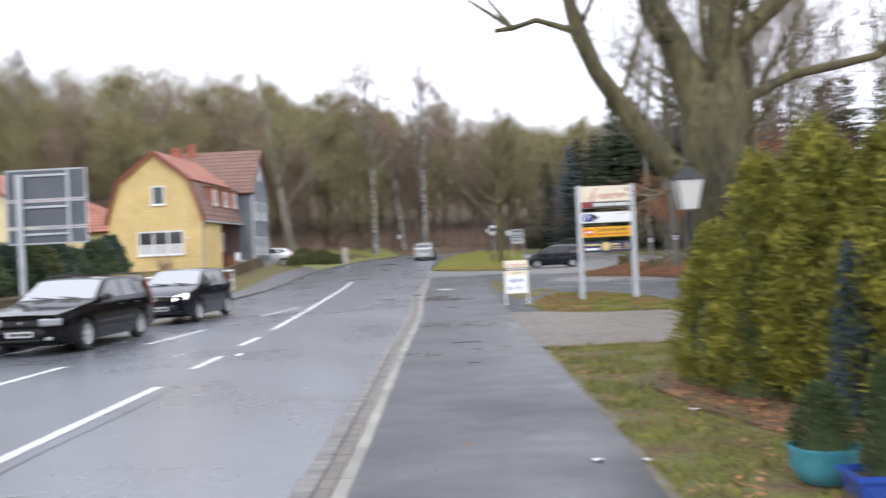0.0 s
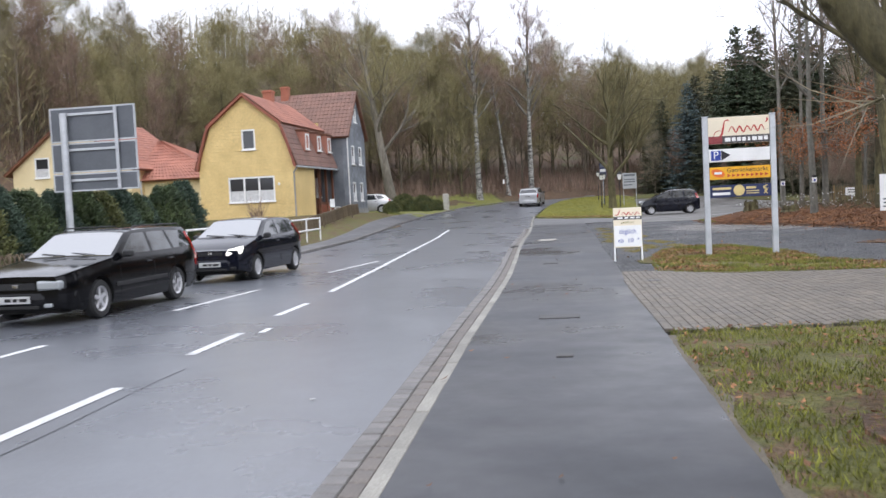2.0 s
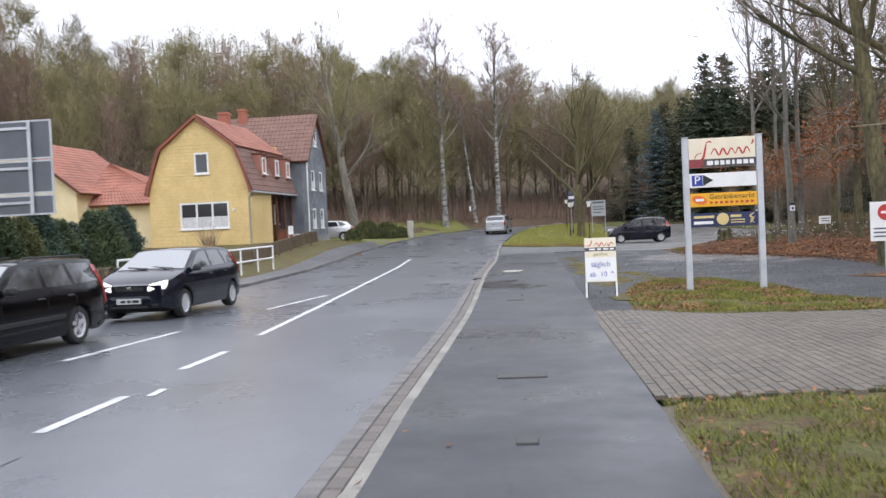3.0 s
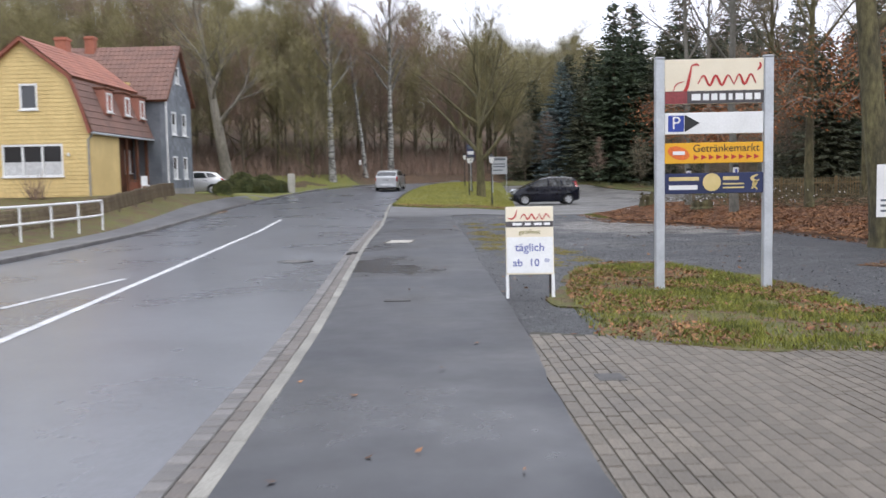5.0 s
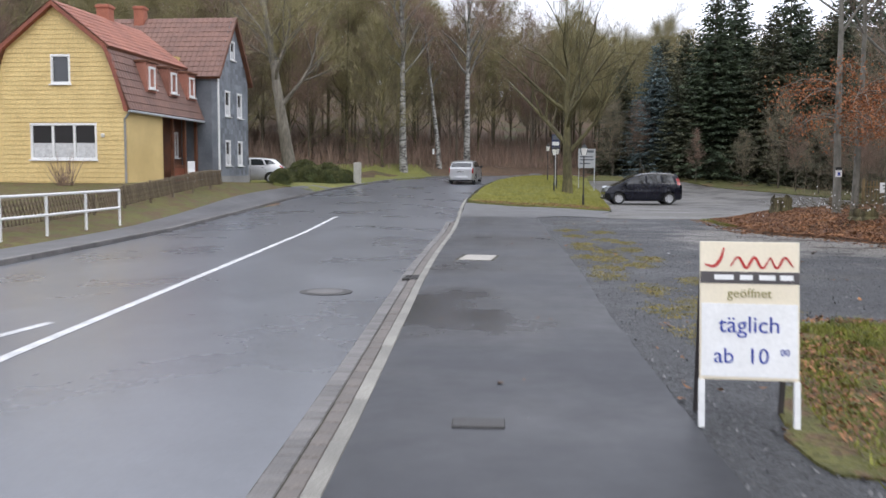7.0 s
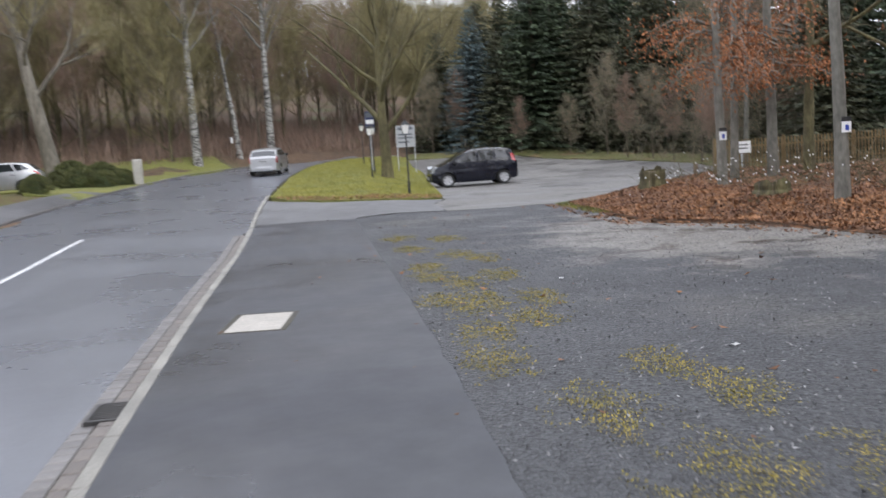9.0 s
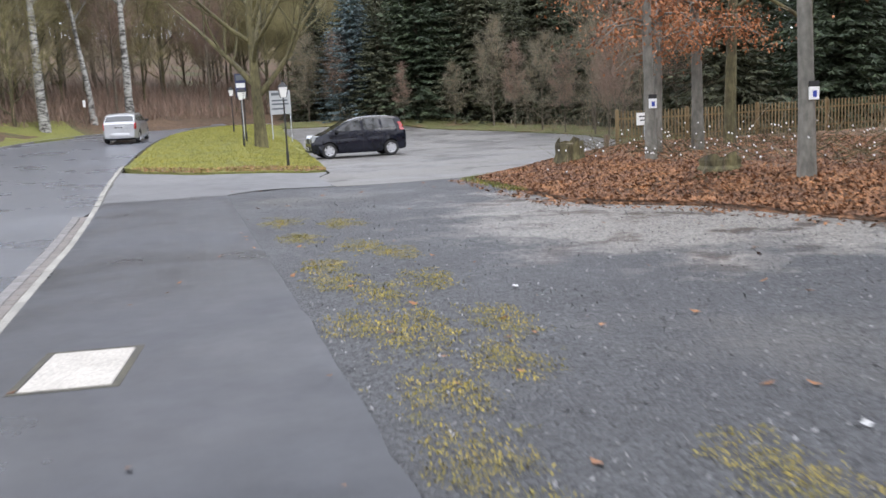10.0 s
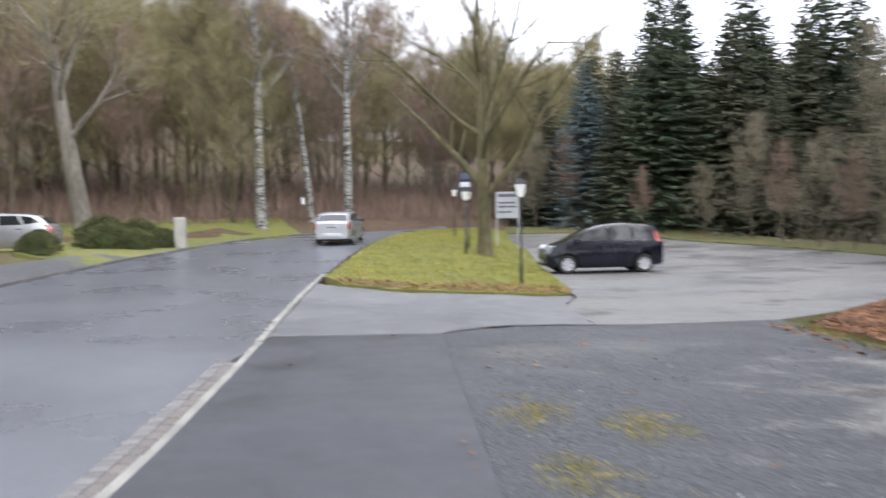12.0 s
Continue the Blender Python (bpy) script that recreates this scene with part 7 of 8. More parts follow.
M_BLUEPOT = surf("blue_glaze", (0.02, 0.06, 0.32), (0.04, 0.1, 0.42), 3, 30, (0.2, 0.35), 0.05, 0.002, coat=0.6, grain=0.1)
pot(3.02, 7.25, 0.21, 0.24, M_TURQ, "turquoise glazed round plant pot on the lawn")
pot(3.2, 6.75, 0.22, 0.2, M_BLUEPOT, "blue glazed square plant trough on the lawn", True)
BALL = conifer_bush(940, 2600, 0.2, 0.36, M_BOXCORE, 0.03)
plant("box_shrub", BALL, spot(3.02, 7.25, 0, 1.0) @ Matrix.Translation((0, 0, 0.2)), "clipped round box shrub in the turquoise pot", "shrub")
CONE = conifer_bush(941, 2600, 0.14, 0.62, M_BOXCORE, 0.03)
plant("box_cone", CONE, spot(3.2, 6.75) @ Matrix.Translation((0, 0, 0.16)), "clipped box cone in the blue trough", "shrub")

# grey garden shed behind the lattice fence
e = empty("garden_shed", Matrix.Translation((-13.6, 16.6, land(-13.6, 16.6))), "small garden shed with a pale grey roof", "shed")
part("body", boxed(-1.3, 1.3, -1.2, 1.2, -0.1, 1.5), M_FENCEWOOD, e)
bm = bmesh.new()
prism(bm, [(-1.5, 1.45), (0, 2.05), (1.5, 1.45), (1.5, 1.53), (0, 2.13), (-1.5, 1.53)], "y", -1.35, 1.35)
part("roof", bm, M_PLINTH, e, "pale grey sheet roof")
e = empty("garden_chair", spot(-15.2, 60.2) @ Matrix.Rotation(radians(70), 4, "Z"), "white plastic garden chair on the porch", "chair")
part("seat", boxed(-0.24, 0.24, -0.22, 0.22, 0.42, 0.46, 0.01), M_WHITE, e)
part("backrest", boxed(-0.24, 0.24, 0.2, 0.25, 0.46, 0.95, 0.015), M_WHITE, e)
for x in (-0.21, 0.21):
    for y in (-0.19, 0.21):
        part("leg", boxed(x - 0.02, x + 0.02, y - 0.02, y + 0.02, 0.0, 0.418), M_WHITE, e)
# bare shrub before the window
s = Sticks(951)
for k in range(70):
    a = s.rng.uniform(0, 6.28)
    s.twig(Vector((0.25 * math.cos(a), 0.25 * math.sin(a), -0.05)), Vector((s.rng.gauss(0, 0.28), s.rng.gauss(0, 0.28), 1)).normalized(), s.rng.uniform(0.7, 1.7), 0.016)
plant("bare_shrub", [s.mesh("crown", M_TWIGRED)], spot(-17.6, 53.2), "bare twiggy shrub before the house window", "shrub")


# ---- road markings, covers, kerb and paving pieces ----
def stripe(name, pts, width, label):
    """A painted line on the road; edges follow the land."""
    line = [Vector(p) for p in pts]
    full = []
    for a, b in zip(line, line[1:]):
        k = max(1, int((b - a).length / 1.5))
        full += [a.lerp(b, i / k) for i in range(k)]
    full.append(line[-1])
    l, r = [], []
    for i, p in enumerate(full):
        d = (full[min(i + 1, len(full) - 1)] - full[max(i - 1, 0)]).normalized()
        nrm = Vector((-d.y, d.x)) * width / 2
        l.append(p + nrm)
        r.append(p - nrm)
    bm = bmesh.new()
    rows = [[bm.verts.new((q.x, q.y, road_top(q.x, q.y) + 0.004)) for q in (a, b)] for a, b in zip(l, r)]
    for p, q in zip(rows, rows[1:]):
        bm.faces.new((p[0], p[1], q[1], q[0]))
    tagged(link(name, bm, M_LINE), label, "road marking", kind="structure")


def road_top(x, y):
    """Height of the road surface with its crown."""
    a = ramp(y, [p.y for p in line_l], [p.x for p in line_l])
    b = ramp(y, [p.y for p in line_g], [p.x for p in line_g])
    k = min(1.0, max(0.0, (x - a) / (b - a)))
    return land(x, y) - 0.03 + 0.03 * (1 - (2 * k - 1) ** 2)


WHITE_LINE = "worn white painted line on the asphalt"
for pts in ([(-2.75, 2), (-2.95, 7.4), (-3.17, 12.7)], [(-3.3, 14.4), (-3.36, 16.0)], [(-3.52, 17.7), (-3.56, 19.2)], [(-3.72, 21.0), (-4.2, 26.5), (-5.2, 37), (-6.1, 46.5), (-6.4, 50.0)],
            [(-4.3, 7.9), (-4.24, 10.92)], [(-5.67, 12.6), (-5.64, 15.35)], [(-5.6, 18.7), (-5.42, 21.9)], [(-5.18, 25.7), (-4.86, 29.2)]):
    stripe("road_line", pts, 0.12, WHITE_LINE)
stripe("road_line", [(-3.1, 16.0), (-3.13, 16.4)], 0.09, WHITE_LINE)


def cover(name, x, y, r, z, label, square=None, grate=False):
    e = empty(name, Matrix.Translation((x, y, z)) @ Matrix.Rotation(radians(3), 4, "Z"), label, "cover")
    if grate:
        w, h = square
        bm = bmesh.new()
        for x0, x1, y0, y1 in ((-w / 2, w / 2, -h / 2, -h / 2 + 0.03), (-w / 2, w / 2, h / 2 - 0.03, h / 2), (-w / 2, -w / 2 + 0.03, -h / 2 + 0.03, h / 2 - 0.03), (w / 2 - 0.03, w / 2, -h / 2 + 0.03, h / 2 - 0.03)):
            box(bm, x0, x1, y0, y1, -0.02, 0.012)
        part("frame", bm, M_CASTIRON, e)
        for i in range(9):
            yy = -h / 2 + 0.045 + i * (h - 0.09) / 8
            part("bar", boxed(-w / 2 + 0.031, w / 2 - 0.031, yy - 0.011, yy + 0.011, -0.015, 0.008), M_CASTIRON, e)
        part("shaft", boxed(-w / 2 + 0.03, w / 2 - 0.03, -h / 2 + 0.03, h / 2 - 0.03, -0.03, -0.0152), M_DARK, e)
    elif square:
        w, h = square
        part("lid", boxed(-w / 2, w / 2, -h / 2, h / 2, -0.02, 0.01, 0.006), M_CASTIRON, e)
    else:
        bm = bmesh.new()
        bmesh.ops.create_cone(bm, cap_ends=True, segments=40, radius1=r, radius2=r, depth=0.03, matrix=Matrix.Translation((0, 0, -0.009)))
        part("ring", bm, M_CASTIRON, e, "dark iron ring")
        bm = bmesh.new()
        bmesh.ops.create_cone(bm, cap_ends=True, segments=40, radius1=r * 0.68, radius2=r * 0.68, depth=0.03, matrix=Matrix.Translation((0, 0, -0.004)))
        part("lid", bm, M_SETT, e, "grey concrete-filled lid")


cover("manhole_cover", -2.55, 32.15, 0.36, road_top(-2.55, 32.15) + 0.002, "round manhole cover set in the road")
cover("drain_grate", -1.58, 33.85, 0, land(-1.58, 33.85) + 0.002, "iron drain grate in the gutter", (0.3, 0.5), True)
cover("service_cover", 0.57, 16.6, 0, land(0.57, 16.6) + 0.022, "dark iron service cover in the footway", (0.5, 0.32))
cover("service_cover", 0.75, 13.8, 0, land(0.75, 13.8) + 0.022, "small dark iron service cover in the footway", (0.16, 0.16))
cover("service_cover", -0.04, 25.75, 0, land(-0.04, 25.75) + 0.022, "dark iron service cover in the footway", (0.34, 0.2))
cover("service_cover", 1.95, 21.1, 0, land(1.95, 21.1) + 0.006, "iron service cover among the pavers", (0.22, 0.26))
e = empty("inspection_slab", Matrix.Translation((-0.8, 37.05, land(-0.8, 37.05) + 0.02)) @ Matrix.Rotation(radians(-4), 4, "Z"), "white concrete inspection slab in a rusty frame", "cover")
part("slab", boxed(-0.3, 0.3, -0.5, 0.5, -0.03, 0.006, 0.008), surf("white_concrete", (0.33, 0.305, 0.265), (0.46, 0.43, 0.38), 2, 40, (0.6, 0.8), 0.3, 0.003), e, "white concrete slab")
bm = bmesh.new()
for x0, x1, y0, y1 in ((-0.36, 0.36, -0.56, -0.505), (-0.36, 0.36, 0.505, 0.56), (-0.36, -0.305, -0.505, 0.505), (0.305, 0.36, -0.505, 0.505)):
    box(bm, x0, x1, y0, y1, -0.03, 0.003)
part("frame", bm, M_JOINT, e)

# flush kerb stones along the footway, then a raised pale kerb to the island
kerb = empty("kerb", Matrix(), "pale concrete kerb between footway and road", "kerb", kind="structure")
bed = [p + Vector((-0.42, 0)) for p in line_r if p.y < 49]
tagged(link("gutter_bed", ribbon(bed, line_r[:len(bed)], -0.03, 2, 0.12), M_JOINT), "dark joint mortar of the gutter", "gutter", kind="structure")
gut = empty("gutter", Matrix(), "two rows of grey gutter stones along the kerb", "gutter", kind="structure")


def along(y):
    """Kerb line at y: place and heading."""
    ys, xs = [p.y for p in line_r[:52]], [p.x for p in line_r[:52]]
    x = ramp(y, ys, xs)
    return x, math.atan2(ramp(y + 0.5, ys, xs) - ramp(y - 0.5, ys, xs), 1.0)


stone = setts = None
y, r = -6.0, random.Random(8)
while y < 62:
    ln = 0.98
    x, a = along(y + ln / 2)
    if stone is None:
        stone = part("kerb_stone", boxed(-0.115, 0.0, -ln / 2 + 0.004, ln / 2 - 0.004, -0.1, 0.0, 0.008), M_KERB, kerb)
        o = stone
    else:
        o = again(stone, kerb, Matrix())
    z = land(x, y) + (0.012 if y < 48 else 0.012 + 0.05 * ease(48, 52, y)) + r.uniform(-0.004, 0.004)
    o.matrix_basis = Matrix.Translation((x + r.uniform(-0.004, 0.004), y + ln / 2, z)) @ Matrix.Rotation(-a, 4, "Z") @ Matrix.Rotation(math.atan((land(x, y + 1) - land(x, y)) / 1.0), 4, "X")
    y += ln
M_SLAB = surf("pinkish_gutter_slab", (0.09, 0.079, 0.07), (0.175, 0.152, 0.132), 2.5, 50, (0.45, 0.75), 0.4, 0.004, vary=0.15)
y = 4.0
count = 0
rest = bmesh.new()
while y < 48.5:
    x, a = along(y)
    m = Matrix.Translation((x - 0.335, y, land(x, y) - 0.02 + r.uniform(-0.004, 0.004))) @ Matrix.Rotation(-a + r.uniform(-0.03, 0.03), 4, "Z")
    if count < 298 and y > 6.5:
        if setts is None:
            setts = part("gutter_stone", boxed(-0.072, 0.072, -0.073, 0.073, -0.06, 0.0, 0.008), M_SETT, gut)
            o = setts
        else:
            o = again(setts, gut, Matrix())
        o.matrix_basis = m
        count += 1
    else:
        box(rest, -0.072, 0.072, -0.073, 0.073, -0.06, 0.0, 0.0, m)
    y += 0.157
slab = None
y = 4.0
while y < 48.2:
    x, a = along(y + 0.125)
    if slab is None:
        slab = part("gutter_slab", boxed(-0.118, 0.0, -0.119, 0.119, -0.06, 0.0, 0.008), M_SLAB, gut)
        o = slab
    else:
        o = again(slab, gut, Matrix())
    o.matrix_basis = Matrix.Translation((x - 0.12, y + 0.125, land(x, y) + 0.002 + r.uniform(-0.003, 0.003))) @ Matrix.Rotation(-a, 4, "Z")
    y += 0.25
tagged(part("further_gutter_stones", rest, M_SETT, gut), kind="stuff")
# far kerb
fk = empty("far_kerb", Matrix(), "dark granite kerb of the far footway", "kerb", kind="structure")
st = None
for i in range(0, len(line_l) - 14):
    p, q = line_l[i], line_l[i + 1]
    k = max(1, round((q - p).length / 1.0))
    for j in range(k):
        u, w = p.lerp(q, j / k), p.lerp(q, (j + 1) / k)
        if not -4 < u.y < 92:
            continue
        c = (u + w) / 2
        if st is None:
            st = part("kerb_stone", boxed(-0.13, 0.0, -0.485, 0.485, -0.15, 0.0, 0.012), M_SETT, fk)
            o = st
        else:
            o = again(st, fk, Matrix())
        a = math.atan2(w.x - u.x, w.y - u.y)
        o.matrix_basis = Matrix.Translation((c.x, c.y, land(c.x, c.y) + 0.075)) @ Matrix.Rotation(-a, 4, "Z") @ Matrix.Rotation(math.atan(land(c.x, c.y + 0.5) - land(c.x, c.y - 0.5)), 4, "X") @ Matrix.Diagonal((1, (w - u).length / 0.99, 1, 1))

# paved crossing: concrete pavers in stretcher bond
PAVE = [(1.76, 15.5), (2.0, 15.38), (4.0, 15.68), (12, 15.95), (12, 24.0), (9.5, 24.0), (6.5, 22.6), (4.4, 22.3), (3.2, 22.5), (2.25, 23.0), (1.5, 23.3), (1.44, 23.0), (1.5, 20)]
tagged(link("paver_bed", patch(PAVE, 0.003, 1.0, 0.08), M_JOINT), "dark sandy joints of the paved crossing", "paving", kind="structure")
PAVE_WIDE = [(1.6, 15.5), (1.76, 15.45)] + PAVE[1:10] + [(1.3, 23.1), (1.25, 20)]
pv = empty("paved_crossing", Matrix(), "grey-beige concrete pavers of the driveway crossing", "paving", kind="structure")


def inside(x, y, poly):
    hit = False
    for (x0, y0), (x1, y1) in zip(poly, poly[1:] + poly[:1]):
        if (y0 > y) != (y1 > y) and x < (x1 - x0) * (y - y0) / (y1 - y0) + x0:
            hit = not hit
    return hit


first, count, rest = None, 0, []
turn = Matrix.Rotation(radians(93), 4, "Z")
for j in range(-106, 10):
    for i in range(-4, 46):
        c = turn @ Vector(((i + 0.5 * (j % 2)) * 0.205, j * 0.105, 0)) + Vector((1.3, 15.2, 0))
        if not inside(c.x, c.y, PAVE_WIDE):
            continue
        m = Matrix.Translation((c.x, c.y, land(c.x, c.y) + 0.012 + r.uniform(-0.002, 0.002))) @ turn @ Matrix.Rotation(r.uniform(-0.012, 0.012), 4, "Z")
        if count < 298 and c.x < 3.4 and c.y > 17.5:
            if first is None:
                first = part("paver", boxed(-0.1, 0.1, -0.05, 0.05, -0.05, 0.0, 0.005), M_PAVER, pv)
                o = first
            else:
                o = again(first, pv, Matrix())
            o.matrix_basis = m
            count += 1
        else:
            rest.append(m)
v, f = [], []
corner = [(sx * w, sy * (w - 0.05), z) for w, z in ((0.1, -0.04), (0.096, 0.0)) for sx, sy in ((-1, -1), (1, -1), (1, 1), (-1, 1))]
for m in rest:
    b = len(v)
    v += [m @ Vector(q) for q in corner]
    f += [(b + 4, b + 5, b + 6, b + 7), (b, b + 1, b + 5, b + 4), (b + 1, b + 2, b + 6, b + 5), (b + 2, b + 3, b + 7, b + 6), (b + 3, b, b + 4, b + 7)]
me = bpy.data.meshes.new("further_pavers")
me.from_pydata(v, [], f)
me.materials.append(surf("paver_concrete_rest", (0.105, 0.09, 0.072), (0.185, 0.16, 0.128), 1.0, 60, (0.5, 0.8), 0.4, 0.004, island=0.16))
o = new("further_pavers", me)
o.parent = pv
tagged(o, kind="stuff")

# ---- leaves, grass and moss ----
M_LEAFLITTER = leafy("fallen_leaves", (0.12, 0.052, 0.025), (0.32, 0.155, 0.068), 0.6)
M_BLADE = leafy("grass_blades", (0.085, 0.105, 0.013), (0.25, 0.245, 0.04), 0.5, 3.0)
M_MOSS = leafy("yellow_moss", (0.15, 0.135, 0.022), (0.34, 0.26, 0.06), 0.5, 3.0)


def strew(name, n, poly, size, mat, label, category, dens=None, lift=0.0, tilt=0.35, seed=1):
    s = Sticks(seed)
    xs, ys = [p[0] for p in poly], [p[1] for p in poly]
    done = 0
    for _ in range(n * 20):
        x, y = s.rng.uniform(min(xs), max(xs)), s.rng.uniform(min(ys), max(ys))
        if not inside(x, y, poly) or (dens and s.rng.random() > dens(x, y)):
            continue
        s.leaf(Vector((x, y, land(x, y) + lift + 0.012 + s.rng.random() * size * 0.5)), size * s.rng.uniform(0.6, 1.4), tilt)
        done += 1
        if done >= n:
            break
    tagged(new(name, s.mesh(name, mat)), label, category, kind="stuff")


def blades(name, n, poly, h, mat, label, dens=None, lift=0.0, seed=1):
    s = Sticks(seed)
    xs, ys = [p[0] for p in poly], [p[1] for p in poly]
    done = 0
    for _ in range(n * 20):
        x, y = s.rng.uniform(min(xs), max(xs)), s.rng.uniform(min(ys), max(ys))
        if not inside(x, y, poly) or (dens and s.rng.random() > dens(x, y)):
            continue
        b = len(s.v)
        a, hh = s.rng.uniform(0, 6.28), h * s.rng.uniform(0.5, 1.5)
        p = Vector((x, y, land(x, y) + lift - 0.01))
        u = Vector((math.cos(a), math.sin(a), 0)) * h * 0.13
        s.v += [p - u, p + u, p + Vector((s.rng.gauss(0, 0.5) * hh, s.rng.gauss(0, 0.5) * hh, hh))]
        s.f.append((b, b + 1, b + 2))
        done += 1
        if done >= n:
            break
    tagged(new(name, s.mesh(name, mat)), label, "grass", kind="stuff")


def patchy(scale, cut, seed=0.0):
    return lambda x, y: 1.0 if noise.noise((x * scale, y * scale, seed)) > cut else 0.06


NEARLAWN = [(2.08, 5), (2.05, 7), (1.99, 10), (1.87, 13), (1.8, 15.2), (4.0, 15.6), (6, 15.7), (6, 5)]
blades("lawn_grass", 26000, NEARLAWN, 0.05, M_BLADE, "short thin winter grass on the lawn", patchy(1.3, -0.25), 0.02, 1)
blades("verge_grass", 30000, VERGE, 0.06, M_BLADE, "green grass tufts on the sign verge", lambda x, y: ease(1.7, 3.2, x) * (1.0 if noise.noise((x * 1.1, y * 1.1, 0.0)) > -0.12 else 0.1), 0.008, 2)
blades("island_grass", 60000, ISLE, 0.06, leafy("island_blades", (0.16, 0.165, 0.028), (0.36, 0.33, 0.07), 0.4), "mossy grass on the traffic island", None, 0.07, 3)
strew("bed_leaves", 60000, [(6.0, 51.2), (6.1, 48.6), (6.1, 45.2), (7.4, 43.6), (8.1, 41.3), (9.4, 37.3), (9.9, 34), (14, 34), (17, 42), (17, 54), (12, 57.5), (10.5, 56.6), (7.6, 53.2)], 0.04, M_LEAFLITTER, "thick layer of russet fallen leaves", "leaf litter", lambda x, y: 1.0 if x < ramp(y, (34, 37.3, 41.3, 43.6, 45.2, 48.6, 51.2, 53.2, 56.6), (12.5, 12.0, 11.0, 10.4, 9.3, 9.0, 8.6, 9.5, 12)) + noise.noise((x, y, 4.0)) else 0.22, 0.06, 0.5, 4)
strew("bed_edge_leaves", 900, [(5.4, 51.8), (5.5, 44.8), (6.9, 43.0), (7.6, 40.8), (9.0, 36.8), (9.4, 33.4), (9.9, 34), (9.4, 37.3), (8.1, 41.3), (7.4, 43.6), (6.1, 45.2), (6.0, 51.2)], 0.04, M_LEAFLITTER, "loose russet leaves blown onto the gravel", "leaf litter", lambda x, y: 0.3 if noise.noise((x, y, 0)) < 0 else 1.0, 0.0, 0.4, 14)
blades("bed_grass", 2600, [(5.7, 51.6), (5.8, 48), (6.3, 47.5), (6.9, 50.5), (8.3, 52.6), (7.6, 53.4)], 0.06, M_BLADE, "grass tufts at the tip of the leaf bed", None, 0.02, 15)
strew("verge_leaves", 4800, VERGE, 0.026, M_LEAFLITTER, "brown leaves among the verge grass", "leaf litter", patchy(0.9, 0.02, 3.0), 0.03, 0.6, 5)
strew("lawn_leaves", 1300, NEARLAWN, 0.028, M_LEAFLITTER, "scattered brown leaves on the lawn", "leaf litter", patchy(0.8, 0.05, 5.0), 0.04, 0.4, 6)
HEDGEFOOT = [(2.75, 11.3), (2.8, 9.8), (3.35, 8.6), (3.9, 7.4), (4.4, 6.4), (5.4, 6.4), (5.2, 9.5), (4.2, 11.6)]
tagged(link("hedge_soil", patch(ragged(HEDGEFOOT, 0.1), 0.035, 0.5, 0.2, 0.03), M_SOIL), "brown leaf-strewn soil under the thuja hedge", "soil", kind="structure")
strew("hedge_litter", 1500, HEDGEFOOT, 0.026, M_LEAFLITTER, "brown leaves under the thuja hedge", "leaf litter", None, 0.06, 0.5, 16)
strew("tree_verge_leaves", 5000, TREEVERGE, 0.035, M_LEAFLITTER, "russet leaves under the old trees", "leaf litter", patchy(0.7, -0.1, 2.0), 0.02, 0.5, 17)
blades("tree_verge_grass", 9000, TREEVERGE, 0.06, M_BLADE, "sparse grass under the old trees", patchy(0.8, 0.0, 6.0), 0.01, 18)
strew("yard_leaves", 160, GRAVEL, 0.04, M_LEAFLITTER, "a few fallen leaves on the gravel", "leaf litter", None, 0.0, 0.3, 7)
strew("island_leaves", 1500, [(-2.6, 60.5), (-2.0, 58.6), (-0.45, 56.8), (1.1, 56.3), (2.4, 56.6), (3.2, 57.6), (3.3, 59.2), (0, 58.2), (-2.2, 60.6)], 0.05, M_LEAFLITTER, "pale leaves along the island edge", "leaf litter", None, 0.06, 0.4, 8)
strew("footway_leaves", 36, [(0.0, 6), (1.8, 8), (1.3, 30), (0.5, 45), (-1.5, 45), (-0.9, 30)], 0.03, M_LEAFLITTER, "single wet leaves on the footway", "leaf litter", None, 0.02, 0.2, 9)
# moss cushions in the strip of gravel along the footway
MOSS = [(1.5, 24), (1.3, 29), (1.1, 34), (0.8, 40), (0.6, 46.5), (2.6, 46.5), (3.0, 41), (3.3, 36), (3.6, 31), (2.8, 29)]
CUSHIONS = [(1.25, 43.2), (1.9, 42.0), (2.25, 41.3), (1.3, 40.6), (2.25, 39.3), (1.35, 39.6), (1.7, 38.7), (1.3, 37.5), (1.65, 37.5), (2.35, 37.3), (1.6, 36.9), (2.1, 36.2),
            (1.4, 34.4), (1.9, 32.8), (1.85, 30.9), (2.3, 31.5), (2.9, 33.0), (2.35, 30.5), (2.7, 33.8), (3.1, 31.2), (1.5, 35.6), (2.0, 29.4), (1.1, 45.2), (2.0, 44.6)]


def cushion(x, y):
    d = min(math.hypot((x - a) / 0.32, (y - b) / 0.62) for a, b in CUSHIONS)
    return max(0.0, 1.15 - d + 0.75 * noise.noise((x * 4.5, y * 4.5, 1.0))) * 0.8


strew("moss_tufts", 20000, MOSS, 0.0105, M_MOSS, "yellow-green moss tufts in the gravel", "moss", cushion, 0.0, 0.7, 10)
s = Sticks(61)
for i in range(11000):
    x, y = s.rng.uniform(0.9, 8.0), s.rng.uniform(24, 49)
    if inside(x, y, GRAVEL):
        s.leaf(Vector((x, y, land(x, y) + 0.006)), s.rng.uniform(0.008, 0.022), 0.7)
tagged(new("loose_stones", s.mesh("loose_stones", leafy("grey_stones", (0.06, 0.06, 0.062), (0.3, 0.295, 0.29), 0.6, 3.0))), "loose grey stones on the gravel yard", "gravel", kind="stuff")
s = Sticks(62)
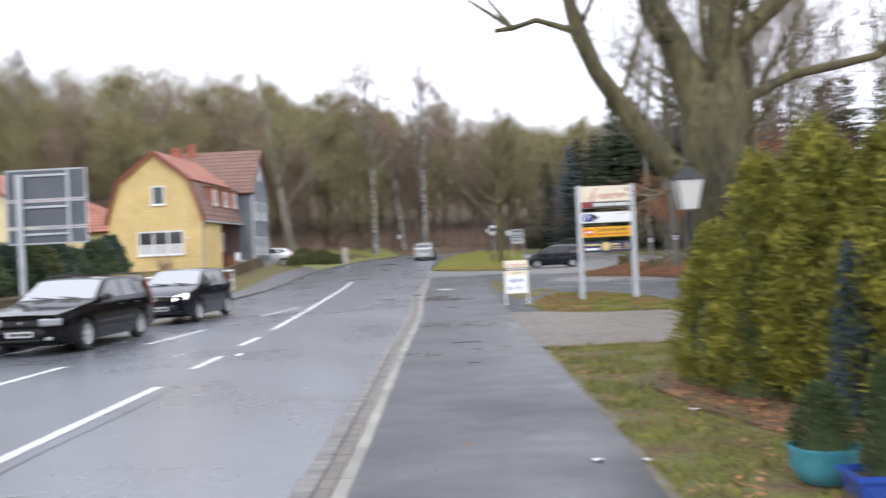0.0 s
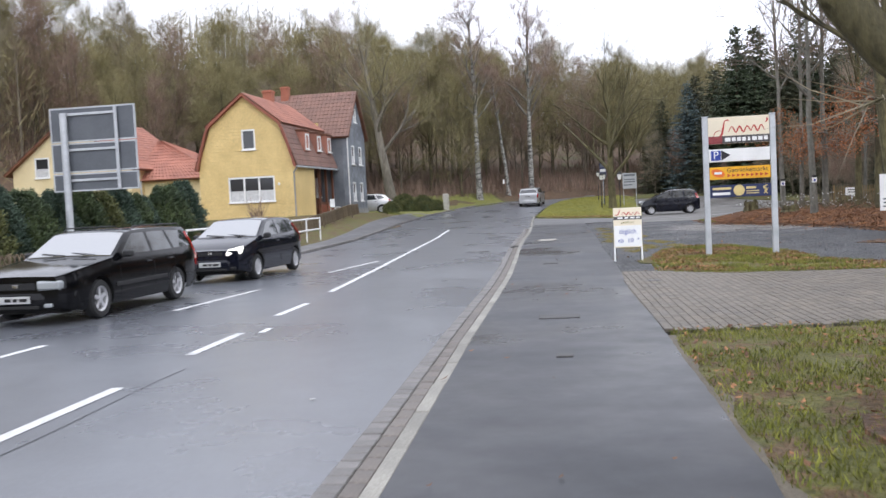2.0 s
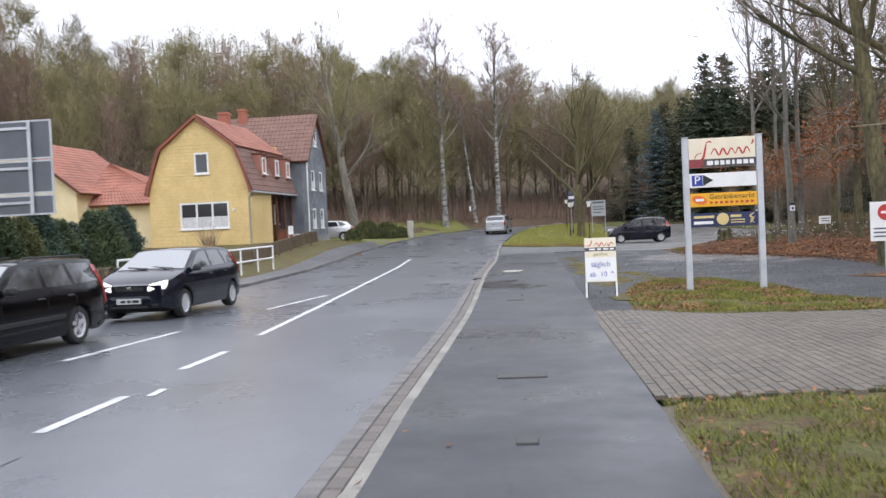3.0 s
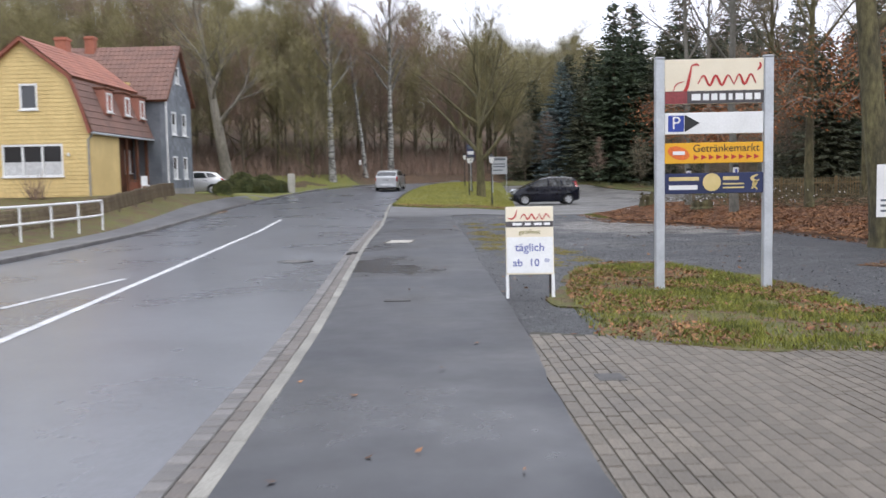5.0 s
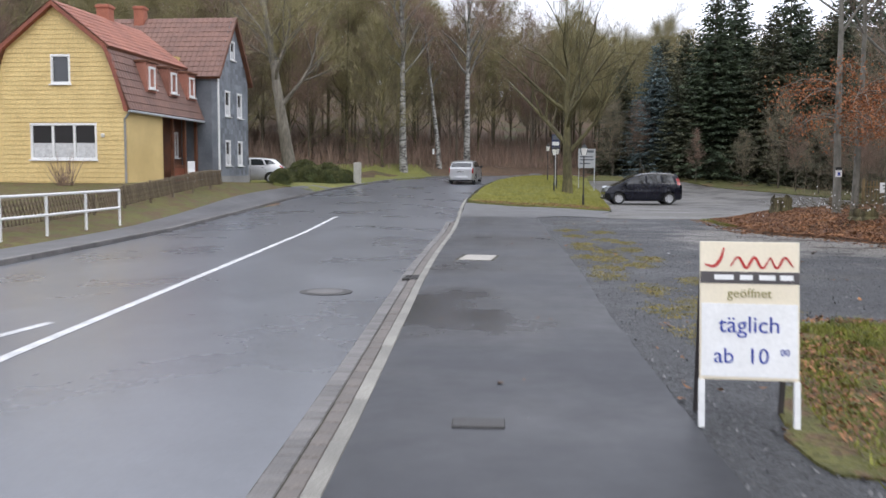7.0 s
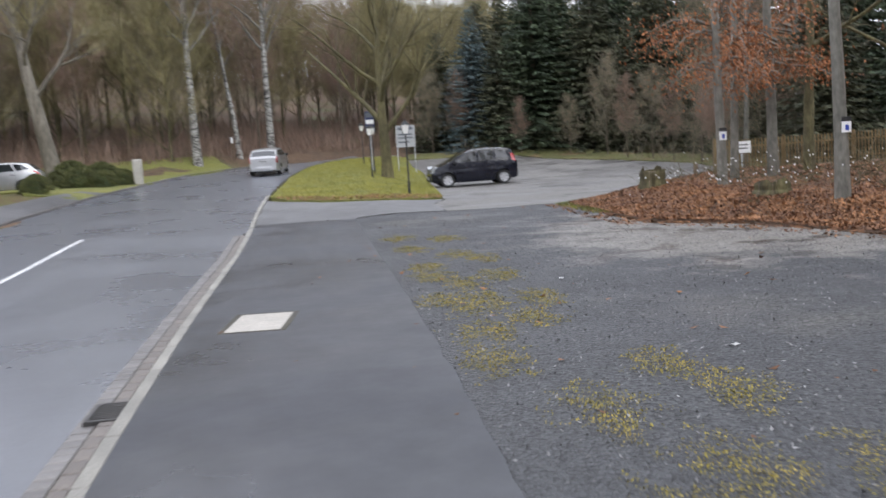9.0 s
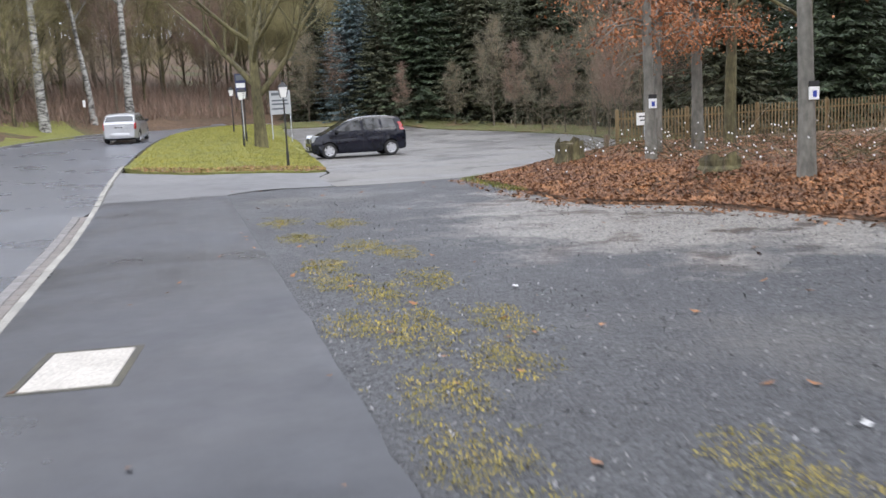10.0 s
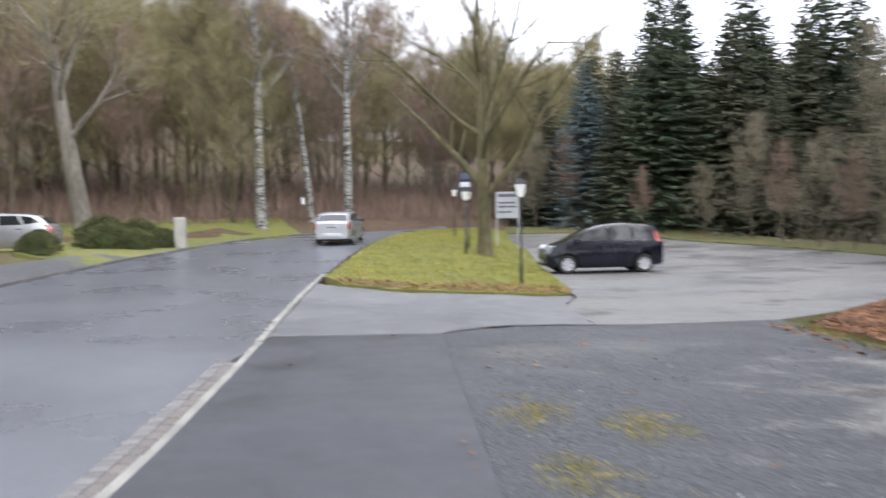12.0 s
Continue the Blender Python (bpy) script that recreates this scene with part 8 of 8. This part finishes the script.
for i in range(420):
    x, y = s.rng.gauss(10.3, 1.5), s.rng.gauss(46.5, 2.4)
    p = Vector((x, y, land(x, y) + s.rng.uniform(0.15, 0.75)))
    if inside(x, y, BED):
        s.twig(Vector((x, y, land(x, y))), (p - Vector((x, y, land(x, y)))).normalized(), (p.z - land(x, y)) * 1.05, 0.003)
tagged(new("berry_stems", s.mesh("berry_stems", M_TWIGRED)), "thin stems of the snowberry shrubs", "shrub", kind="stuff")
bm = bmesh.new()
for i in range(130):
    x, y = s.rng.gauss(10.0, 1.7), s.rng.gauss(46.5, 2.2)
    if inside(x, y, BED):
        bmesh.ops.create_icosphere(bm, subdivisions=1, radius=0.019, matrix=Matrix.Translation((x, y, land(x, y) + s.rng.uniform(0.2, 0.8))))
tagged(link("snowberries", bm, M_WHITE), "white snowberries on bare shrubs", "berries", kind="stuff")

s = Sticks(63)
for i in range(1500):
    x, y = s.rng.uniform(7.6, 17), s.rng.uniform(42, 55)
    near = ramp(y, (42, 45, 48.6, 51.2, 55), (11.0, 9.6, 8.6, 8.0, 10.5))
    if x < near or not inside(x, y, BED):
        continue
    a = s.rng.uniform(0, 6.28)
    s.twig(Vector((x, y, land(x, y) + s.rng.uniform(0.02, 0.25))), Vector((math.cos(a), math.sin(a), s.rng.uniform(-0.1, 0.7))).normalized(), s.rng.uniform(0.3, 1.1), s.rng.uniform(0.005, 0.012))
tagged(new("brash", s.mesh("brash", M_DARKBARK)), "dark cut branches and bramble lying in the leaf bed", "brash", kind="stuff")

# bare soil between footway and lawn, a tar seam in the road, scraps of paper
wid = [0.03 + 0.16 * max(0.0, noise.noise((0, p.y * 1.3, 4.0)) + 0.1) for p in walk_r]
sel = [i for i, p in enumerate(walk_r) if 2 < p.y < 15]
tagged(link("soil_edge", ribbon([walk_r[i] + Vector((-0.01, 0)) for i in sel], [walk_r[i] + Vector((wid[i], 0)) for i in sel], 0.021, 2, 0.1), surf("grey_soil", (0.08, 0.068, 0.05), (0.17, 0.145, 0.105), 2.5, 40, (0.8, 0.95), 0.6, 0.01)), "strip of bare grey soil along the footway", "soil", kind="structure")
seam_pts = [Vector((-2.72 - 0.04 * (yy - 8) + 0.05 * noise.noise((0, yy * 0.5, 0)), yy)) for yy in np.arange(8.0, 14.0, 0.4)]
bm = bmesh.new()
rows = [[bm.verts.new((q.x + d, q.y, road_top(q.x, q.y) + 0.003)) for d in (-0.006, 0.006 * (1 + noise.noise((q.y, 3, 1))))] for q in seam_pts]
for p, q in zip(rows, rows[1:]):
    bm.faces.new((p[0], p[1], q[1], q[0]))
tagged(link("road_seam", bm, M_PATH), "dark tar seam along the road", "road seam", kind="structure")
for x, y, a in ((1.72, 7.95, 0.4), (2.05, 7.9, 1.0), (2.75, 9.6, 0.2), (-1.2, 12.2, 0.6), (6.1, 50.2, 0.4), (3.4, 34.2, 0.5), (2.9, 38.5, 1.2)):
    bm = bmesh.new()
    v0 = [bm.verts.new((0.05 * cx, 0.035 * cy, 0.004 + 0.01 * cz)) for cx, cy, cz in ((-1, -1, 0), (0.2, -1.1, 1), (1, -0.6, 0), (1.1, 0.9, 0.6), (-0.1, 1, 0.2), (-0.9, 0.8, 1))]
    f0 = bm.faces.new(v0)
    bmesh.ops.solidify(bm, geom=[f0], thickness=0.002)
    o = link("paper_scrap", bm, M_WHITE)
    o.matrix_basis = Matrix.Translation((x, y, land(x, y) + (0.025 if x < 2.2 else 0.05 if y < 16 else 0.012) - (0.04 if x < -0.8 else 0))) @ Matrix.Rotation(a, 4, "Z") @ Matrix.Scale(0.5 if x < -0.8 else 0.8, 4)
    tagged(o, "crumpled scrap of white paper on the ground", "litter", "paper scraps")

# a dark crack where the apron meets the gravel
bm = bmesh.new()
r = random.Random(71)
prev = None
for i in range(34):
    x = 0.35 + i * 0.085
    y = ramp(x, (0.3, 0.8, 1.68, 2.7), (50.45, 50.97, 51.3, 51.65)) + 0.1 * noise.noise((x * 2.2, 0, 4.0)) + r.uniform(-0.02, 0.02)
    w = 0.012 + 0.03 * max(0.0, noise.noise((x * 3, 1, 1)) + 0.3)
    pair = [bm.verts.new((x, y - w, land(x, y) + 0.018)), bm.verts.new((x, y + w, land(x, y) + 0.018))]
    if prev:
        bm.faces.new((prev[0], pair[0], pair[1], prev[1]))
    prev = pair
tagged(link("apron_crack", bm, M_JOINT), "dark crack along the edge of the old asphalt", "crack", kind="structure")
